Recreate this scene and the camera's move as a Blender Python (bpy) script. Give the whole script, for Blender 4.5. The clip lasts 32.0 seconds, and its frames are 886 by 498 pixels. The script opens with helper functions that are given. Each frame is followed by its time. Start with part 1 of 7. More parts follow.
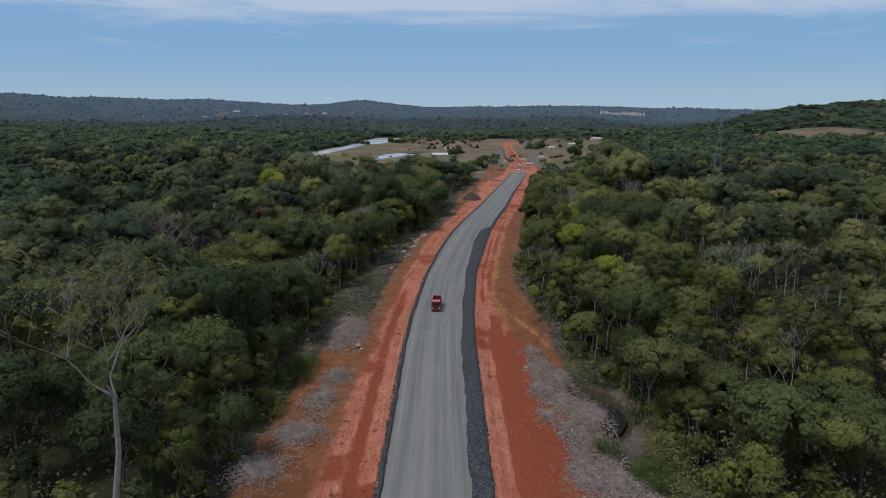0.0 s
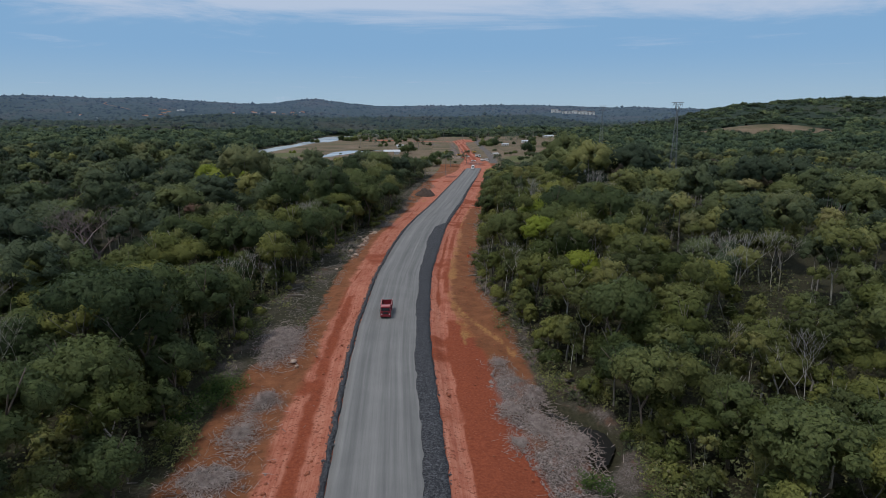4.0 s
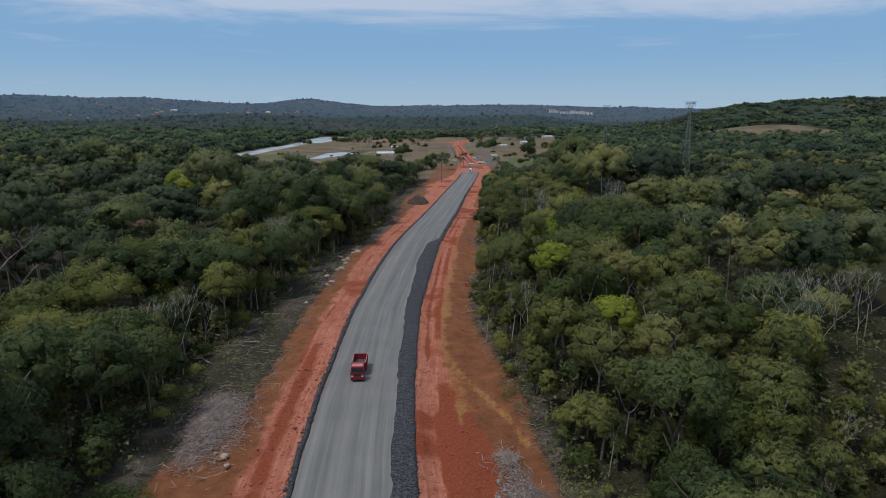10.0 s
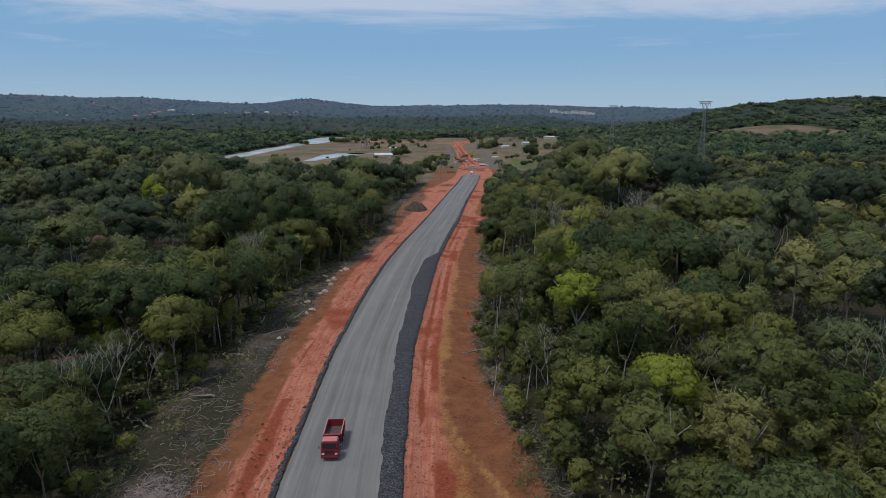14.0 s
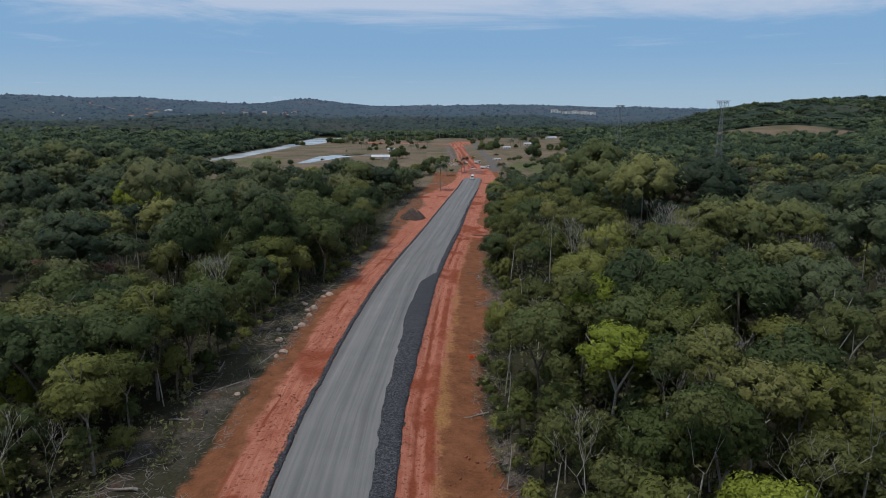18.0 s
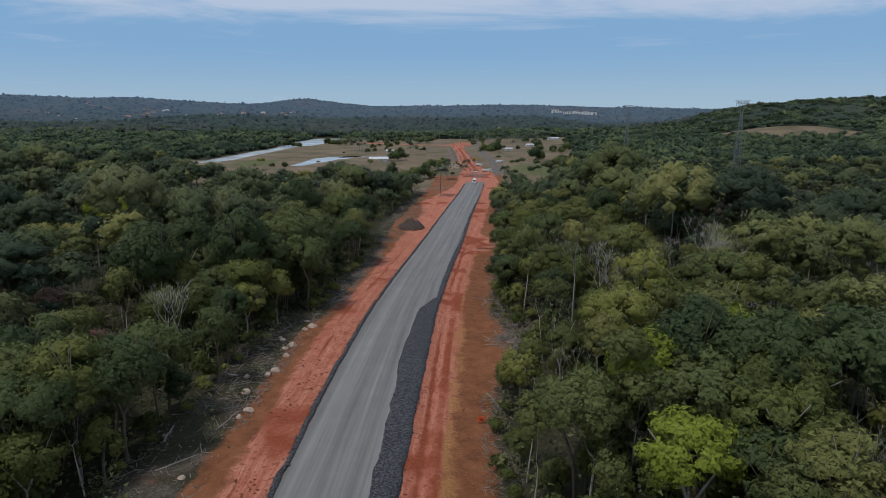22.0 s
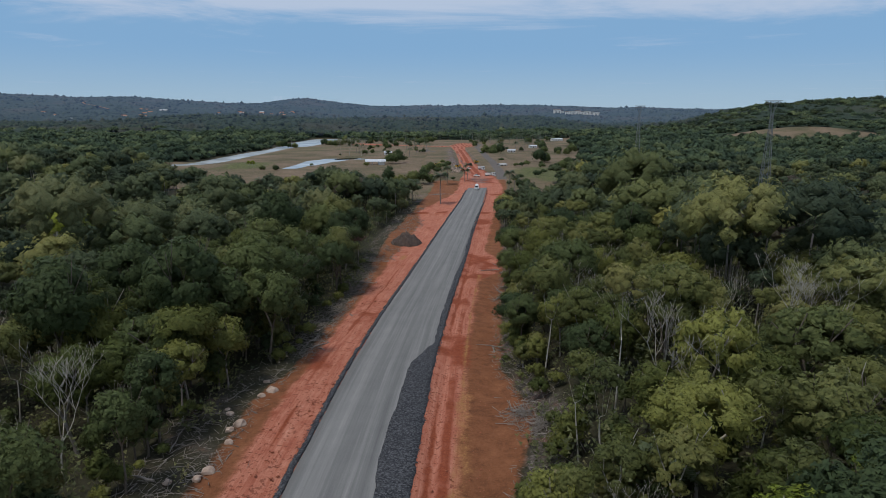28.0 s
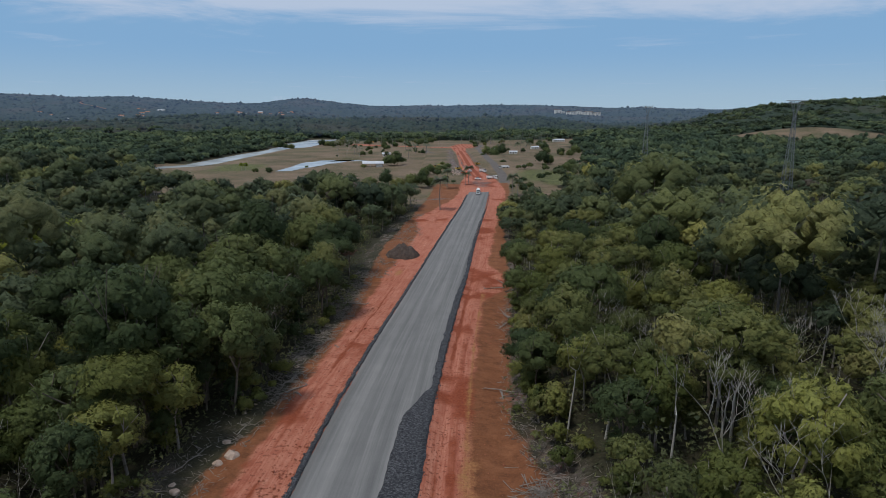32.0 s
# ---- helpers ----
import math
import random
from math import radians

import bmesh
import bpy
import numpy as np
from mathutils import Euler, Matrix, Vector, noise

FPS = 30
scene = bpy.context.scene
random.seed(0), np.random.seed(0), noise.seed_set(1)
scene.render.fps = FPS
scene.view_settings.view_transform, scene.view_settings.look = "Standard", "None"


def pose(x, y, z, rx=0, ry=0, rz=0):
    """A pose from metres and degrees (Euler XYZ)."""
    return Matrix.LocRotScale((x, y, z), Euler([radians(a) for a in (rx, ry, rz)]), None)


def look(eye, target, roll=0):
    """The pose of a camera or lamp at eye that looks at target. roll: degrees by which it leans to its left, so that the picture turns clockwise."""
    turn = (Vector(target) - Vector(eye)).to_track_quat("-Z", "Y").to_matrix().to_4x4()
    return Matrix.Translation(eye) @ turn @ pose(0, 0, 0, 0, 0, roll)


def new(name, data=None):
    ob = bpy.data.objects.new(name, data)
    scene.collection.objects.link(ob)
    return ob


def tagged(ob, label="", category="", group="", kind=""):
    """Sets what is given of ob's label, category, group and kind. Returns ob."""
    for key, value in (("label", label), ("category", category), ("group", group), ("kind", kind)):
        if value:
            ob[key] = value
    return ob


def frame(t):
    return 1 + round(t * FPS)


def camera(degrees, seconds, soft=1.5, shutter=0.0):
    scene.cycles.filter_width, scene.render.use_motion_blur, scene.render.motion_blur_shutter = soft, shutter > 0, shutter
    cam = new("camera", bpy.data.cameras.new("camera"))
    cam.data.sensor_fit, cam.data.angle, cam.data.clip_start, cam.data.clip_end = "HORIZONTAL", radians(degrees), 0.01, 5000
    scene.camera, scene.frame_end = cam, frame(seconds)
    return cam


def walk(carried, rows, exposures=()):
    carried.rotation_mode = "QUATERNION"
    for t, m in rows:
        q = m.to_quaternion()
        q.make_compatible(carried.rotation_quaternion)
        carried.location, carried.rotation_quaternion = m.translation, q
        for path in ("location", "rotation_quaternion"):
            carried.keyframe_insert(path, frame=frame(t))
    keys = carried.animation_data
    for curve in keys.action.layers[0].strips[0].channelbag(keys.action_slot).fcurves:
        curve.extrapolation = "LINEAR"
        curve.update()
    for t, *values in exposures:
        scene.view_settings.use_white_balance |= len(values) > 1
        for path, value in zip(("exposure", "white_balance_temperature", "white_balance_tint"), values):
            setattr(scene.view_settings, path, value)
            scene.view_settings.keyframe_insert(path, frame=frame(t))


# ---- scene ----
cam = camera(71.0, 32.0, soft=0.85)
PATH = [
    (0, -0.05, -5.6, 45.65, -12.6, 0, 0.3),
    (0.5, 0.1, -3.8, 44.5, -12.6, 0, 0.26),
    (1, 0.3, -1.75, 43.45, -12.6, 0, 0.14),
    (1.5, 0.4, 0.4, 42.45, -12.6, 0, 0.07),
    (2, 0.45, 2.5, 41.85, -12.6, 0, -0.09),
    (2.5, 0.45, 4.9, 41.5, -12.6, 0, -1.34),
    (3, 0.47, 7.2, 41.3, -12.6, 0, -2.09),
    (3.5, 0.6, 9.4, 41.17, -12.6, 0, -3.39),
    (4.0, 0.8, 11.7, 41.12, -12.6, 0, -4.0),
    (4.5, 1.03, 14.0, 41.1, -12.6, 0, -4.24),
    (5.5, 1.51, 18.76, 41.09, -12.6, -0.02, -4.27),
    (6, 1.81, 21.27, 41.06, -12.6, -0.02, -4.27),
    (7, 2.39, 26.09, 41.06, -12.61, -0.01, -4.26),
    (8, 2.98, 30.94, 41.07, -12.61, -0.02, -4.26),
    (9, 3.53, 36.04, 41.07, -12.61, -0.02, -4.26),
    (10, 4.11, 41.37, 41.12, -12.61, -0.02, -4.26),
    (11, 4.74, 47.12, 41.06, -12.59, -0.04, -4.24),
    (12, 5.21, 52.5, 41.08, -12.59, -0.02, -4.24),
    (13, 5.62, 57.9, 41.15, -12.61, -0.01, -4.25),
    (14, 6.12, 63.38, 41.14, -12.61, -0.01, -4.24),
    (14.5, 6.41, 66.07, 41.12, -12.61, -0.0, -4.24),
    (16.5, 7.47, 77.7, 41.19, -12.61, -0.02, -4.25),
    (17, 7.71, 80.74, 41.2, -12.61, -0.02, -4.25),
    (18, 8.15, 86.79, 41.21, -12.61, -0.01, -4.25),
    (19, 8.4, 92.62, 41.28, -12.61, -0.01, -4.26),
    (20, 8.6, 98.0, 41.33, -12.61, -0.01, -4.26),
    (21, 9.03, 103.21, 41.39, -12.6, -0.01, -4.27),
    (22, 9.37, 108.3, 41.47, -12.6, 0.0, -4.26),
    (23, 9.77, 113.38, 41.54, -12.6, 0.02, -4.27),
    (24, 10.2, 118.41, 41.53, -12.6, 0.0, -4.25),
    (25, 10.68, 123.35, 41.54, -12.59, -0.04, -4.24),
    (25.5, 10.88, 125.79, 41.52, -12.6, -0.03, -4.23),
    (27.5, 11.76, 135.13, 41.7, -12.61, -0.06, -4.2),
    (28, 11.95, 137.55, 41.71, -12.61, -0.08, -4.19),
    (29, 12.4, 142.48, 41.76, -12.6, -0.09, -4.18),
    (30, 12.73, 147.46, 41.79, -12.6, -0.08, -4.18),
    (31, 13.17, 152.09, 41.84, -12.6, -0.11, -4.19),
    (32, 13.49, 156.3, 41.83, -12.6, -0.11, -4.18),
]
walk(cam, [(t, pose(x, y, z, 90 + tilt, roll, turn)) for t, x, y, z, tilt, roll, turn in PATH])

# ---- sky, sun ----
SUN_UP, SUN_AZ = 66.0, 238.0     # degrees: height, compass bearing from +y clockwise
world = bpy.data.worlds.new("sky")
scene.world = world
world.use_nodes = True
wn, wl = world.node_tree.nodes, world.node_tree.links
wn.clear()
w_out = wn.new("ShaderNodeOutputWorld")
w_bg = wn.new("ShaderNodeBackground")
w_sky = wn.new("ShaderNodeTexSky")
w_sky.sky_type = "NISHITA"
w_sky.sun_disc = False
w_sky.sun_elevation = radians(SUN_UP)
w_sky.sun_rotation = radians(SUN_AZ)
w_sky.altitude = 100
w_sky.air_density, w_sky.dust_density, w_sky.ozone_density = 1.0, 0.0, 3.5
w_bg.inputs["Strength"].default_value = 0.15
# thin high cloud, laid out flat overhead
w_tc = wn.new("ShaderNodeTexCoord")
w_sep = wn.new("ShaderNodeSeparateXYZ")
wl.new(w_tc.outputs["Generated"], w_sep.inputs[0])


def wmath(op, a, b=0.0):
    n = wn.new("ShaderNodeMath")
    n.operation = op
    for i, v in enumerate((a, b)):
        if isinstance(v, (int, float)):
            n.inputs[i].default_value = v
        else:
            wl.new(v, n.inputs[i])
    return n.outputs[0]


w_h = wmath("MAXIMUM", w_sep.outputs["Z"], 0.02)
w_px = wmath("DIVIDE", w_sep.outputs["X"], w_h)
w_py = wmath("DIVIDE", w_sep.outputs["Y"], w_h)
w_vec = wn.new("ShaderNodeCombineXYZ")
wl.new(w_px, w_vec.inputs[0])
wl.new(w_py, w_vec.inputs[1])
w_noise = wn.new("ShaderNodeTexNoise")
w_noise.inputs["Scale"].default_value = 0.34
w_noise.inputs["Detail"].default_value = 9.0
w_noise.inputs["Roughness"].default_value = 0.62
w_noise.inputs["Distortion"].default_value = 0.6
wl.new(w_vec.outputs[0], w_noise.inputs["Vector"])
w_band = wn.new("ShaderNodeMapRange")
w_band.interpolation_type = "SMOOTHSTEP"
w_band.inputs["From Min"].default_value, w_band.inputs["From Max"].default_value = 0.100, 0.160
wl.new(w_sep.outputs["Z"], w_band.inputs["Value"])
w_sum = wmath("ADD", w_noise.outputs["Fac"], wmath("MULTIPLY", w_band.outputs[0], 0.37))
w_cl = wn.new("ShaderNodeMapRange")
w_cl.interpolation_type = "SMOOTHSTEP"
w_cl.inputs["From Min"].default_value, w_cl.inputs["From Max"].default_value = 0.585, 0.88
w_cl.inputs["To Max"].default_value = 0.92
wl.new(w_sum, w_cl.inputs["Value"])
# pale blue air low over the horizon
w_low = wn.new("ShaderNodeMapRange")
w_low.interpolation_type = "SMOOTHSTEP"
w_low.inputs["From Min"].default_value, w_low.inputs["From Max"].default_value = 0.12, 0.45
w_low.inputs["To Min"].default_value, w_low.inputs["To Max"].default_value = 0.97, 0.0
wl.new(w_sep.outputs["Z"], w_low.inputs["Value"])
w_rise = wn.new("ShaderNodeMapRange")
w_rise.interpolation_type = "SMOOTHSTEP"
w_rise.inputs["From Min"].default_value, w_rise.inputs["From Max"].default_value = -0.01, 0.10
wl.new(w_sep.outputs["Z"], w_rise.inputs["Value"])
w_blue = wn.new("ShaderNodeMixRGB")
wl.new(w_rise.outputs[0], w_blue.inputs["Fac"])
w_blue.inputs["Color1"].default_value = (2.17, 3.11, 4.0, 1)
w_blue.inputs["Color2"].default_value = (1.40, 2.57, 4.10, 1)
w_air = wn.new("ShaderNodeMixRGB")
wl.new(w_low.outputs[0], w_air.inputs["Fac"])
wl.new(w_sky.outputs[0], w_air.inputs["Color1"])
wl.new(w_blue.outputs[0], w_air.inputs["Color2"])
w_mix = wn.new("ShaderNodeMixRGB")
wl.new(w_cl.outputs[0], w_mix.inputs["Fac"])
wl.new(w_air.outputs[0], w_mix.inputs["Color1"])
w_mix.inputs["Color2"].default_value = (3.1, 3.7, 4.72, 1)
wl.new(w_mix.outputs[0], w_bg.inputs["Color"])
wl.new(w_bg.outputs[0], w_out.inputs["Surface"])

sun_data = bpy.data.lights.new("sun", "SUN")
sun_data.energy, sun_data.angle, sun_data.color = 1.9, radians(9), (1.0, 0.965, 0.92)
sun = new("sun", sun_data)
_a, _e = radians(SUN_AZ), radians(SUN_UP)
sun.matrix_world = look((300 * math.sin(_a) * math.cos(_e), 300 * math.cos(_a) * math.cos(_e), 300 * math.sin(_e)), (0, 0, 0))

# ---- materials ----
def node_mat(name):
    m = bpy.data.materials.new(name)
    m.use_nodes = True
    t = m.node_tree
    t.nodes.clear()
    out = t.nodes.new("ShaderNodeOutputMaterial")
    b = t.nodes.new("ShaderNodeBsdfPrincipled")
    t.links.new(b.outputs[0], out.inputs["Surface"])
    return m, t, b, out


def n_noise(t, vec, scale, detail=6.0, rough=0.6):
    n = t.nodes.new("ShaderNodeTexNoise")
    n.inputs["Scale"].default_value = scale
    n.inputs["Detail"].default_value = detail
    n.inputs["Roughness"].default_value = rough
    if vec is not None:
        t.links.new(vec, n.inputs["Vector"])
    return n.outputs["Fac"]


def n_ramp(t, fac, stops):
    r = t.nodes.new("ShaderNodeValToRGB")
    e = r.color_ramp.elements
    while len(e) < len(stops):
        e.new(0.5)
    for el, (p, c) in zip(e, stops):
        el.position, el.color = p, (*c, 1)
    t.links.new(fac, r.inputs["Fac"])
    return r.outputs["Color"]


def n_math(t, op, a, b=0.0, clamp=False):
    n = t.nodes.new("ShaderNodeMath")
    n.operation, n.use_clamp = op, clamp
    for i, v in enumerate((a, b)):
        if isinstance(v, (int, float)):
            n.inputs[i].default_value = v
        else:
            t.links.new(v, n.inputs[i])
    return n.outputs[0]


def n_mix(t, fac, a, b, kind="MIX"):
    n = t.nodes.new("ShaderNodeMixRGB")
    n.blend_type = kind
    for i, v in enumerate((fac, a, b)):
        if isinstance(v, (int, float)):
            n.inputs[i].default_value = v
        elif isinstance(v, tuple):
            n.inputs[i].default_value = (*v, 1)
        else:
            t.links.new(v, n.inputs[i])
    return n.outputs[0]


def n_attr(t, name):
    n = t.nodes.new("ShaderNodeAttribute")
    n.attribute_name = name
    return n.outputs["Fac"]


def n_bump(t, b, height, strength, distance):
    n = t.nodes.new("ShaderNodeBump")
    n.inputs["Strength"].default_value, n.inputs["Distance"].default_value = strength, distance
    t.links.new(height, n.inputs["Height"])
    t.links.new(n.outputs[0], b.inputs["Normal"])


def n_step(t, fac, lo, hi):
    n = t.nodes.new("ShaderNodeMapRange")
    n.interpolation_type = "SMOOTHSTEP"
    n.inputs["From Min"].default_value, n.inputs["From Max"].default_value = lo, hi
    t.links.new(fac, n.inputs["Value"])
    return n.outputs[0]


def where(t):
    return t.nodes.new("ShaderNodeNewGeometry").outputs["Position"]


def obj_co(t):
    return t.nodes.new("ShaderNodeTexCoord").outputs["Object"]


def plain(name, dark, light, scale=3.0, rough=0.8, bump=0.15, metal=0.0, dist=0.02):
    """A surface with grain at two scales, between two colours."""
    m, t, b, _ = node_mat(name)
    co = obj_co(t)
    big, fine = n_noise(t, co, scale), n_noise(t, co, scale * 9, 3)
    f = n_math(t, "ADD", n_math(t, "MULTIPLY", big, 0.65), n_math(t, "MULTIPLY", fine, 0.35))
    t.links.new(n_ramp(t, f, [(0.32, dark), (0.68, light)]), b.inputs["Base Color"])
    b.inputs["Roughness"].default_value, b.inputs["Metallic"].default_value = rough, metal
    if bump:
        n_bump(t, b, fine, bump, dist)
    return m


def leaf_mat(name, stops, joined=False, cut=8.0):
    """Foliage: a tone for every tree, another for every leaf spray, and light through the leaves."""
    m, t, b, out = node_mat(name)
    if joined:
        tree = n_attr(t, "tint")
    else:
        tree = t.nodes.new("ShaderNodeObjectInfo").outputs["Random"]
    spray = t.nodes.new("ShaderNodeNewGeometry").outputs["Random Per Island"]
    patch = n_noise(t, where(t), 0.06, 2)
    f = n_math(t, "ADD", n_math(t, "MULTIPLY", tree, 0.86), n_math(t, "MULTIPLY", spray, 0.10))
    f = n_math(t, "ADD", f, n_math(t, "MULTIPLY", n_math(t, "SUBTRACT", patch, 0.48), 0.30), True)
    col = n_ramp(t, f, stops)
    twig = n_noise(t, where(t), 2.3, 4, 0.75)
    col = n_mix(t, 1.0, col, n_ramp(t, twig, [(0.34, (1.10, 1.00, 1.22)), (0.52, (1.66, 1.49, 1.76)), (0.70, (2.10, 1.88, 2.02))]), "MULTIPLY")
    t.links.new(col, b.inputs["Base Color"])
    b.inputs["Roughness"].default_value = 0.62
    b.inputs["Specular IOR Level"].default_value = 0.10
    tr = t.nodes.new("ShaderNodeBsdfTranslucent")
    t.links.new(col, tr.inputs["Color"])
    mx = t.nodes.new("ShaderNodeMixShader")
    mx.inputs[0].default_value = 0.34
    t.links.new(b.outputs[0], mx.inputs[1])
    t.links.new(tr.outputs[0], mx.inputs[2])
    # the gaps between the leaves of a spray
    clear = t.nodes.new("ShaderNodeBsdfTransparent")
    gap = t.nodes.new("ShaderNodeMixShader")
    hole = t.nodes.new("ShaderNodeMapRange")
    hole.inputs["From Min"].default_value, hole.inputs["From Max"].default_value = 0.415, 0.445
    t.links.new(n_noise(t, where(t), cut, 2, 0.5), hole.inputs["Value"])
    t.links.new(hole.outputs[0], gap.inputs[0])
    t.links.new(clear.outputs[0], gap.inputs[1])
    t.links.new(mx.outputs[0], gap.inputs[2])
    t.links.new(gap.outputs[0], out.inputs["Surface"])
    return m


GREENS = [(0.0, (0.035, 0.052, 0.014)), (0.3, (0.065, 0.085, 0.021)), (0.55, (0.097, 0.113, 0.027)), (0.78, (0.120, 0.138, 0.034)), (1.0, (0.152, 0.172, 0.038))]
DARKS = [(0.0, (0.028, 0.046, 0.018)), (0.4, (0.050, 0.073, 0.024)), (0.75, (0.077, 0.101, 0.031)), (1.0, (0.123, 0.133, 0.039))]
OLIVES = [(0.0, (0.045, 0.060, 0.019)), (0.4, (0.075, 0.092, 0.026)), (0.75, (0.106, 0.122, 0.034)), (1.0, (0.145, 0.150, 0.046))]
BRIGHTS = [(0.0, (0.105, 0.142, 0.018)), (0.5, (0.145, 0.190, 0.024)), (1.0, (0.190, 0.230, 0.032))]
DRIES = [(0.0, (0.095, 0.065, 0.042)), (0.6, (0.140, 0.098, 0.064)), (1.0, (0.180, 0.130, 0.085))]
LEAF_GREEN = leaf_mat("leaves_green", GREENS)
LEAF_DARK = leaf_mat("leaves_dark", DARKS)
LEAF_OLIVE = leaf_mat("leaves_olive", OLIVES)
LEAF_BRIGHT = leaf_mat("leaves_bright", BRIGHTS)
LEAF_DRY = leaf_mat("leaves_dry", DRIES)
WOOD_FIELD = leaf_mat("field_tree_leaves", DARKS, False, 3.5)
# woodland greens carry extra blue: distance haze put into the leaf colour
WOOD_GREENS = leaf_mat("woodland_leaves", [(0.0, (0.037, 0.057, 0.026)), (0.35, (0.066, 0.090, 0.034)), (0.7, (0.105, 0.127, 0.041)), (0.92, (0.156, 0.165, 0.046)), (1.0, (0.218, 0.225, 0.052))], True, 5.0)
WOOD_DARKS = leaf_mat("woodland_dark_leaves", [(0.0, (0.026, 0.042, 0.023)), (0.4, (0.046, 0.066, 0.030)), (0.75, (0.072, 0.095, 0.039)), (1.0, (0.123, 0.132, 0.047))], True, 5.0)
WOOD_OLIVES = leaf_mat("woodland_olive_leaves", [(0.0, (0.062, 0.082, 0.030)), (0.45, (0.102, 0.124, 0.038)), (0.8, (0.145, 0.160, 0.048)), (1.0, (0.190, 0.180, 0.075))], True, 5.0)
WOOD_DRY = leaf_mat("dry_woodland_leaves", [(0.0, (0.056, 0.054, 0.036)), (0.5, (0.084, 0.078, 0.050)), (1.0, (0.115, 0.100, 0.062))], True, 5.0)
UNDER = leaf_mat("undergrowth_leaves", [(0.0, (0.045, 0.058, 0.026)), (0.5, (0.078, 0.096, 0.036)), (0.85, (0.120, 0.132, 0.048)), (1.0, (0.160, 0.148, 0.070))], True, 9.0)
BRUSH = leaf_mat("fresh_brush_leaves", [(0.0, (0.026, 0.054, 0.013)), (0.6, (0.049, 0.086, 0.018)), (1.0, (0.083, 0.119, 0.024))], True, 9.0)
BARK_PALE = plain("pale_bark", (0.23, 0.21, 0.175), (0.46, 0.43, 0.37), 1.2, 0.85, 0.3)
BARK_DARK = plain("dark_bark", (0.07, 0.055, 0.04), (0.17, 0.14, 0.11), 1.5, 0.9, 0.4)
BARK_GREY = plain("grey_dry_bark", (0.16, 0.14, 0.12), (0.34, 0.30, 0.27), 1.5, 0.9, 0.3)
BARK_PINK = plain("reddish_grey_twigs", (0.13, 0.095, 0.085), (0.26, 0.20, 0.185), 1.5, 0.9, 0.3)
DEADWOOD = plain("bleached_dead_wood", (0.12, 0.10, 0.08), (0.31, 0.27, 0.235), 2.5, 0.9, 0.3)
ROCK = plain("tan_boulder", (0.26, 0.17, 0.12), (0.50, 0.40, 0.32), 1.6, 0.9, 0.5, dist=0.06)
RUBBLE = plain("white_grey_rubble", (0.16, 0.118, 0.10), (0.47, 0.39, 0.35), 1.3, 0.95, 0.4)
GRAVEL = plain("dark_crushed_stone", (0.022, 0.023, 0.026), (0.10, 0.10, 0.105), 4.0, 0.85, 0.4)
MOUND = plain("dark_spoil_earth", (0.042, 0.031, 0.025), (0.098, 0.068, 0.052), 1.5, 0.95, 0.9)
RED_PAINT = plain("red_truck_paint", (0.14, 0.010, 0.018), (0.25, 0.020, 0.030), 1.0, 0.42, 0.0)
RED_FADED = plain("faded_pinkish_red_paint", (0.42, 0.12, 0.11), (0.55, 0.20, 0.18), 2.0, 0.5, 0.0)
WHITE_PAINT = plain("white_paint", (0.62, 0.62, 0.60), (0.80, 0.80, 0.78), 1.0, 0.5, 0.05)
YELLOW_PAINT = plain("yellow_machine_paint", (0.45, 0.25, 0.02), (0.6, 0.36, 0.03), 1.0, 0.45, 0.0)
ORANGE_PAINT = plain("orange_sign_paint", (0.75, 0.09, 0.02), (0.85, 0.14, 0.03), 1.0, 0.5, 0.0)
BLACK = plain("black_rubber", (0.012, 0.012, 0.012), (0.03, 0.03, 0.03), 5.0, 0.85, 0.1)
STEEL = plain("galvanised_steel", (0.11, 0.12, 0.125), (0.19, 0.20, 0.205), 2.0, 0.6, 0.05, 0.2)
BED_DARK = plain("worn_dark_bed_floor", (0.045, 0.03, 0.028), (0.12, 0.08, 0.07), 2.0, 0.8, 0.2)
GLASS_DARK = plain("dark_window_glass", (0.012, 0.015, 0.018), (0.025, 0.03, 0.034), 1.0, 0.08, 0.0)
LAMP_LENS = plain("headlight_lens", (0.6, 0.6, 0.58), (0.8, 0.8, 0.78), 4.0, 0.15, 0.0)
ROOF_TILE = plain("terracotta_roof", (0.20, 0.085, 0.05), (0.36, 0.17, 0.10), 1.5, 0.85, 0.2)
ROOF_WHITE = plain("white_metal_roof", (0.42, 0.43, 0.44), (0.58, 0.59, 0.60), 0.8, 0.4, 0.05)
WALL_WHITE = plain("whitewashed_wall", (0.60, 0.57, 0.52), (0.78, 0.75, 0.70), 0.8, 0.85, 0.05)
CONCRETE = plain("grey_concrete", (0.30, 0.29, 0.28), (0.46, 0.45, 0.43), 1.0, 0.9, 0.15)


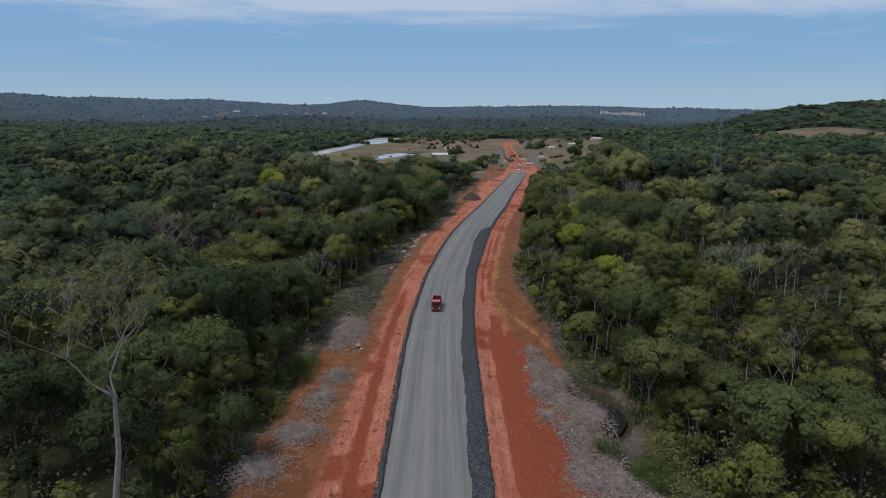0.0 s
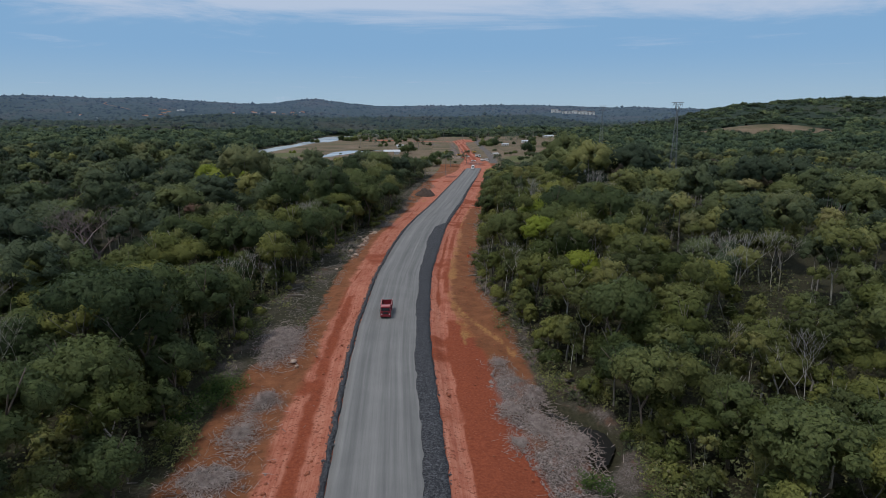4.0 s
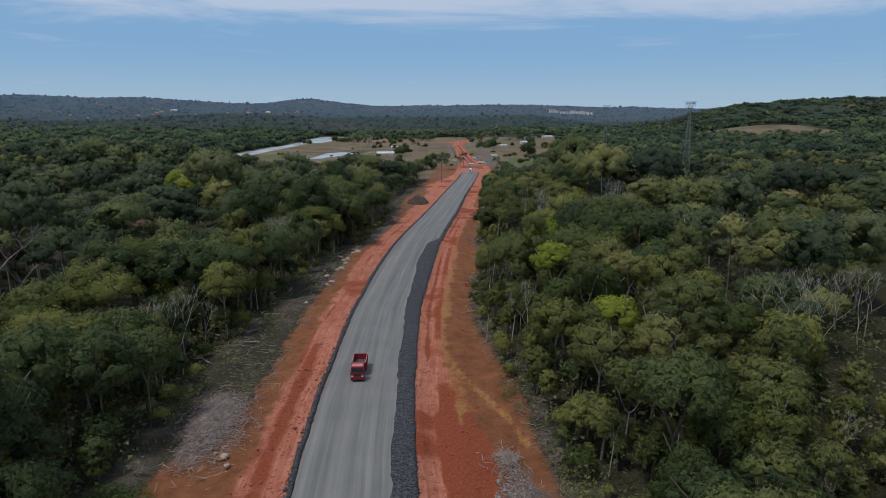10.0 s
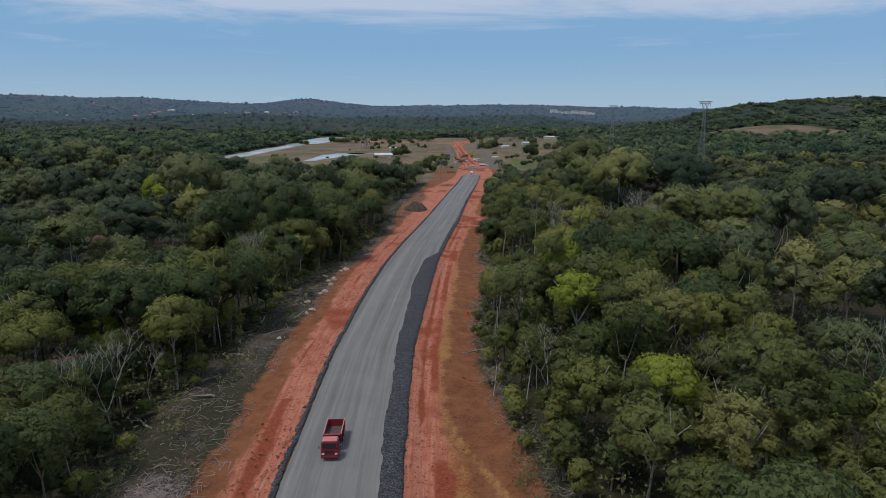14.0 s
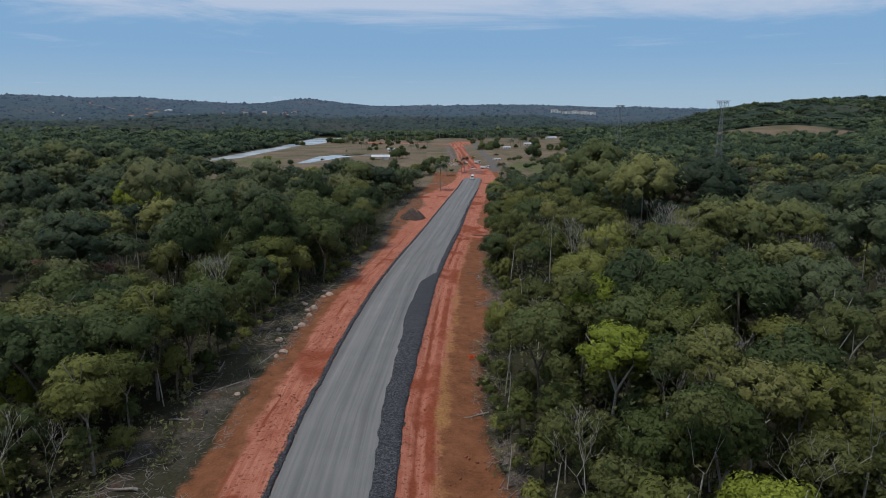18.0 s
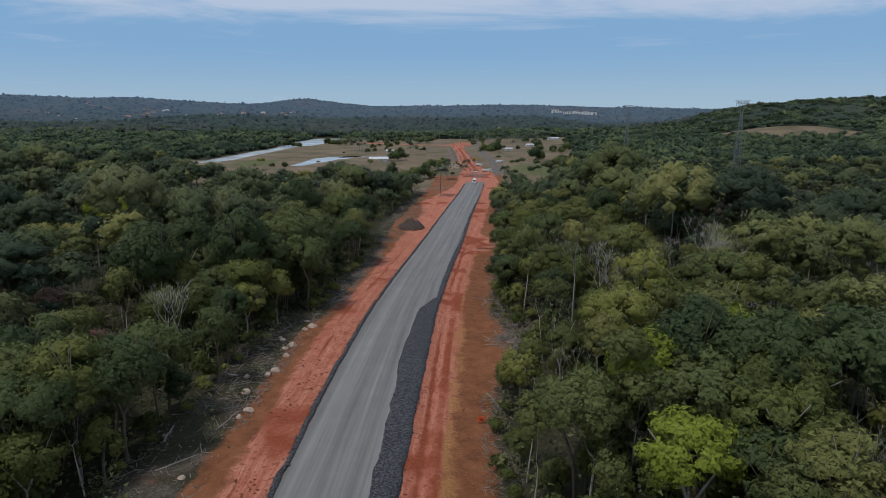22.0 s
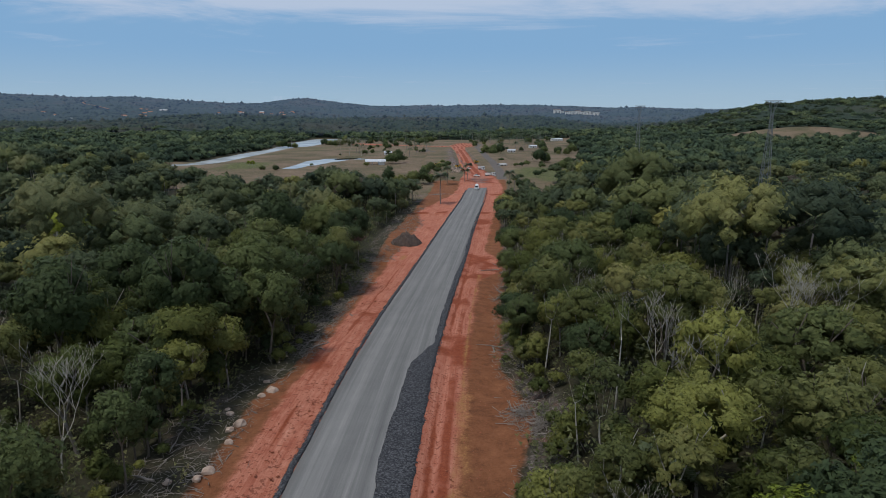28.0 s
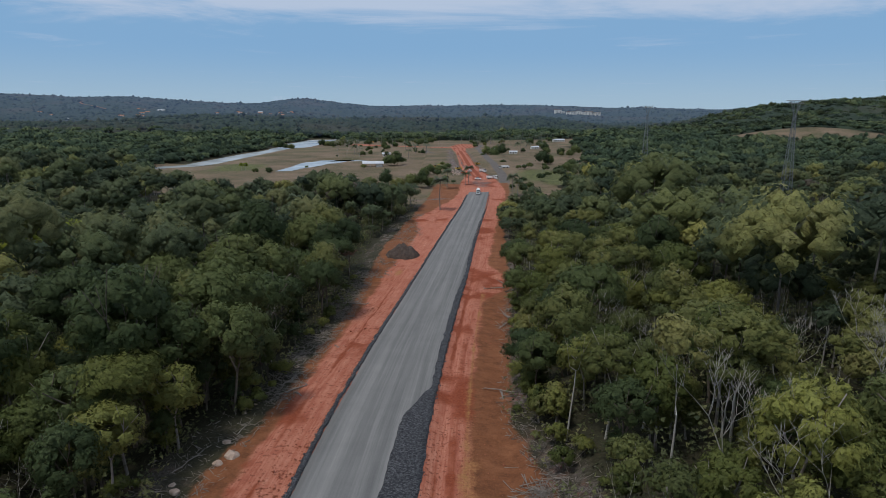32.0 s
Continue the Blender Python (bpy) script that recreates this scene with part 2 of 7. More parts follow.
def ground_material():
    m, t, b, _ = node_mat("earth_and_forest_floor")
    co = where(t)
    big, mid, fine, grit = n_noise(t, co, 0.07, 4), n_noise(t, co, 0.45, 6), n_noise(t, co, 2.6, 6, 0.7), n_noise(t, co, 9.0, 3, 0.7)
    ragged = n_math(t, "ADD", n_math(t, "MULTIPLY", n_math(t, "SUBTRACT", mid, 0.5), 0.9), n_math(t, "MULTIPLY", n_math(t, "SUBTRACT", fine, 0.5), 0.5))
    ragged = n_math(t, "ADD", ragged, n_math(t, "MULTIPLY", n_math(t, "SUBTRACT", n_noise(t, co, 0.16, 5, 0.65), 0.5), 1.3))
    floor = n_ramp(t, fine, [(0.3, (0.022, 0.021, 0.012)), (0.55, (0.044, 0.041, 0.023)), (0.75, (0.075, 0.066, 0.040))])
    dry = n_ramp(t, n_math(t, "ADD", n_math(t, "ADD", n_math(t, "MULTIPLY", mid, 0.25), n_math(t, "MULTIPLY", fine, 0.3)), n_math(t, "MULTIPLY", n_noise(t, co, 0.022, 5), 0.45)), [(0.38, (0.062, 0.066, 0.030)), (0.47, (0.120, 0.096, 0.055)), (0.54, (0.172, 0.122, 0.080)), (0.64, (0.25, 0.180, 0.125))])
    marsh = n_ramp(t, mid, [(0.32, (0.050, 0.060, 0.024)), (0.5, (0.095, 0.100, 0.038)), (0.68, (0.15, 0.155, 0.058))])
    along = t.nodes.new("ShaderNodeCombineXYZ")
    t.links.new(n_attr(t, "lat"), along.inputs[0])
    t.links.new(n_math(t, "MULTIPLY", n_attr(t, "run"), 0.035), along.inputs[1])
    ruts = n_noise(t, along.outputs[0], 1.1, 6, 0.7)
    thin = n_noise(t, along.outputs[0], 3.4, 4, 0.7)
    mottle = n_math(t, "ADD", n_math(t, "MULTIPLY", mid, 0.22), n_math(t, "MULTIPLY", fine, 0.18))
    tread = n_math(t, "ADD", n_math(t, "MULTIPLY", ruts, 0.32), n_math(t, "MULTIPLY", thin, 0.28))
    red = n_ramp(t, n_math(t, "ADD", mottle, tread), [(0.34, (0.225, 0.060, 0.036)), (0.47, (0.365, 0.122, 0.074)), (0.56, (0.47, 0.192, 0.124)), (0.68, (0.58, 0.31, 0.218))])
    clod = n_step(t, n_math(t, "ADD", n_math(t, "MULTIPLY", n_noise(t, co, 1.9, 2, 0.5), 0.75), n_math(t, "MULTIPLY", ruts, 0.25)), 0.56, 0.62)
    red = n_mix(t, n_math(t, "MULTIPLY", clod, 0.6), red, (0.13, 0.036, 0.020))
    deep = n_ramp(t, fine, [(0.3, (0.165, 0.038, 0.018)), (0.7, (0.31, 0.082, 0.038))])
    ochre = n_ramp(t, n_math(t, "ADD", n_math(t, "MULTIPLY", mid, 0.6), n_math(t, "MULTIPLY", fine, 0.4)), [(0.3, (0.100, 0.040, 0.019)), (0.5, (0.195, 0.076, 0.034)), (0.72, (0.285, 0.122, 0.058))])
    fibre = t.nodes.new("ShaderNodeTexNoise")
    fibre.inputs["Scale"].default_value, fibre.inputs["Detail"].default_value, fibre.inputs["Distortion"].default_value = 2.6, 5.0, 3.5
    t.links.new(co, fibre.inputs["Vector"])
    pale = n_ramp(t, n_math(t, "ADD", n_math(t, "MULTIPLY", fibre.outputs["Fac"], 0.7), n_math(t, "MULTIPLY", grit, 0.3)), [(0.38, (0.042, 0.029, 0.023)), (0.48, (0.105, 0.080, 0.068)), (0.56, (0.20, 0.168, 0.150)), (0.67, (0.37, 0.33, 0.305))])
    pale = n_mix(t, n_step(t, n_noise(t, co, 0.30, 5, 0.7), 0.50, 0.70), pale, (0.20, 0.088, 0.06))
    grey = n_ramp(t, fine, [(0.3, (0.085, 0.072, 0.064)), (0.7, (0.16, 0.14, 0.125))])

    def zone(col, name, paint, soft=0.22):
        f = n_math(t, "ADD", n_attr(t, name), n_math(t, "MULTIPLY", ragged, 0.7))
        return n_mix(t, n_step(t, f, 0.5 - soft, 0.5 + soft), col, paint)

    col = zone(floor, "dry", dry)
    col = zone(col, "marsh", marsh)
    col = zone(col, "ochre", ochre)
    col = zone(col, "red", n_mix(t, n_step(t, n_math(t, "ADD", n_attr(t, "deep"), n_math(t, "MULTIPLY", ragged, 0.6)), 0.35, 0.65), red, deep), 0.30)
    gold = n_ramp(t, fine, [(0.3, (0.22, 0.098, 0.036)), (0.7, (0.40, 0.205, 0.078))])
    col = zone(col, "gold", gold, 0.25)
    col = zone(col, "rubble", pale, 0.3)
    col = zone(col, "grey", grey, 0.15)
    t.links.new(col, b.inputs["Base Color"])
    b.inputs["Roughness"].default_value = 0.95
    b.inputs["Specular IOR Level"].default_value = 0.15
    n_bump(t, b, n_math(t, "ADD", fine, n_math(t, "MULTIPLY", grit, 0.5)), 0.8, 0.22)
    return m


def road_material():
    m, t, b, _ = node_mat("compacted_grey_gravel_base")
    co = where(t)
    lat, run = n_attr(t, "lat"), n_attr(t, "run")
    v = t.nodes.new("ShaderNodeCombineXYZ")
    t.links.new(lat, v.inputs[0])
    t.links.new(n_math(t, "MULTIPLY", run, 0.012), v.inputs[1])
    streak = n_noise(t, v.outputs[0], 0.62, 5, 0.6)
    v2 = t.nodes.new("ShaderNodeCombineXYZ")
    t.links.new(lat, v2.inputs[0])
    t.links.new(n_math(t, "MULTIPLY", run, 0.018), v2.inputs[1])
    streak2 = n_noise(t, v2.outputs[0], 2.2, 5, 0.7)
    patch, fine = n_noise(t, co, 0.16, 4), n_noise(t, co, 7.0, 4, 0.75)
    f = n_math(t, "ADD", n_math(t, "MULTIPLY", streak, 0.46), n_math(t, "MULTIPLY", streak2, 0.22))
    f = n_math(t, "ADD", f, n_math(t, "MULTIPLY", patch, 0.10))
    f = n_math(t, "ADD", f, n_math(t, "MULTIPLY", fine, 0.14))
    col = n_ramp(t, f, [(0.34, (0.112, 0.110, 0.106)), (0.44, (0.158, 0.154, 0.146)), (0.52, (0.206, 0.200, 0.188)), (0.62, (0.292, 0.280, 0.258))])
    t.links.new(col, b.inputs["Base Color"])
    b.inputs["Roughness"].default_value = 0.95
    b.inputs["Specular IOR Level"].default_value = 0.2
    n_bump(t, b, fine, 0.4, 0.05)
    return m


def gravel_material():
    m, t, b, _ = node_mat("loose_dark_crushed_stone")
    co = where(t)
    vor = t.nodes.new("ShaderNodeTexVoronoi")
    vor.inputs["Scale"].default_value = 5.5
    t.links.new(co, vor.inputs["Vector"])
    fine = n_noise(t, co, 3.0, 5, 0.7)
    sep = t.nodes.new("ShaderNodeSeparateColor")
    t.links.new(vor.outputs["Color"], sep.inputs[0])
    f = n_math(t, "ADD", n_math(t, "MULTIPLY", sep.outputs[0], 0.55), n_math(t, "MULTIPLY", fine, 0.45))
    t.links.new(n_ramp(t, f, [(0.15, (0.015, 0.016, 0.019)), (0.5, (0.043, 0.044, 0.048)), (0.85, (0.125, 0.125, 0.13))]), b.inputs["Base Color"])
    b.inputs["Roughness"].default_value = 0.9
    b.inputs["Specular IOR Level"].default_value = 0.2
    n_bump(t, b, vor.outputs["Distance"], 0.9, 0.12)
    return m


def water_material():
    m, t, b, _ = node_mat("sky_pale_shallow_water")
    co = where(t)
    # pale base colour: sky reflection painted in, with whitish rapids
    t.links.new(n_ramp(t, n_noise(t, co, 0.03, 4), [(0.35, (0.24, 0.27, 0.27)), (0.65, (0.46, 0.48, 0.47))]), b.inputs["Base Color"])
    b.inputs["Roughness"].default_value = 0.25
    n_bump(t, b, n_noise(t, co, 0.6, 4), 0.25, 0.1)
    return m


def canopy_material(name, haze, cut=0.0, tone=1.0):
    """Woods too far off for single trees: crowns of many tones; haze is painted in as a bluer colour, and on the
    farthest ridge, a backdrop, as a blue glow.
    """
    m, t, b, out = node_mat(name)
    co = where(t)
    tree = n_attr(t, "tint")
    fine, wide, grove = n_noise(t, co, 0.4, 5, 0.75), n_noise(t, co, 0.010, 3), n_noise(t, co, 0.05, 3)
    f = n_math(t, "ADD", n_math(t, "MULTIPLY", tree, 0.62), n_math(t, "MULTIPLY", n_math(t, "SUBTRACT", fine, 0.35), 0.5))
    f = n_math(t, "ADD", f, n_math(t, "MULTIPLY", n_math(t, "SUBTRACT", grove, 0.5), 0.5))
    f = n_math(t, "ADD", f, n_math(t, "MULTIPLY", n_math(t, "SUBTRACT", wide, 0.5), 0.6), True)
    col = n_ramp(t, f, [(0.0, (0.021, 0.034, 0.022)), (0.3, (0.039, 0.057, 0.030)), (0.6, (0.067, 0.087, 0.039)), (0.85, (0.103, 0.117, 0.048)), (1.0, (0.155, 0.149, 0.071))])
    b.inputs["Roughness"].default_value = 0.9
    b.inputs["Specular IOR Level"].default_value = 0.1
    # a little extra blue: haze put into the crown colour
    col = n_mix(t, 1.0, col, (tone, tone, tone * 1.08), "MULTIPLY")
    t.links.new(col, b.inputs["Base Color"])
    n_bump(t, b, fine, 0.7, 1.5)
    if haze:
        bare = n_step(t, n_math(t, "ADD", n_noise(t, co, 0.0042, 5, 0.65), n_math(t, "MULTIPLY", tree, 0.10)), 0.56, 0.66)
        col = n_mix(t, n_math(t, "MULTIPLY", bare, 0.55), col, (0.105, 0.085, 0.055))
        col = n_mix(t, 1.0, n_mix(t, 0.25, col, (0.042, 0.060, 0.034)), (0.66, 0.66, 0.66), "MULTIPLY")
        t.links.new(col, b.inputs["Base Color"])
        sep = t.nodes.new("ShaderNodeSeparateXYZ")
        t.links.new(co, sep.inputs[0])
        # distance haze painted as a blue glow that grows with y
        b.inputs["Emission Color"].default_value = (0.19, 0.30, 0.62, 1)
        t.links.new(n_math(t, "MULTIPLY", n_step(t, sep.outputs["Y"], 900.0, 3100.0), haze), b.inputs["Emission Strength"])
    if cut:
        clear = t.nodes.new("ShaderNodeBsdfTransparent")
        gap = t.nodes.new("ShaderNodeMixShader")
        hole = t.nodes.new("ShaderNodeMapRange")
        hole.inputs["From Min"].default_value, hole.inputs["From Max"].default_value = 0.42, 0.46
        t.links.new(n_noise(t, co, cut, 2, 0.5), hole.inputs["Value"])
        t.links.new(hole.outputs[0], gap.inputs[0])
        t.links.new(clear.outputs[0], gap.inputs[1])
        t.links.new(b.outputs[0], gap.inputs[2])
        t.links.new(gap.outputs[0], out.inputs["Surface"])
    return m


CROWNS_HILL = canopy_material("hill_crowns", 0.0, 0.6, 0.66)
GROUND, ROAD, SHOULDER, WATER = ground_material(), road_material(), gravel_material(), water_material()
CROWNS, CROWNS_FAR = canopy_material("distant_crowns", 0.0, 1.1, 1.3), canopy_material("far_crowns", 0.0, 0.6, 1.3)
CANOPY, RIDGE = canopy_material("distant_canopy", 0.0, 0.0, 0.8), canopy_material("hazed_ridge_backdrop", 0.165, 0.0, 1.12)


# ---- mesh helpers ----
def fast_mesh(name, verts, quads, mats, attrs=None, slots=None, smooth=False, normals=None):
    """A mesh from numpy arrays of vertices and quads (or triangles)."""
    verts, quads = np.asarray(verts, np.float32), np.asarray(quads, np.int32)
    me = bpy.data.meshes.new(name)
    k = quads.shape[1]
    me.vertices.add(len(verts))
    me.vertices.foreach_set("co", verts.ravel())
    me.loops.add(quads.size)
    me.loops.foreach_set("vertex_index", quads.ravel())
    me.polygons.add(len(quads))
    me.polygons.foreach_set("loop_start", np.arange(0, quads.size, k, dtype=np.int32))
    for m in mats:
        me.materials.append(m)
    if slots is not None:
        me.polygons.foreach_set("material_index", np.asarray(slots, np.int32))
    if smooth:
        me.polygons.foreach_set("use_smooth", np.ones(len(quads), bool))
    me.update(calc_edges=True)
    for key, val in (attrs or {}).items():
        a = me.attributes.new(key, "FLOAT", "POINT")
        a.data.foreach_set("value", np.asarray(val, np.float32))
    if normals is not None:
        me.normals_split_custom_set_from_vertices(np.asarray(normals, np.float32))
    return me


def part(name, bm, material, parent, label=""):
    """One mesh object under a thing or a part."""
    if isinstance(bm, bmesh.types.BMesh):
        me = bpy.data.meshes.new(name)
        bm.to_mesh(me)
        bm.free()
        me.materials.append(material)
    else:
        me = bm
    ob = new(name, me)
    ob.parent = parent
    if label:
        ob["label"] = label
    return ob


def thing(name, m, label, category, group="", kind=""):
    ob = new(name)
    ob.empty_display_size = 0.2
    ob.matrix_world = m
    return tagged(ob, label, category, group, kind)


def box(sx, sy, sz, x=0, y=0, z=0, bevel=0.0, taper=1.0, rx=0, rz=0, bm=None):
    """A box with its base centre at x, y, z; taper narrows its top."""
    own = bm if bm is not None else bmesh.new()
    r = bmesh.ops.create_cube(own, size=1)
    vs = r["verts"]
    for v in vs:
        k = taper if v.co.z > 0 else 1
        v.co = Vector((v.co.x * sx * k, v.co.y * sy * k, (v.co.z + 0.5) * sz))
    if bevel:
        es = list({e for v in vs for e in v.link_edges})
        b = bmesh.ops.bevel(own, geom=es, offset=bevel, segments=2, affect="EDGES")
        vs = list({v for f in b["faces"] for v in f.verts} | {v for v in vs if v.is_valid})
    bmesh.ops.transform(own, matrix=pose(x, y, z, rx, 0, rz), verts=vs)
    return own


def cyl(r, h, axis="z", x=0, y=0, z=0, seg=16, r2=None, bm=None):
    own = bm if bm is not None else bmesh.new()
    c = bmesh.ops.create_cone(own, cap_ends=True, segments=seg, radius1=r, radius2=r if r2 is None else r2, depth=h)
    turn = {"z": (0, 0, 0), "x": (0, 90, 0), "y": (90, 0, 0)}[axis]
    bmesh.ops.transform(own, matrix=pose(x, y, z, *turn), verts=c["verts"])
    return own


def tube(points, radii, sides=5):
    """Vertices and quads of a tapered tube along points."""
    pts, rad = np.asarray(points, float), np.asarray(radii, float)
    d = np.gradient(pts, axis=0)
    d /= np.linalg.norm(d, axis=1, keepdims=True) + 1e-9
    ref = np.where(np.abs(d[:, 2:3]) > 0.9, [[1.0, 0, 0]], [[0, 0, 1.0]])
    u = np.cross(d, ref)
    u /= np.linalg.norm(u, axis=1, keepdims=True) + 1e-9
    w = np.cross(d, u)
    a = np.arange(sides) * 2 * np.pi / sides
    ring = pts[:, None] + rad[:, None, None] * (np.cos(a)[None, :, None] * u[:, None] + np.sin(a)[None, :, None] * w[:, None])
    n = len(pts)
    i = np.arange(n - 1)[:, None] * sides
    j, jn = np.arange(sides)[None], (np.arange(sides)[None] + 1) % sides
    q = np.stack([i + j, i + jn, i + sides + jn, i + sides + j], -1).reshape(-1, 4)
    return ring.reshape(-1, 3), q


def joined(pieces):
    vs, qs, n = [], [], 0
    for v, q in pieces:
        vs.append(v)
        qs.append(q + n)
        n += len(v)
    return np.concatenate(vs), np.concatenate(qs)


# ---- the plan: the road's line, the cleared edges, the lie of the land ----
MID_Y = [-200, 60, 110, 127, 150, 167, 190, 210, 236, 270, 300, 325, 375, 413, 460, 516, 600, 705, 850, 1060, 1500]
MID_X = [-1.3, -1.3, -1.3, -0.9, 0.4, 1.5, 4.3, 6.8, 10.1, 15.2, 20.4, 24.9, 34.2, 41.6, 51.0, 61.0, 72, 76, 86, 98, 130]
WOOD_L = ([-200, 60, 141, 172, 200, 226, 248, 300, 333, 365, 420, 460, 490, 560], [-27, -27, -29, -26, -25, -27, -20, -22, -25, -29, -31, -29, -36, -36])
WOOD_R = ([-200, 60, 80, 93, 104, 124, 161, 192, 205, 217, 238, 250, 321, 330, 418, 500, 560], [33, 33, 31, 29.5, 26, 23.5, 19.5, 18.5, 25, 26, 20, 20.5, 21, 22, 17, 18, 19])
RED_L = ([-200, 60, 92, 116, 160, 200, 250, 290, 320, 365, 395, 416, 430, 470, 490, 520, 570, 620, 760, 900, 1060], [-16, -16, -14.5, -13, -12.5, -14.5, -15, -16, -17, -17.5, -17, -21, -24, -17, -13, -12, -12, -9, -7, -6, -8])
RED_R = ([-200, 60, 92, 116, 140, 190, 240, 305, 324, 345, 420, 516, 575, 620, 660, 760, 900, 1060], [20, 20, 18, 16.5, 12, 12.6, 13.2, 13.5, 21, 13, 13.5, 16, 13, 8, 7, 6, 7, 14])
BROWN_L = ([-200, 60, 104, 128, 172, 226, 248, 300, 365, 512, 560], [-26, -26, -25, -17, -17.5, -19, -17, -19, -25, -28, -30])
BROWN_R = ([-200, 60, 124, 161, 192, 217, 238, 321, 418, 500, 560], [22, 22, 23, 18.5, 18, 23, 19, 20.5, 16, 18, 19])
RIVER = [(-300, 655), (-220, 672), (-176, 712), (-160, 767), (-155, 854), (-148, 936), (-143, 1000), (-140, 1075), (-141, 1180), (-130, 1290), (-135, 1440)]
RIVER_W = [18, 20, 22, 24, 22, 19, 16, 36, 50, 52, 46]
BROOK_LINE = [(21.4, 93.6), (22.4, 92.4), (24.2, 91.0), (25.6, 89.0), (26.6, 86.2), (26.8, 82.6), (25.2, 79.0)]
BROOK_W = [0.5, 0.9, 1.5, 2.1, 2.7, 2.8, 1.6]
POND = [(-78, 664), (-67, 710), (-58, 748), (-47, 785), (-33, 775), (-18, 770)]
POND_W = [8, 15, 24, 28, 20, 9]


def mid(y):
    return np.interp(y, MID_Y, MID_X)


def smooth01(k):
    k = np.clip(k, 0, 1)
    return k * k * (3 - 2 * k)


_rs = np.random.RandomState(11)
_G = _rs.rand(256, 256)


def vnoise(x, y, s, off=0.0):
    """Value noise, cell size s, from -1 to 1."""
    x, y = np.asarray(x) / s + off, np.asarray(y) / s + off * 1.7
    i, j = np.floor(x).astype(int), np.floor(y).astype(int)
    f, g = smooth01(x - i), smooth01(y - j)
    a, b = _G[i % 256, j % 256], _G[(i + 1) % 256, j % 256]
    c, d = _G[i % 256, (j + 1) % 256], _G[(i + 1) % 256, (j + 1) % 256]
    return 2 * ((a * (1 - f) + b * f) * (1 - g) + (c * (1 - f) + d * f) * g) - 1


def line_dist(x, y, pts, widths):
    """Distance to a winding line less half its width there."""
    best = np.full(np.shape(x), 1e9)
    for (ax, ay), (bx, by), wa, wb in zip(pts, pts[1:], widths, widths[1:]):
        k = np.clip(((x - ax) * (bx - ax) + (y - ay) * (by - ay)) / ((bx - ax) ** 2 + (by - ay) ** 2), 0, 1)
        d = np.hypot(x - ax - k * (bx - ax), y - ay - k * (by - ay)) - (wa + (wb - wa) * k) / 2
        best = np.minimum(best, d)
    return best


# the ridge against the sky: bearing in degrees, and its height above eye level as a slope
SKY_A = [-60, -42, -36, -31.3, -28.0, -20.5, -14.9, -10.0, -7.5, -2.2, 0.5, 4.5, 9.5, 14.2, 19.0, 24.0, 28.5, 40, 60]
SKY_S = [0.026, 0.026, 0.025, 0.0235, 0.021, 0.019, 0.0135, 0.0155, 0.0192, 0.0085, 0.0083, 0.0083, 0.0100, 0.0102, 0.0068, 0.004, 0.004, 0.004, 0.004]


def land(x, y):
    """Height of the ground."""
    x, y = np.asarray(x, float), np.asarray(y, float)
    z = -5 * smooth01((y - 190) / 150) - 9 * smooth01((y - 600) / 900)
    # the wooded knoll east of the road, and the hollow behind it
    side = x - mid(y)
    crest = np.interp(x, [40, 70, 105, 200], [290, 270, 238, 228])
    fall = smooth01((y - crest) / 75)
    z = z + (5.0 * (1 - fall) * smooth01((y - 80) / 60) + 2.0 * fall * (1 - smooth01((y - 330) / 60))) * smooth01((side - 17) / 18)
    z = z - 3.0 * smooth01((-24 - side) / 16) * smooth01((y - 100) / 40) * (1 - smooth01((y - 330) / 80))
    z = z - 5.0 * fall * smooth01((side - 45) / 50) * (1 - smooth01((y - 600) / 300))
    far = np.hypot(x - 8, y - 80)
    ang = np.degrees(np.arctan2(x - 8, y - 80))
    top = 41 + 3250 * np.interp(ang, SKY_A, SKY_S) - 12
    # foothills before the ridge
    z = z + smooth01((far - 1420) / 480) * (1 - smooth01((x - 430) / 250)) * (20 + 9 * vnoise(x, y, 260, 5.5) + 4 * vnoise(x, y, 110, 2.5))
    rise = smooth01((far - 2250) / 1000)
    z = z + rise * (top - z) * (0.86 + 0.14 * vnoise(x, y, 170))
    z = z + smooth01((far - 900) / 900) * (1 - rise) * (6 * vnoise(x, y, 210, 3.3) + 9 * vnoise(x, y, 420, 8.1))
    # the nearer hill to the east
    h = np.interp(x - 0.15 * (y - 1480), [540, 640, 711, 772, 900, 1076, 1300], [0, 11, 29, 43, 58, 75, 82]) * np.exp(-((y - 1500) / 300) ** 2) * (1 + 0.10 * vnoise(x, y, 130, 6))
    h = h + 17 * np.exp(-(((x - 655) / 150) ** 2 + ((y - 1135) / 75) ** 2))
    h = h + 11 * np.exp(-(((x + 500) / 75) ** 2 + ((y - 1450) / 60) ** 2))
    return z + h


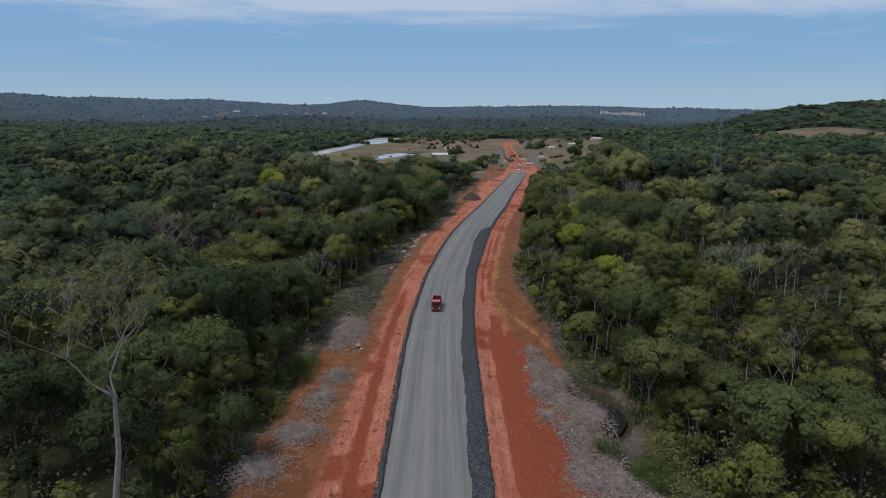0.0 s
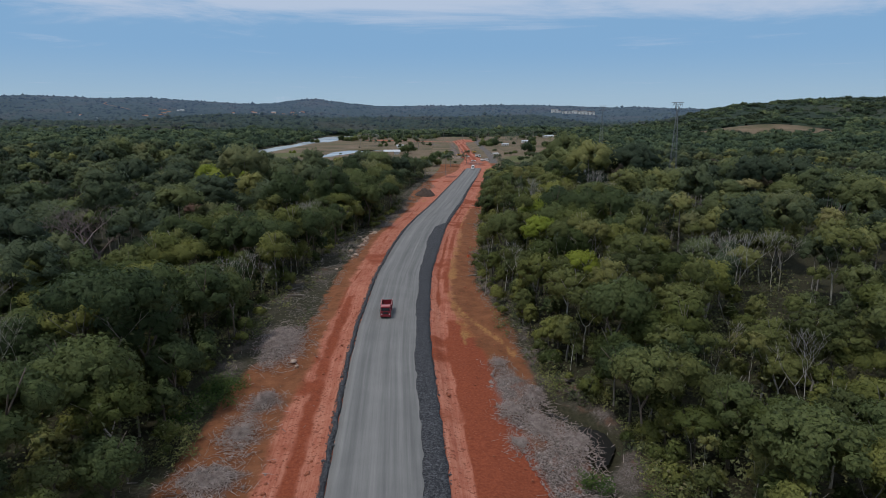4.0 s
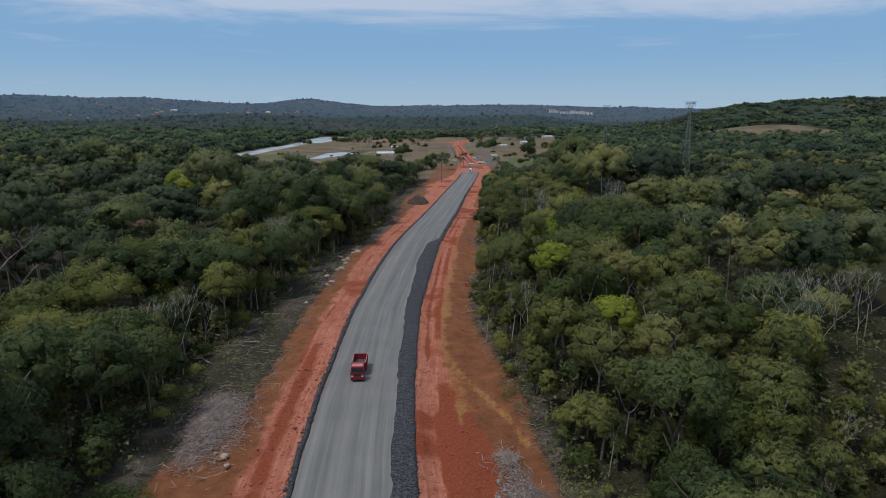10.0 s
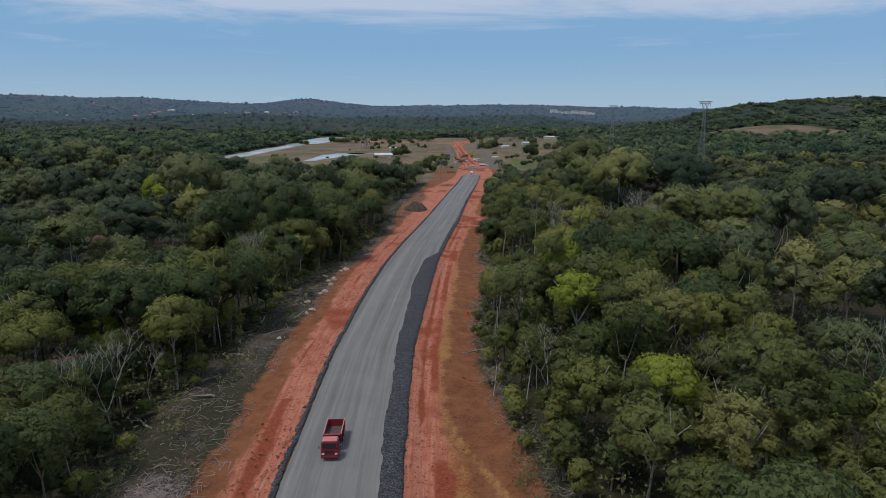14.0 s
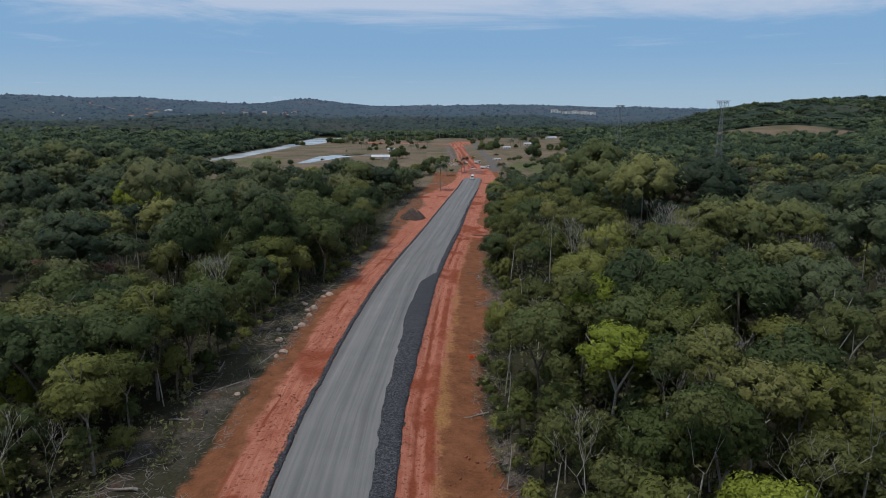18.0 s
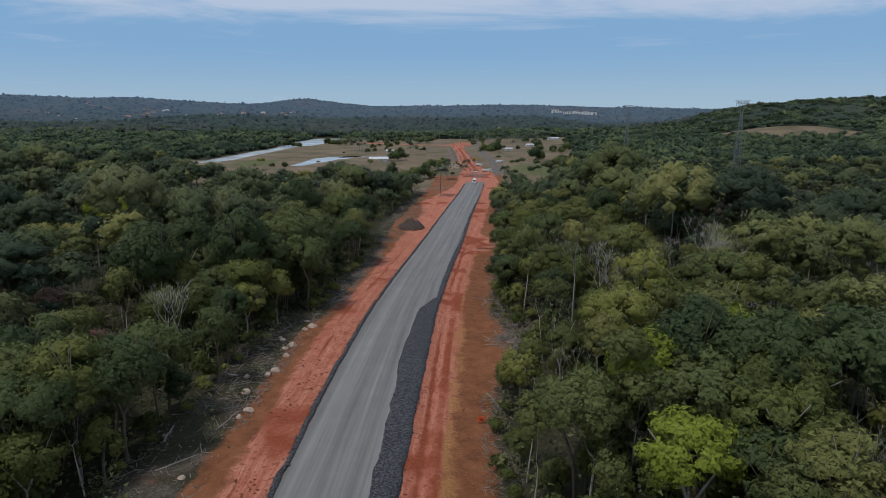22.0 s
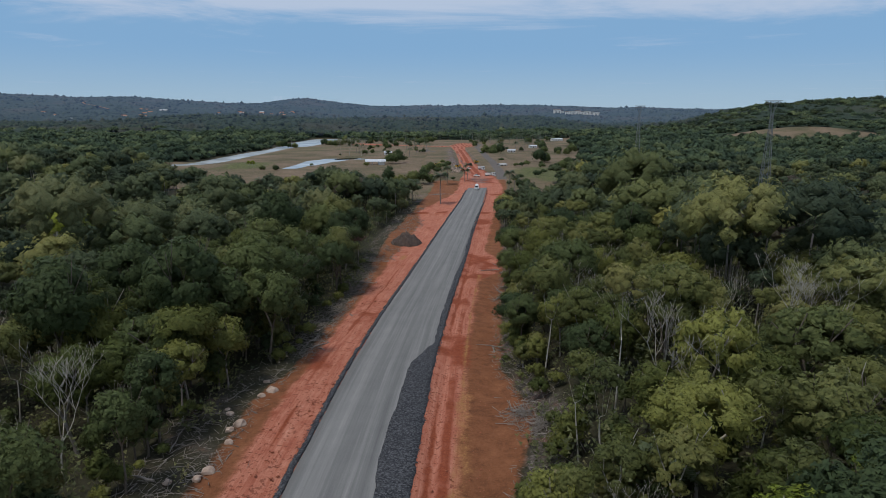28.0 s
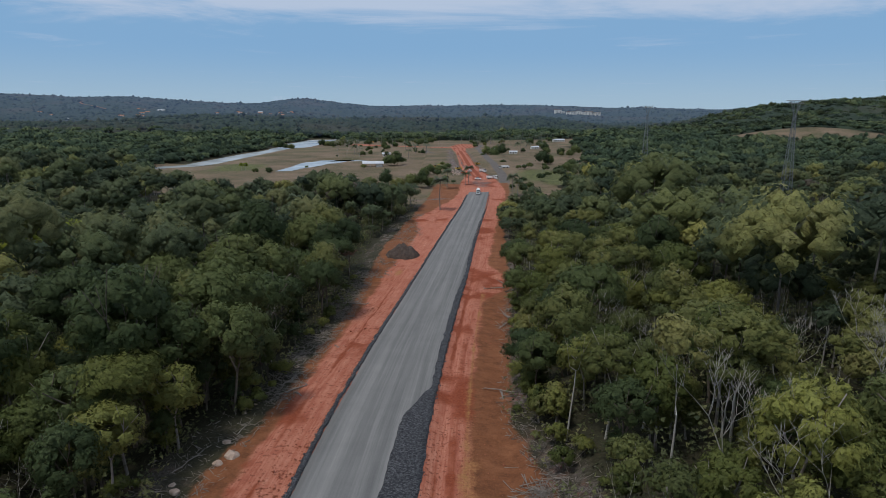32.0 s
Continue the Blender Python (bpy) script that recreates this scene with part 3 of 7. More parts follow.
def wooded(x, y):
    """True where the woods stand."""
    lat = x - mid(y)
    near = (y > 1120) | (lat < np.interp(y, *WOOD_L) + 1.5 * vnoise(x, y, 7)) | (lat > np.interp(y, *WOOD_R) + 1.5 * vnoise(x, y, 7, 5))
    left_end = np.interp(x, [-260, -195, -170, -150, -95, -30, 30, 62], [690, 670, 640, 535, 508, 492, 474, 480])
    right_end = np.interp(x, [62, 100, 140, 175, 240], [448, 442, 470, 540, 650])
    field_r = np.interp(y, [470, 600, 760, 950, 1100, 1250, 1400], [105, 160, 205, 245, 290, 340, 380]) + 30 * vnoise(x, y, 55)
    end = np.where(x < 62, left_end, right_end) + 12 * vnoise(x, y, 35, 2)
    rd = line_dist(x, y, RIVER, RIVER_W)
    left_bank = np.interp(y, [560, 655, 672, 712, 767, 854, 936, 1000, 1170, 1280, 1440, 1600], [-340, -300, -220, -176, -160, -155, -148, -141, -136, -125, -135, -150])
    top = 1300 + 150 * vnoise(x, y, 95, 4)
    open_field = (y > end) & (y < top) & (x > left_bank) & (x < field_r)
    hill_field = ((x - 640) / 140) ** 2 + ((y - 1096) / 56) ** 2 < 1 + 0.35 * vnoise(x, y, 40)
    hill_field |= ((x + 500) / 48) ** 2 + ((y - 1420) / 40) ** 2 < 1
    return near & ~open_field & (rd > 7) & ~hill_field


# heaps of chopped roots and brushwood: x, y, half widths, share
HEAP_PLAN = [(17.6, 100, 2.2, 5.3, 0.9), (19.9, 96, 2.6, 5.0, 0.95), (16.2, 92, 2.2, 3.8, 0.85), (22.6, 82, 3.1, 5.0, 0.95), (19.2, 87, 2.8, 4.5, 0.95), (18.2, 66, 2.8, 5.4, 0.8), (21.8, 65, 2.6, 4.7, 0.95), (15.6, 83, 1.8, 3.1, 0.55), (17.0, 109, 2.0, 3.1, 0.6),
             (-21.2, 121, 4.8, 10.0, 1.0), (-22, 77.5, 4.7, 3.8, 0.85), (-19.6, 97.5, 2.8, 3.5, 0.8), (-20.5, 88, 3.1, 5.9, 0.42), (-25, 68, 4.2, 4.7, 0.5)]


def heap_rise(x, y):
    """How high the brushwood heaps stand."""
    k = np.zeros(np.shape(x))
    for cx, cy, rx, ry, s in HEAP_PLAN:
        k = np.maximum(k, s * smooth01(1.15 - np.hypot((x - cx) / rx, (y - cy) / ry)))
    return k * (0.9 + 0.55 * vnoise(x, y, 2.6, 9))


# ---- ground: one sheet to the horizon ----
def ground_sheet():
    u = np.concatenate([-np.geomspace(64, 4600, 46)[::-1], np.arange(-60, -31, 1.6), np.arange(-30, 30.1, 0.75), np.arange(31.6, 62, 1.6), np.geomspace(64, 560, 24), np.arange(572, 760, 14), np.geomspace(775, 4600, 20)])
    v = np.concatenate([np.arange(-260, 40, 20), np.arange(40, 330, 1.4), np.arange(330, 560, 2.4), np.arange(560, 1500, 7), np.geomspace(1500, 4800, 44)])
    uu, vv = np.meshgrid(u, v)
    yy = vv
    xx = uu + mid(vv)
    lat = uu
    z = land(xx, yy)
    al, ar = np.interp(yy, *RED_L), np.interp(yy, *RED_R)
    wob = 0.45 * vnoise(xx, yy, 7) + 0.35 * vnoise(xx, yy, 1.8, 2)
    red = np.clip(0.5 + (lat - al + wob) / 2.5, 0, 1) * np.clip(0.5 + (ar + wob - lat) / 2.5, 0, 1)
    red = red * (yy < 1080)
    red = np.maximum(red, 1.0 * (((xx + 500) / 60) ** 2 + ((yy - 1420) / 50) ** 2 < 1))
    red = np.maximum(red, smooth01(1.3 - np.hypot((xx - 114 - 0.1 * (yy - 1090)) / 20, (yy - 1090) / 105)))
    red = np.maximum(red, smooth01(0.5 + (np.where(xx < -8, 26, 11) - np.abs(yy - 1130 + 0.728 * (xx + 52))) / 6) * (xx < 95) * (xx > -60))
    # red spoil in the left clearing and the track that comes in from the west
    red = red * (1 - 0.9 * smooth01(1.25 - np.hypot((xx - 9.5) / 9, (yy - 372) / 28) + 0.4 * vnoise(xx, yy, 5))) * (1 - 0.6 * smooth01(1.2 - np.hypot((xx - 27) / 6, (yy - 470) / 12) + 0.5 * vnoise(xx, yy, 4)))
    track = smooth01(0.5 + (1.3 - np.abs(yy - 491 - 0.06 * (xx - 24) - 1.2 * vnoise(xx, yy, 9))) / 1.4) * (xx < 52) * (xx > 14)
    bl, br = np.interp(yy, *BROWN_L), np.interp(yy, *BROWN_R)
    ochre = np.clip(0.5 + (lat - bl + wob) / 3, 0, 1) * np.clip(0.5 + (br + wob - lat) / 3, 0, 1) * (yy < 560)
    deep = np.clip(vnoise(xx, yy, 11, 1.5) * 0.55 + 0.35 * vnoise(xx, yy, 3.5, 4) + 0.12, 0, 1)
    deep = np.where(yy > 600, 0.3 + 0.45 * np.sin(lat * 1.15 + 3.0 * vnoise(xx, yy, 60)) + 0.5 * vnoise(xx, yy * 0.25, 4, 6), deep)
    deep = np.where((yy > 590) & (yy < 930), np.maximum(deep, 0.95 * np.exp(-((lat - 0.5) / 2.2) ** 2) + 0.5 * np.exp(-((lat - 5.2) / 0.8) ** 2)), deep)
    spoil = np.exp(-((yy - 423 - 0.25 * (xx - 22)) / 3.0) ** 2) * smooth01((xx - 9) / 4) * smooth01((38 - xx) / 4) * (0.75 + 0.45 * vnoise(xx, yy, 4, 3))
    deep = np.maximum(deep, spoil)
    deep = np.maximum(deep, 0.9 * smooth01((lat - 9.6 + 0.6 * vnoise(xx, yy, 6)) / 1.2) * (lat > 0) * smooth01((138 - yy) / 12))
    deep = np.maximum(deep, 0.8 * np.exp(-((lat + 11.0) / 1.4) ** 2) * (yy < 150))
    deep = np.maximum(deep, 0.62 * np.exp(-((lat - 10.9) / 0.8) ** 2) * (yy > 150) * (yy < 330) * (1 + 0.5 * vnoise(xx, yy, 16, 3)))
    deep = np.maximum(deep, 0.75 * np.exp(-((lat - 8.9 - 0.5 * vnoise(yy, yy * 0, 40, 3)) / 0.28) ** 2) * (yy > 140) * (yy < 340))
    deep = np.maximum(deep, 0.7 * np.exp(-((lat + 12.2 + 0.7 * vnoise(yy, yy * 0, 30, 6)) / 0.4) ** 2) * (yy > 140) * (yy < 330))
    line = lat - np.interp(yy, [125, 145, 200, 330], [13.5, 11.6, 12.3, 13.2])
    gold = 0.6 * np.exp(-(line / 0.55) ** 2) * (yy > 118) * (yy < 312)
    gold = np.maximum(gold, 0.47 * np.exp(-((line - 0.7) / 1.5) ** 2) * smooth01((250 - yy) / 40) * (yy > 122) * (1 + 0.3 * vnoise(xx, yy, 8, 2)))
    gold = np.maximum(gold, 0.7 * np.exp(-((xx - np.interp(yy, [112, 122, 138], [20.5, 18.6, 13.2])) / 0.7) ** 2) * (yy > 112) * (yy < 140))
    gold = np.maximum(gold, 0.62 * smooth01(1.2 - np.hypot((xx - 13.5) / 3.0, (yy - 336) / 7) + 0.4 * vnoise(xx, yy, 3)))
    rub = np.zeros_like(xx)
    for cx, cy, rx, ry, s in HEAP_PLAN:
        rub = np.maximum(rub, s * smooth01(1.35 - np.hypot((xx - cx) / rx, (yy - cy) / ry) + 0.35 * vnoise(xx, yy, 3.2) + 0.25 * vnoise(xx, yy, 1.1, 4)))
    chips = smooth01((xx - np.interp(yy, [50, 62, 75, 90, 100, 108], [20, 18.5, 16.5, 14.5, 14.0, 16])) / 2.0) * smooth01((np.interp(yy, [50, 62, 72, 80, 88, 93, 104], [27.5, 27, 25, 25, 24.5, 22.4, 20.5]) - xx) / 1.5)
    rub = np.maximum(rub, chips * smooth01((112 - yy) / 6) * (0.78 + 0.35 * vnoise(xx, yy, 5.5, 8)))
    litter = np.clip(0.5 + (bl - lat) / 2.5, 0, 1) * np.clip(0.5 + (lat - np.interp(yy, *WOOD_L) + 2) / 3, 0, 1)
    litter = np.maximum(litter, np.clip(0.5 + (lat - br) / 2, 0, 1) * np.clip(0.5 + (np.interp(yy, *WOOD_R) + 2 - lat) / 3, 0, 1))
    rub = np.maximum(rub, np.where(lat < 0, 0.30, 0.46) * (1 + 0.5 * vnoise(xx, yy, 6, 2)) * litter * (yy < 520))
    bank_l = np.exp(-((lat + np.interp(yy, [600, 640, 760, 900], [12, 12.5, 14, 13])) / np.interp(yy, [600, 700, 900], [3.5, 6, 6])) ** 2) * smooth01((yy - 600) / 25) * smooth01((940 - yy) / 40)
    rub = np.maximum(rub, 0.85 * bank_l * (0.75 + 0.5 * vnoise(xx, yy, 9)))
    rub = np.maximum(rub, 0.5 * np.exp(-((lat - 8.5) / 2.0) ** 2) * (yy > 640) * (yy < 960))
    rub = np.maximum(rub, 0.55 * smooth01(1.2 - np.hypot((lat - 1) / 9, (yy - 560) / 32) + 0.5 * vnoise(xx, yy, 6)))
    strips = np.exp(-((lat + 4.9) / 1.2) ** 2) + 0.8 * np.exp(-((lat - 3.9) / 0.7) ** 2)
    rub = np.maximum(rub, 0.62 * strips * smooth01((yy - 590) / 30) * smooth01((900 - yy) / 60) * (1 + 0.4 * vnoise(xx, yy, 14, 5)))
    wood = wooded(xx, yy)
    rd = np.minimum(line_dist(xx, yy, RIVER, RIVER_W), line_dist(xx, yy, POND, POND_W))
    dry = np.where((yy > 470) & ~wood, 0.95, 0.0)
    marsh = np.where(~wood & (yy > 520), 1.0, 0) * np.maximum(smooth01(1.35 - np.hypot((xx - 138) / 42, (yy - 600) / 75)), 0.85 * smooth01(1.2 - np.hypot((xx + 118) / 30, (yy - 690) / 60)))
    marsh = np.maximum(marsh, 0.62 * smooth01(1.3 - np.hypot((lat + 24) / 9, (yy - 512) / 40)))
    marsh = np.maximum(marsh, 0.6 * smooth01(1.25 - np.hypot((xx - 52) / 9, (yy - 690) / 45) + 0.4 * vnoise(xx, yy, 12)))
    marsh = np.where(~wood, np.maximum(marsh, 0.16 + 0.3 * vnoise(xx, yy, 48, 7) + 0.16 * vnoise(xx, yy, 17, 3)) * (yy > 500), marsh)
    grey = smooth01(0.5 + (3.4 - np.abs(xx - np.interp(yy, [560, 630, 760, 1005, 1100], [84, 93, 101, 122, 140]))) / 2) * (yy > 560) * (yy < 1120)
    grey = np.maximum(grey, 0.8 * smooth01(0.5 + (2.4 - np.abs(np.hypot((xx - 74) / 1.0, (yy - 905) / 3.0) - 26)) / 2) * (xx < 74) * (yy < 990) * (yy > 850))
    # banks, ruts and humps
    cut = smooth01((np.abs(lat) - 7.2) / 2.2)
    z = z - 0.55 * cut * (np.abs(lat) < 60) * (yy < 540) - 0.5 * smooth01((np.abs(lat) - 12) / 6) * (yy < 330)
    z = z + cut * 0.10 * vnoise(xx, yy, 2.2) * (np.abs(lat) < 40) + 0.35 * cut * vnoise(xx, yy, 9, 7) * (np.abs(lat) < 80)
    z = z + 0.22 * np.exp(-((lat - 10.6) / 0.7) ** 2) * (yy > 130) * (yy < 330) - 0.18 * np.exp(-((lat - 9.6) / 0.5) ** 2) * (yy < 330)
    z = z + heap_rise(xx, yy)
    # the brook that runs out of the rubble
    brook = np.exp(-(line_dist(xx, yy, BROOK_LINE, BROOK_W) / 0.8).clip(0) ** 2)
    z = z + 1.1 * spoil - (1.1 + heap_rise(xx, yy)) * brook
    rub = np.maximum(rub, 0.95 * track)
    rub, red, ochre = rub * (1 - brook), red * (1 - brook), ochre * (1 - brook)
    z = z - 2.2 * smooth01((6 - rd) / 6)
    # cutting for the new road farther on
    z = z + 2.0 * smooth01((np.abs(lat) - 7) / 6) * smooth01((yy - 640) / 60) * smooth01((1000 - yy) / 80) * (np.abs(lat) < 40)
    flat = np.abs(lat) < 7.0
    z = np.where(flat & (yy < 516), z - 0.25, z)
    nu, nv = len(u), len(v)
    k = np.arange(nv - 1)[:, None] * nu + np.arange(nu - 1)[None]
    q = np.stack([k, k + 1, k + nu + 1, k + nu], -1).reshape(-1, 4)
    att = {"dry": dry, "marsh": marsh, "ochre": ochre, "red": red, "deep": deep, "rubble": rub, "grey": grey, "gold": gold, "lat": lat, "run": yy}
    me = fast_mesh("ground", np.stack([xx, yy, z], -1).reshape(-1, 3), q, [GROUND], {a: b.ravel() for a, b in att.items()}, smooth=True)
    return tagged(new("ground", me), "red laterite earth, brown clearings and dry grassland", "ground", kind="structure")


ground_sheet()


def strip(name, mat, inner, outer, y0, y1, step, lift, n, label, category, ragged=0.0):
    """A strip of road surface between two offsets from the middle line."""
    v = np.arange(y0, y1 + 0.01, step)
    e = 0.14 / max(0.3, abs(float(outer(200.0)) - float(inner(200.0))))
    s = np.concatenate([[0.0], np.linspace(e, 1 - e, n - 2), [1.0]])
    ss, vv = np.meshgrid(s, v)
    a, b = inner(vv), outer(vv)
    a = a + ragged * (0.6 * vnoise(vv, vv * 0, 2.3, 3) + 0.5 * vnoise(vv, vv * 0, 0.8, 5))
    b = b + ragged * (0.6 * vnoise(vv, vv * 0, 2.1, 8) + 0.5 * vnoise(vv, vv * 0, 0.9, 1))
    lat = a + (b - a) * ss
    xx = mid(vv) + lat
    edge = np.minimum(ss, 1 - ss) / e
    z = land(xx, vv) + np.where(edge < 0.5, -0.5, lift) + 0.02 * (7 - np.abs(lat)) / 7
    q = np.arange(len(v) - 1)[:, None] * n + np.arange(n - 1)[None]
    q = np.stack([q, q + 1, q + n + 1, q + n], -1).reshape(-1, 4)
    me = fast_mesh(name, np.stack([xx, vv, z], -1).reshape(-1, 3), q, [mat], {"lat": lat.ravel(), "run": vv.ravel()}, smooth=True)
    return tagged(new(name, me), label, category, kind="structure")


def shoulder_in(y):
    """Where the dark shoulder begins: wide up to the fresh end of the spread stone, then a narrow edge."""
    return np.interp(y, [150, 170, 190, 215, 238, 249], [4.3, 3.7, 3.3, 2.7, 3.1, 6.4]) + 0.4 * vnoise(y, y * 0, 14, 2)


def half_road(y):
    return np.interp(y, [60, 170, 200, 330, 375, 460, 520], [7.2, 7.2, 7.5, 7.6, 7.1, 6.6, 6.4])


strip("road", ROAD, lambda y: 0.5 - half_road(y), lambda y: half_road(y) - 0.5, -120, 517, 1.5, 0.12, 15, "compacted pale grey gravel road base with wheel streaks", "road", 0.10)
strip("road_shoulder", SHOULDER, shoulder_in, lambda y: half_road(y) + 0.1, -120, 505, 0.6, 0.17, 7, "loose dark crushed stone shoulder along the road", "road shoulder", 0.28)
strip("road_edge", SHOULDER, lambda y: -0.28 - half_road(y), lambda y: 0.55 - half_road(y), -120, 505, 0.5, 0.17, 4, "narrow ragged edge of dark crushed stone", "road edge", 0.34)


def water_sheet(name, pts, widths, label):
    v, q = [], []
    for (x, y), w in zip(pts, widths):
        z = float(land(x, y)) - 1.0
        v += [(x - w * 0.75, y - w * 0.15, z), (x + w * 0.75, y + w * 0.15, z)]
    for i in range(len(pts) - 1):
        q.append((2 * i, 2 * i + 1, 2 * i + 3, 2 * i + 2))
    tagged(new(name, fast_mesh(name, v, q, [WATER])), label, "water", kind="structure")


water_sheet("water", RIVER, RIVER_W, "wide shallow river winding past the fields, sky reflection put into its grey")
BROOK = plain("dark_brook_water", (0.006, 0.006, 0.005), (0.016, 0.014, 0.011), 0.5, 0.45, 0.0)
_v = [(x + s * w, y + s * w * 0.4, -1.75) for (x, y), w in zip(BROOK_LINE, BROOK_W) for s in (-0.55, 0.55)]
tagged(new("water_brook", fast_mesh("water_brook", _v, [(2 * i, 2 * i + 1, 2 * i + 3, 2 * i + 2) for i in range(len(BROOK_LINE) - 1)], [BROOK])), "narrow dark brook leaving the rubble", "water", kind="structure")
water_sheet("water_pond", POND, POND_W, "winding pond in the dry meadow, sky reflection put into its pale colour")


# ---- trees ----
def grow(rs, start, way, length, radius, depth, spread, out, tips, sides=5, bend=0.25, keep=2):
    """Branches: a bent tapered tube that forks."""
    n = 3 if depth > 1 else 2
    pts, p, d = [np.array(start)], np.array(start, float), np.array(way, float)
    for _ in range(n):
        d = d + rs.normal(0, bend, 3) * 0.5
        d[2] += 0.10
        d /= np.linalg.norm(d)
        p = p + d * length / n
        pts.append(p)
    out.append(tube(pts, np.maximum(np.linspace(radius, radius * 0.55, n + 1), 0.014), sides))
    if depth == 0:
        tips.append((p, length))
        return
    kids = keep + (rs.rand() < 0.5)
    turn = rs.rand() * 6.28
    for k in range(kids):
        a = turn + k * 6.28 / kids + rs.normal(0, 0.4)
        side = np.array([math.cos(a), math.sin(a), 0.0])
        w = d * (1 - spread * 0.5) + side * spread + np.array([0, 0, 0.12])
        w /= np.linalg.norm(w)
        grow(rs, p - d * length * 0.02, w, length * rs.uniform(0.6, 0.82), radius * 0.58, depth - 1, spread, out, tips, max(3, sides - 2), bend, keep)


def blades(v, soft):
    """Triangles of loose blades, wound so that they face the way they are shaded."""
    t = np.arange(len(v)).reshape(-1, 3)
    g = np.cross(v[1::3] - v[::3], v[2::3] - v[::3])
    back = np.sum(g * soft, 1) < 0
    t[back] = t[back][:, [0, 2, 1]]
    return t


def sprays(rs, centres, radii, outward, count, size, flat=0.8, loose=0.5):
    """Leaf sprays: small pointed blades over the outer shells of the crown's lobes."""
    c, r, o = np.asarray(centres), np.asarray(radii), np.asarray(outward)
    pick = rs.choice(len(c), count, p=r ** 2 / np.sum(r ** 2))
    d = rs.normal(0, 1, (count, 3))
    d /= np.linalg.norm(d, axis=1, keepdims=True)
    d = d + o[pick] * 0.75 + [0, 0, 0.25]
    d /= np.linalg.norm(d, axis=1, keepdims=True)
    rad = r[pick] * (1.1 - loose * rs.rand(count) ** 2)
    pos = c[pick] + d * rad[:, None] * [1, 1, flat]
    nrm = d + rs.normal(0, 0.4, (count, 3)) + [0, 0, 0.3]
    nrm /= np.linalg.norm(nrm, axis=1, keepdims=True)
    a = np.cross(nrm, rs.normal(0, 1, (count, 3)))
    a /= np.linalg.norm(a, axis=1, keepdims=True) + 1e-9
    b = np.cross(nrm, a)
    s = size * rs.uniform(0.55, 1.45, (count, 1))
    v = np.stack([pos + a * s * 1.15 - nrm * s * 0.3, pos - a * s * 0.5 + b * s * 0.72, pos - a * s * 0.5 - b * s * 0.72], 1).reshape(-1, 3)
    soft = d * 0.75 + o[pick] * 0.5 + nrm * 0.22 + rs.normal(0, 0.08, (count, 3))
    soft /= np.linalg.norm(soft, axis=1, keepdims=True)
    return v, blades(v, soft), np.repeat(soft, 3, 0)


_g = (1 + 5 ** 0.5) / 2
ICO_V = np.array([(-1, _g, 0), (1, _g, 0), (-1, -_g, 0), (1, -_g, 0), (0, -1, _g), (0, 1, _g), (0, -1, -_g), (0, 1, -_g), (_g, 0, -1), (_g, 0, 1), (-_g, 0, -1), (-_g, 0, 1)]) / math.hypot(1, _g)
ICO_F = np.array([(0, 11, 5), (0, 5, 1), (0, 1, 7), (0, 7, 10), (0, 10, 11), (1, 5, 9), (5, 11, 4), (11, 10, 2), (10, 7, 6), (7, 1, 8), (3, 9, 4), (3, 4, 2), (3, 2, 6), (3, 6, 8), (3, 8, 9), (4, 9, 5), (2, 4, 11), (6, 2, 10), (8, 6, 7), (9, 8, 1)])


OCT_V = np.array([(1, 0, 0), (0, 1, 0), (-1, 0, 0), (0, -1, 0), (0, 0, 1), (0, 0, -1)], float)
OCT_F = np.array([(0, 1, 4), (1, 2, 4), (2, 3, 4), (3, 0, 4), (1, 0, 5), (2, 1, 5), (3, 2, 5), (0, 3, 5)])


def hearts(rs, centres, radii, outward, flat, share=0.74, fine=True):
    """The leafy body of every lobe of a crown, uneven, inside its outer sprays."""
    c, r, o = np.asarray(centres), np.asarray(radii), np.asarray(outward)
    k = len(c)
    ball, faces = (ICO_V, ICO_F) if fine else (OCT_V, OCT_F)
    n = len(ball)
    spin = rs.uniform(0, 6.28, k)
    cs, sn = np.cos(spin)[:, None], np.sin(spin)[:, None]
    d = np.stack([ball[None, :, 0] * cs - ball[None, :, 1] * sn, ball[None, :, 0] * sn + ball[None, :, 1] * cs, ball[None, :, 2] + 0 * cs], -1)
    v = c[:, None] + d * (r[:, None] * share * rs.uniform(0.72, 1.22, (k, n)))[..., None] * [1, 1, flat]
    soft = d * 0.8 + o[:, None] * 0.55
    soft /= np.linalg.norm(soft, axis=2, keepdims=True)
    return v.reshape(-1, 3), (np.arange(k)[:, None, None] * n + faces[None]).reshape(-1, 3), soft.reshape(-1, 3)


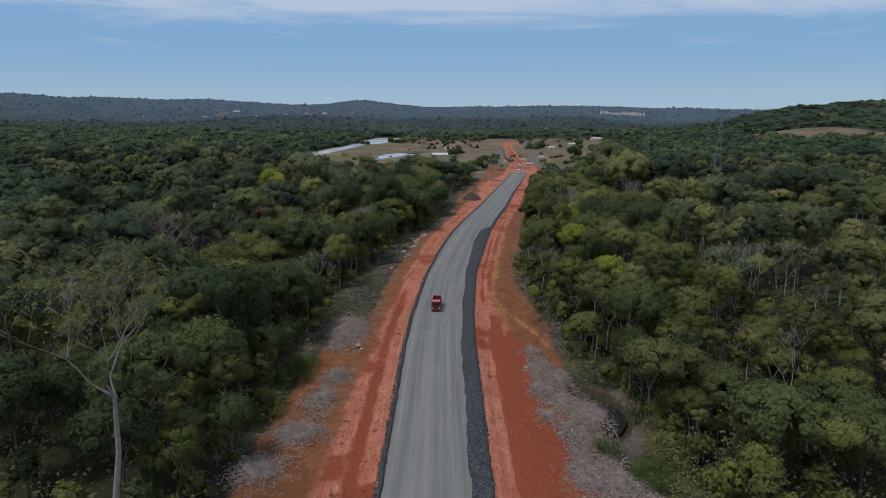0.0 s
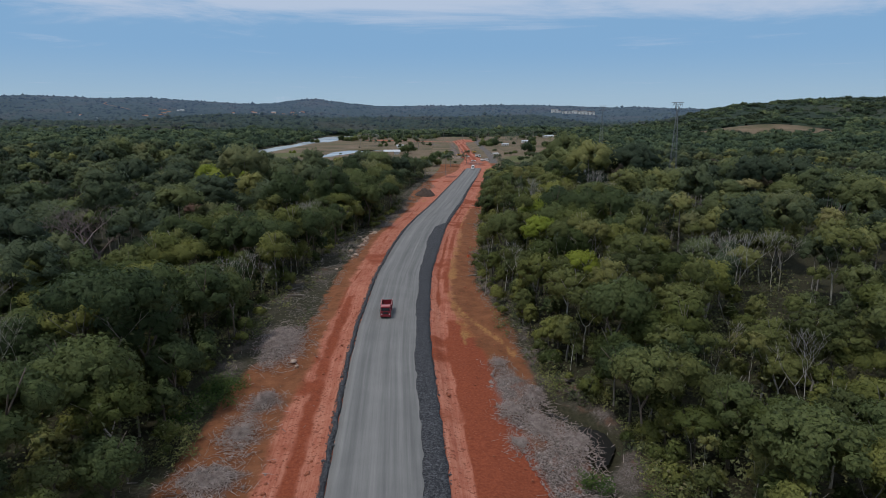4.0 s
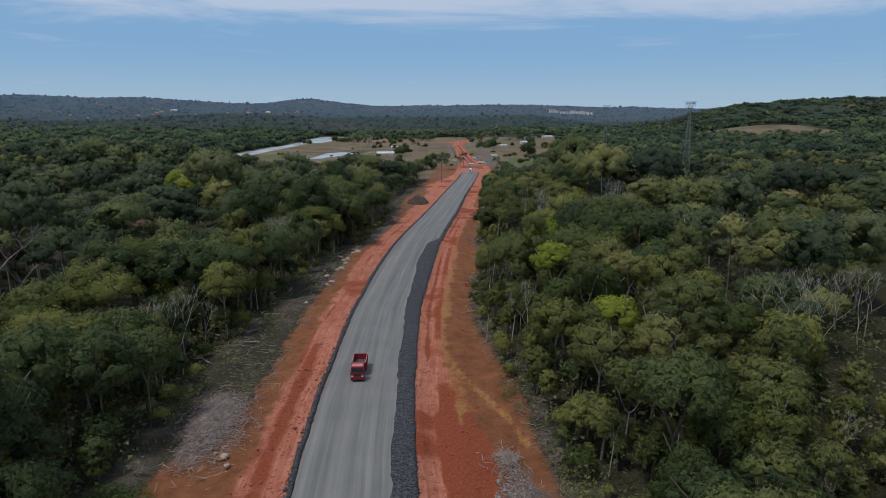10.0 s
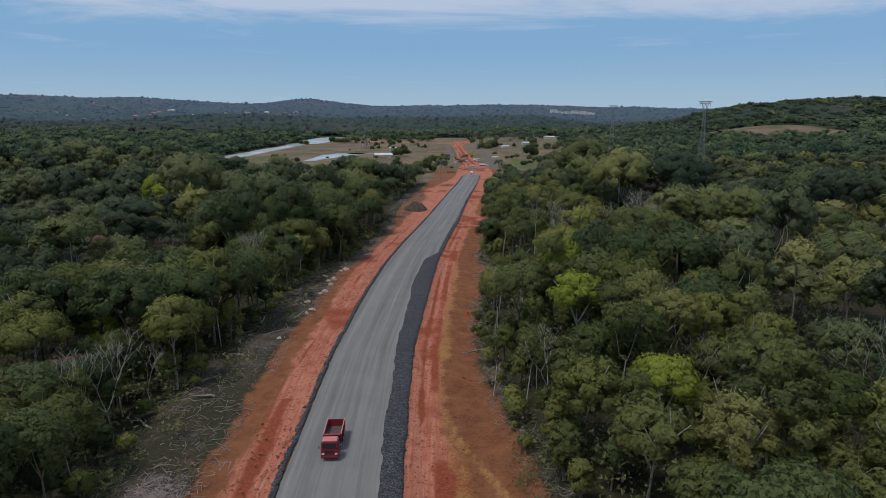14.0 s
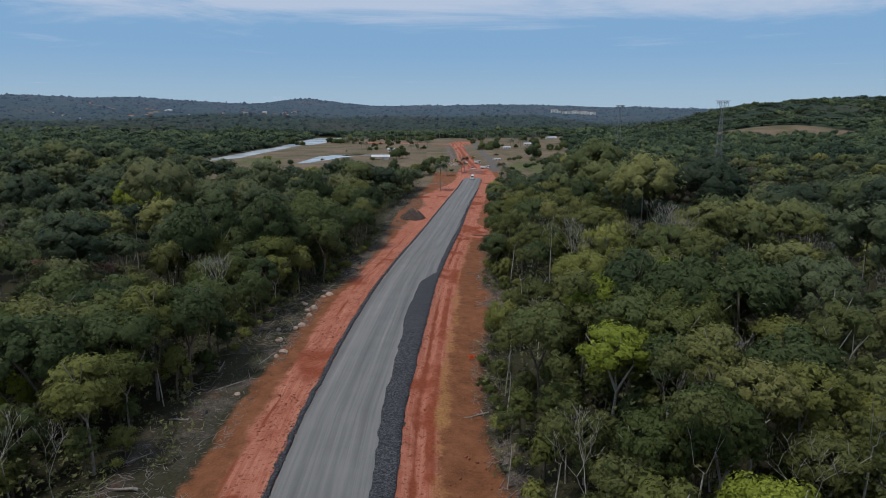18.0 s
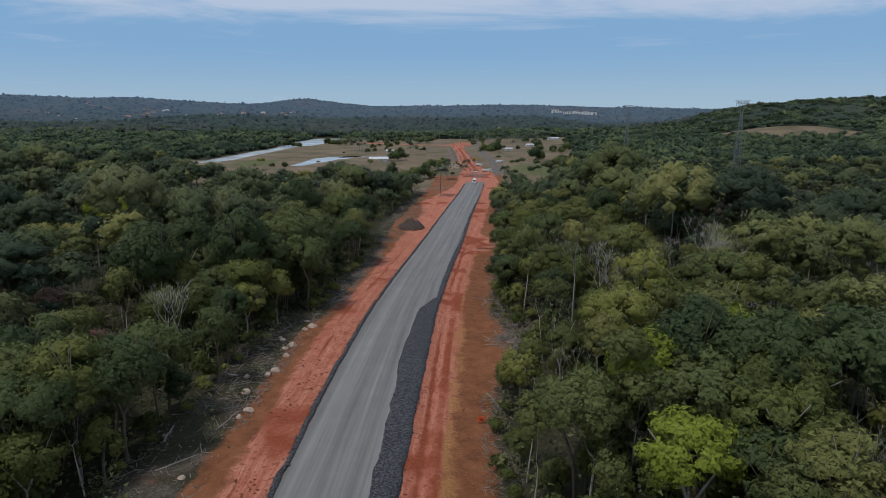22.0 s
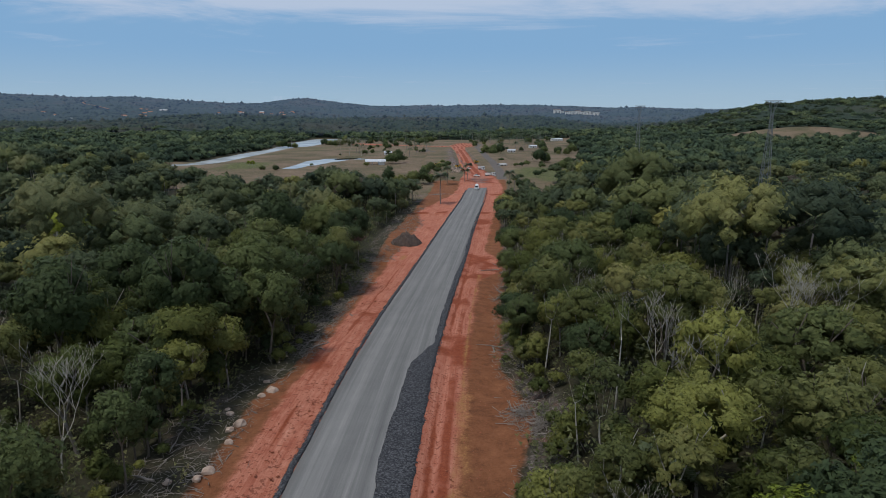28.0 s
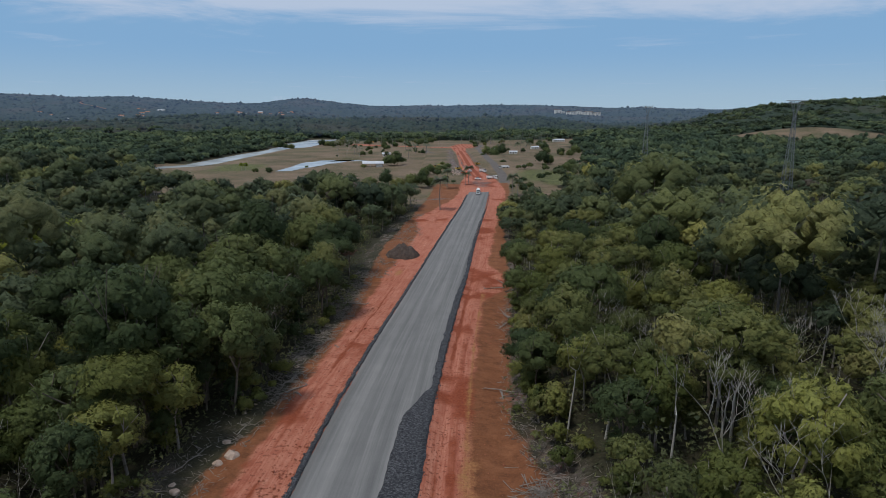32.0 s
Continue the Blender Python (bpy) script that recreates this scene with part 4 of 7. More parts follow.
def tree_parts(seed, height, crown, style, leaves, size, fine=True):
    """Wood and leaves of one tree standing at the origin."""
    rs = np.random.RandomState(seed)
    wood, tips = [], []
    base, depth, spread, rad, deep, lobes, lobe = {
        "slender": (0.60, 2, 0.40, 0.12, 0.30, 7, 0.40), "broad": (0.36, 2, 0.70, 0.26, 0.50, 24, 0.30), "umbrella": (0.50, 3, 0.62, 0.18, 0.24, 18, 0.30),
        "mixed": (0.42, 2, 0.55, 0.18, 0.56, 17, 0.33), "tall": (0.45, 2, 0.42, 0.20, 0.62, 19, 0.36), "bush": (0.25, 2, 0.7, 0.06, 0.7, 10, 0.42), "dome": (0.55, 0, 0.6, 0.16, 0.84, 22, 0.42)}[style]
    grow(rs, (0, 0, -0.4), (rs.normal(0, 0.06), rs.normal(0, 0.06), 1), height * base, rad, depth, spread, wood, tips, 6, 0.12, 2)
    wv, wq = joined(wood)
    hub = np.array([0, 0, height * (1 - deep * 0.62)])
    flat = height * deep * 0.62 / crown
    # limbs reach into the crown
    reach = np.hypot(wv[:, 0], wv[:, 1]).max() + 0.1
    k = smooth01((wv[:, 2:3] - height * base * 0.7) / (height * base * 0.6))
    wv = wv * (1 + k * (np.array([crown * 0.86 / reach, crown * 0.86 / reach, height * 0.93 / wv[:, 2].max()]) - 1))
    cs, rr, oo = [], [], []
    for i in range(lobes):
        up = 1 - 1.35 * (i + rs.rand() * 0.8) / lobes
        a = i * 2.4 + rs.normal(0, 0.35)
        s = math.sqrt(max(0.05, 1 - up * up))
        d = np.array([math.cos(a) * s, math.sin(a) * s, up])
        lr = crown * lobe * rs.uniform(0.7, 1.3)
        cs.append(hub + d * (crown - lr) * rs.uniform(0.72, 1.06) * np.array([1, 1, flat]))
        rr.append(lr)
        oo.append(d)
    low = 0.62 if style == "umbrella" else 0.8
    lv, lq, ln = sprays(rs, cs, rr, oo, leaves, size, low)
    hv, hq, hn = hearts(rs, cs, rr, oo, low, 0.74 if fine else 0.84, fine)
    lv, lq, ln = np.concatenate([lv, hv]), np.concatenate([lq, hq + len(lv)]), np.concatenate([ln, hn])
    lv[:, 2] = np.maximum(lv[:, 2], 0.15)
    return (wv, wq), (lv, lq, ln)




def tree_kind(name, label, wood_mat, leaf, specs):
    made = []
    for i, (h, r, style, n, s) in enumerate(specs):
        (wv, wq), (lv, lq, ln) = tree_parts(hash_seed(name, i), h, r, style, int(n * 0.82), s * 0.95, style not in ("dome", "bush"))
        tm, cm = fast_mesh("trunk", wv, wq, [wood_mat], smooth=True), fast_mesh("crown", lv, lq, [leaf], smooth=True, normals=ln)
        made.append((tm, cm, h))
    return name, label, made


def hash_seed(name, i):
    return sum(ord(ch) * (k + 3) for k, ch in enumerate(name)) % 9000 + i * 17


K_DARK = tree_kind("broadleaf_tree", "dark green broadleaf tree with a dense rounded crown", BARK_DARK, LEAF_DARK,
                   [(13.5, 5.4, "broad", 2300, 0.27), (12, 4.6, "mixed", 1900, 0.26), (15, 5.6, "broad", 2400, 0.28), (11, 4.0, "mixed", 1500, 0.26), (16, 4.4, "tall", 2100, 0.27)])
K_GREEN = tree_kind("forest_tree", "mid-green forest tree with an uneven leafy crown", BARK_GREY, LEAF_GREEN,
                    [(13, 4.6, "mixed", 1800, 0.25), (11.5, 4.2, "broad", 1600, 0.25), (14.5, 4.0, "tall", 1800, 0.25), (10, 3.6, "mixed", 1300, 0.24), (12, 5.0, "umbrella", 1300, 0.25)])
K_SLIM = tree_kind("slender_tree", "slender tree with a pale bare trunk and a small olive crown", BARK_PALE, LEAF_OLIVE,
                   [(13.5, 2.4, "slender", 520, 0.22), (12, 2.1, "slender", 430, 0.21), (15, 2.6, "slender", 560, 0.22), (11, 2.0, "slender", 400, 0.21)])
K_OLIVE = tree_kind("olive_crowned_tree", "thin olive-green tree with pale limbs showing through", BARK_PALE, LEAF_OLIVE,
                    [(12.5, 4.2, "umbrella", 900, 0.23), (11, 3.8, "mixed", 1000, 0.23), (13.5, 3.6, "tall", 1000, 0.23)])
K_BRIGHT = tree_kind("yellow_green_tree", "bright yellow-green tree with fresh leaves", BARK_PALE, LEAF_BRIGHT,
                     [(12.5, 3.9, "mixed", 1500, 0.25), (14, 4.8, "broad", 2000, 0.26), (10.5, 3.2, "mixed", 1100, 0.24)])
K_DRY = tree_kind("dry_brown_tree", "half-bare tree with dry brownish leaves", BARK_GREY, LEAF_DRY,
                  [(11.5, 3.8, "umbrella", 500, 0.20), (10, 3.4, "mixed", 480, 0.20)])
K_BIG = tree_kind("large_tree", "large spreading tree standing above the wood", BARK_GREY, LEAF_DARK,
                  [(17, 7.4, "broad", 3600, 0.27), (18.5, 6.8, "broad", 3500, 0.27), (16, 7.6, "umbrella", 3000, 0.26)])
K_BIGGREEN = tree_kind("large_leafy_tree", "large light green tree with a wide billowing crown", BARK_PALE, LEAF_GREEN,
                       [(16, 6.8, "broad", 3200, 0.26), (15, 7.0, "umbrella", 2600, 0.25)])
K_FIELD = tree_kind("field_tree", "rounded dark green tree standing in the dry field", BARK_DARK, WOOD_FIELD,
                    [(12, 5.6, "dome", 260, 0.6), (9.5, 4.8, "dome", 220, 0.56), (12.5, 4.8, "dome", 230, 0.58), (8, 4.6, "dome", 190, 0.55)])
K_BUSH = tree_kind("field_bush", "low green bush in the dry field", BARK_DARK, WOOD_FIELD, [(2.6, 1.8, "bush", 90, 0.42), (3.4, 2.2, "bush", 110, 0.45)])
K_SAPLING = tree_kind("sapling", "young slim tree with leaves down to the ground", BARK_DARK, LEAF_GREEN,
                      [(7.0, 1.9, "dome", 420, 0.23), (6.0, 1.8, "dome", 370, 0.22), (8.0, 2.1, "dome", 450, 0.24)])
K_SHADED = tree_kind("dark_sapling", "young dark green tree with leaves down to the ground", BARK_DARK, LEAF_DARK,
                     [(7.5, 2.0, "dome", 430, 0.23), (6.2, 1.9, "dome", 380, 0.22)])
K_THICKET = tree_kind("thicket_tree", "dull olive thicket of thin stems and leaves", BARK_GREY, LEAF_OLIVE, [(5.0, 2.2, "dome", 390, 0.22), (6.5, 2.3, "dome", 430, 0.23)])
K_SHRUB = tree_kind("shrub", "low green shrub at the wood's edge", BARK_DARK, LEAF_GREEN,
                    [(2.6, 1.6, "bush", 380, 0.19), (3.6, 2.1, "bush", 480, 0.2), (1.9, 1.4, "bush", 300, 0.18)])


def bare_kind(seed, height, wood_mat, depth, spread, rad):
    rs = np.random.RandomState(seed)
    wood, tips = [], []
    grow(rs, (0, 0, -0.4), (rs.normal(0, 0.05), rs.normal(0, 0.05), 1), height * 0.42, rad, depth, spread, wood, tips, 5, 0.16, 2)
    v, q = joined(wood)
    v[:, 2] *= height / v[:, 2].max()
    return fast_mesh("trunk", v, q, [wood_mat], smooth=True)


BARE_PALE = [bare_kind(5, 13, BARK_PALE, 5, 0.52, 0.13), bare_kind(8, 14.5, BARK_PALE, 5, 0.48, 0.135), bare_kind(12, 12, BARK_PALE, 5, 0.58, 0.105)]
BARE_PINK = [bare_kind(21, 11, BARK_PINK, 7, 0.66, 0.5), bare_kind(23, 11, BARK_PINK, 6, 0.72, 0.24)]


def plant(kind, x, y, scale=1.0, turn=None, which=None, group=""):
    name, label, made = kind
    rs = random
    i = rs.randrange(len(made)) if which is None else which
    tm, cm, h = made[i]
    z = float(land(x, y)) - (2.2 * scale if kind is K_FIELD else 0.8 if y < 540 else 0)
    m = pose(x, y, z, 0, 0, rs.uniform(0, 360) if turn is None else turn) @ Matrix.Diagonal((scale, scale, scale * rs.uniform(0.92, 1.1), 1))
    ob = thing(name, m, label, "shrub" if name == "shrub" else "tree", group or name.replace("_", " ") + "s of the wood")
    part("trunk", tm, None, ob)
    part("crown", cm, None, ob)
    return ob


def plant_bare(x, y, meshes, label, scale=1.0, i=0):
    z = float(land(x, y)) - (0.8 if y < 540 else 0)
    ob = thing("bare_tree", pose(x, y, z, 0, 0, random.uniform(0, 360)) @ Matrix.Scale(scale, 4), label, "bare tree", "leafless trees of the wood")
    part("trunk", meshes[i % len(meshes)], None, ob)
    return ob


PALM_LEAF = plain("palm_fronds", (0.030, 0.050, 0.018), (0.085, 0.105, 0.036), 0.8, 0.6, 0.0)


def palm_meshes(seed, height, fronds, size, steps=9):
    rs = np.random.RandomState(seed)
    pts = [(0.25 * math.sin(k * 0.5), 0.1 * k * 0.3, height * k / 7 - 0.3 * (k == 0)) for k in range(8)]
    tv, tq = tube(pts, np.linspace(0.22, 0.14, 8), 7)
    top = np.array(pts[-1])
    vs, qs, n = [], [], 0
    for k in range(fronds):
        a = k * 2.4 + rs.normal(0, 0.15)
        rise = rs.uniform(-0.7, 1.6)
        out = np.array([math.cos(a), math.sin(a), 0])
        side = np.array([-math.sin(a), math.cos(a), 0])
        for j in range(steps):
            s = (j + 0.6) / steps
            c = top + out * size * s * (1 - 0.25 * s * rise) + np.array([0, 0, size * (rise * s - (0.55 + 0.5 * rise) * s * s)])
            c2 = c + out * size * 0.9 / steps
            for sg in (-1, 1):
                l = size * 0.34 * math.sin(0.35 + 2.5 * s)
                t = c + side * sg * l + out * l * 0.45 - np.array([0, 0, l * 0.35])
                vs += [c, c2, t + out * 0.06, t]
                qs.append((n, n + 1, n + 2, n + 3))
                n += 4
    return fast_mesh("trunk", tv, tq, [BARK_GREY], smooth=True), fast_mesh("crown", np.array(vs), np.array(qs), [PALM_LEAF])


PALMS = [palm_meshes(3, 12.0, 40, 4.0), palm_meshes(4, 8.5, 30, 4.2), palm_meshes(7, 5.0, 24, 3.8)]


PALMS_FAR = [palm_meshes(3, 12.0, 18, 4.0, 4), palm_meshes(4, 8.5, 16, 4.2, 4), palm_meshes(7, 5.0, 14, 3.8, 4)]


def plant_palm(x, y, i=0, scale=1.0):
    tm, cm = (PALMS if y < 600 else PALMS_FAR)[i]
    ob = thing("palm_tree", pose(x, y, float(land(x, y)) - 0.3, 0, 0, random.uniform(0, 360)) @ Matrix.Scale(scale, 4),
               "tall green palm with drooping fronds", "palm tree", "palms of the valley")
    part("trunk", tm, None, ob)
    part("crown", cm, None, ob)


# trees that stand out, each at its own place
plant(K_BRIGHT, 35.0, 124.5, 0.85, which=1)
plant(K_BRIGHT, 36.5, 168.5, 1.15, which=1)
plant(K_BRIGHT, 33.3, 153.5, 1.0, which=1)
plant(K_BRIGHT, -58.0, 146.0, 1.0, which=1)
plant(K_BRIGHT, -50.0, 214.0, 0.95, which=0)
plant(K_BRIGHT, -44.0, 168.0, 0.9, which=0)
for _x, _y in ((-90, 333), (-81, 340), (-99, 344)):
    plant(K_BRIGHT, _x, _y, 1.55, which=1)
plant(K_BIG, -39, 94.5, 1.2, which=2)
plant(K_BIGGREEN, -90, 212, 1.15, which=0)
plant(K_BIGGREEN, -48.6, 153, 1.0, which=1)
plant(K_DRY, -69, 228, 1.4, which=0)
plant(K_DRY, -62, 236, 1.2, which=1)
plant(K_SLIM, 42.3, 89.2, 0.95, which=1)
plant(K_SLIM, 39.2, 208.5, 1.3, which=2)
plant(K_SLIM, 22.5, 163.0, 1.0, which=0)
for _x, _y, _m, _s, _i in ((60.5, 117, BARE_PALE, 1.25, 0), (64, 121, BARE_PALE, 1.15, 1), (76, 128, BARE_PALE, 1.15, 2), (67.5, 216, BARE_PALE, 1.25, 1), (72, 219, BARE_PALE, 1.15, 2),
                           (56, 186, BARE_PALE, 0.8, 0), (45.5, 197, BARE_PALE, 1.2, 2), (44, 207.5, BARE_PALE, 1.15, 1), (63, 229, BARE_PALE, 1.05, 0), (49, 232, BARE_PALE, 0.9, 2), (46, 150, BARE_PALE, 0.85, 1), (88, 168, BARE_PALE, 1.0, 0), (95, 200, BARE_PALE, 0.95, 1),
                           (52, 100, BARE_PALE, 0.7, 2), (30.5, 180, BARE_PALE, 0.75, 0), (-29.6, 210, BARE_PALE, 1.2, 1), (-26, 272, BARE_PALE, 1.15, 0), (-30, 246, BARE_PALE, 0.9, 2),
                           (-36, 205, BARE_PALE, 0.9, 0), (-62, 250, BARE_PALE, 0.9, 1), (-50, 93, BARE_PALE, 1.15, 0), (-12, 300, BARE_PALE, 0.9, 1), (60, 268, BARE_PALE, 0.85, 0), (-68, 102, BARE_PALE, 1.25, 1), (59, 166, BARE_PALE, 1.0, 2), (62, 163, BARE_PALE, 0.9, 0)):
    plant_bare(_x, _y, _m, "leafless tree with pale forked limbs", _s, _i)
for _x, _y, _s, _i in ((-80, 172, 1.95, 0), (-57, 151, 1.1, 1), (-47, 186, 1.1, 1), (-84, 189, 1.5, 0), (-74, 124, 1.1, 1), (-115, 277, 1.6, 0)):
    plant_bare(_x, _y, BARE_PINK, "leafless tree with a haze of reddish grey twigs", _s, _i)



def emergent_tree(x, y, height, reach, fork):
    """A very tall pale tree: a straight trunk, then wide crooked limbs with thin leaves."""
    rs = np.random.RandomState(77)
    wood, tips = [], []
    grow(rs, (0, 0, -0.6), (0.02, 0.01, 1), fork, 0.40, 5, 0.66, wood, tips, 7, 0.22, 3)
    v, q = joined(wood)
    t = np.array([p for p, _ in tips])
    up, out = (height - fork) / (v[:, 2].max() - fork), reach / np.hypot(v[:, 0], v[:, 1]).max()
    for a in (v, t):
        k = smooth01((a[:, 2] - fork * 0.9) / (fork * 0.2))
        a[:, 0] *= 1 + k * (out - 1)
        a[:, 1] *= 1 + k * (out - 1)
        a[:, 2] = np.where(a[:, 2] > fork, fork + (a[:, 2] - fork) * up, a[:, 2])
    o = t - [0, 0, fork + 2]
    o /= np.linalg.norm(o, axis=1, keepdims=True)
    lv, lq, ln = sprays(rs, t, np.full(len(t), 0.75), o, 2600, 0.17, 0.7)
    ob = thing("emergent_tree", pose(x, y, float(land(x, y)) - 0.6), "very tall pale tree with crooked limbs and thin leaves", "tree")
    part("trunk", fast_mesh("trunk", v, q, [BARK_GREY], smooth=True), None, ob)
    part("crown", fast_mesh("crown", lv, lq, [LEAF_OLIVE], smooth=True, normals=ln), None, ob)


emergent_tree(-34.3, 50.0, 33.0, 12.0, 19.5)

STANDOUT = [(60.5, 117), (64, 121), (76, 128), (-80, 172), (67.5, 216)]
HEROES = [(o.location.x, o.location.y) for o in scene.objects if o.parent is None and o.type == "EMPTY"]
_rb = random.Random(4)
for _k in range(30):
    _y = _rb.uniform(75, 330)
    _side = 1 if _rb.random() < 0.8 else -1
    _x = float(mid(_y)) + (float(np.interp(_y, *WOOD_R)) + _rb.uniform(2, 75) if _side > 0 else float(np.interp(_y, *WOOD_L)) - _rb.uniform(2, 50))
    plant_bare(_x, _y, BARE_PALE, "leafless tree with pale forked limbs", _rb.uniform(0.75, 1.15), _rb.randrange(3))

for _k in range(50):
    _y = _rb.uniform(80, 345)
    _side = 1 if _rb.random() < 0.42 else -1
    _x = float(mid(_y)) + (float(np.interp(_y, *WOOD_R)) + _rb.uniform(8, 60) if _side > 0 else float(np.interp(_y, *WOOD_L)) - _rb.uniform(4, 50))
    if min((_x - a) ** 2 + (_y - b) ** 2 for a, b in HEROES) > 80:
        plant(K_BIG if _rb.random() < (0.35 if _side > 0 else 0.65) else K_BIGGREEN, _x, _y, _rb.uniform(0.7, 1.0))

TAKEN = [(o.location.x, o.location.y) for o in scene.objects if o.parent is None and o.type == "EMPTY"]
for _k in range(84):
    _y = _rb.uniform(84, 270)
    _x = float(mid(_y)) + float(np.interp(_y, *WOOD_R)) + _rb.uniform(6, 66)
    if min((_x - a) ** 2 + (_y - b + 2) ** 2 for a, b in HEROES) > 16:
        plant(K_SLIM if _rb.random() < 0.7 else K_OLIVE, _x, _y, _rb.uniform(0.95, 1.25))
for _k in range(130):
    _y = _rb.uniform(92, 220)
    plant(K_SAPLING if _rb.random() < 0.55 else K_SHADED, float(mid(_y)) + float(np.interp(_y, *WOOD_R)) + _rb.uniform(3, 42), _y, _rb.uniform(0.7, 1.25))
# small trees and saplings that close the wood below the crowns
_ru = random.Random(9)
for _k in range(330):
    _y = _ru.uniform(52, 300)
    if _ru.random() < 0.62:
        _x = float(mid(_y)) + float(np.interp(_y, *WOOD_R)) + 1.5 + 34 * _ru.random() ** 1.3
    else:
        _x = float(mid(_y)) + float(np.interp(_y, *WOOD_L)) - 1.5 - 24 * _ru.random() ** 1.3
    if min((_x - a) ** 2 + (_y - b) ** 2 for a, b in HEROES) > 9:
        plant(_ru.choice((K_SAPLING, K_SAPLING, K_THICKET) if _x > 8 else (K_SHADED, K_SHADED, K_SAPLING)), _x, _y, _ru.uniform(0.75, 1.3))


def forest_points(x0, x1, y0, y1, cell, seed, gap=0.62):
    """Scattered places, none nearer to another than a share of the cell."""
    rs = np.random.RandomState(seed)
    n = int((x1 - x0) * (y1 - y0) / cell ** 2 * 2.2)
    px, py = rs.uniform(x0, x1, n), rs.uniform(y0, y1, n)
    grid, keep, g = {}, [], cell * gap
    for k in range(n):
        i, j = int(px[k] / g), int(py[k] / g)
        if all((px[k] - px[m]) ** 2 + (py[k] - py[m]) ** 2 > g * g for a in (-1, 0, 1) for b in (-1, 0, 1) for m in grid.get((i + a, j + b), ())):
            grid.setdefault((i, j), []).append(k)
            keep.append(k)
    return px[keep], py[keep], rs


def near_wood():
    """Single trees along the cleared strip."""
    x, y, rs = forest_points(-66, 104, 44, 345, 6.7, 5)
    ok = wooded(x, y)
    lat = x - mid(y)
    reach = np.where(lat < 0, lat - np.interp(y, *WOOD_L), lat - np.interp(y, *WOOD_R))
    ok &= (np.abs(reach) < 36) & (y > 44 + np.abs(lat) * 0.35)
    for px, py, l, rc in zip(x[ok], y[ok], lat[ok], np.abs(reach[ok])):
        if min((px - a) ** 2 + (py - b) ** 2 for a, b in TAKEN) < 9 or min((px - a) ** 2 + (py - b + 2) ** 2 for a, b in HEROES) < 17:
            continue
        r = rs.rand() + 0.22 * float(vnoise(px, py, 24, 3))
        edge = rc < 6
        if l > 0:
            k = K_SLIM if r < (0.52 if edge else 0.14) else K_OLIVE if r < 0.42 else K_GREEN if r < 0.78 else K_DARK if r < 1.06 else K_BRIGHT
        else:
            k = K_DARK if r < 0.68 else K_GREEN if r < 0.90 else K_OLIVE if r < 0.95 else K_SLIM if r < 1.0 else K_DRY
        s = rs.uniform(0.72, 1.15) * (0.88 if edge else 1) * (1.28 if rs.rand() < 0.16 and l < 0 and rc > 10 else 1) * (1.24 if l < 0 and py > 110 else 1.08 if l < 0 else 1.16 if py > 105 else 1)
        plant(k, float(px), float(py), float(s))


def tris(q):
    return np.vstack([q[:, [0, 1, 2]], q[:, [0, 2, 3]]]) if q.shape[1] == 4 else q


def woodland(name, x, y, rs, leaves, size, label, palette, sizes=(0.75, 1.95), sink=0.6):
    """Woods beyond the first rows: every tree has its own trunk and leaf sprays, all in one sheet of woods."""
    protos = []
    for i, (h, r, st) in enumerate(((12.5, 5.0, "broad"), (11, 4.3, "mixed"), (14, 5.2, "broad"), (12, 4.6, "umbrella"), (9.5, 4.0, "mixed"), (15.5, 4.2, "tall"), (12.5, 2.6, "slender"), (16, 6.8, "broad"))):
        (wv, wq), (lv, lq, ln) = tree_parts(500 + i, h, r, st, int(leaves * (0.45 if st == "slender" else 1.5 if r > 6 else 1)), size, False)
        tv, tq = tube([(0, 0, -0.5), (0.1, 0, h * 0.3), (0.1, 0.2, h * 0.75)], (0.18, 0.14, 0.07), 3)
        protos.append((lv, lq, ln, tv, tris(tq)))
    vs, qs, ts, sl, ns, n = [], [], [], [], [], 0
    z = land(x, y)
    grove = vnoise(x, y, 26, 4.4)
    for px, py, pz, gv in zip(x, y, z, grove):
        lv, lq, ln, tv, tq = protos[rs.randint(len(protos))]
        a, s = rs.uniform(0, 6.28), (sizes[0] + (sizes[1] - sizes[0]) * rs.rand() ** 1.6) * (1 + 0.14 * gv)
        c, d, hs = math.cos(a) * s, math.sin(a) * s, s * rs.uniform(0.85, 1.15)
        tone = rs.rand() + 0.2 * gv
        slot = 0 if tone < 0.44 else 1 if tone < 0.80 else 2 if tone < 1.08 else 4
        for v, q, nv, mslot in ((lv, lq, ln, slot), (tv, tq, tv * [1, 1, 0] + [0, 0, 0.01], 3)):
            vs.append(np.stack([v[:, 0] * c - v[:, 1] * d + px, v[:, 0] * d + v[:, 1] * c + py, v[:, 2] * hs + pz - sink], -1))
            qs.append(q + n)
            sl.append(np.full(len(q), mslot))
            ns.append(np.stack([(nv[:, 0] * c - nv[:, 1] * d) / s, (nv[:, 0] * d + nv[:, 1] * c) / s, nv[:, 2]], -1))
            n += len(v)
            ts.append(np.full(len(v), rs.rand()))
    me = fast_mesh(name, np.concatenate(vs), np.concatenate(qs), palette + [BARK_GREY, WOOD_DRY], {"tint": np.concatenate(ts)}, np.concatenate(sl), True, np.concatenate(ns))
    return tagged(new(name, me), label, "woodland", kind="stuff")


near_wood()


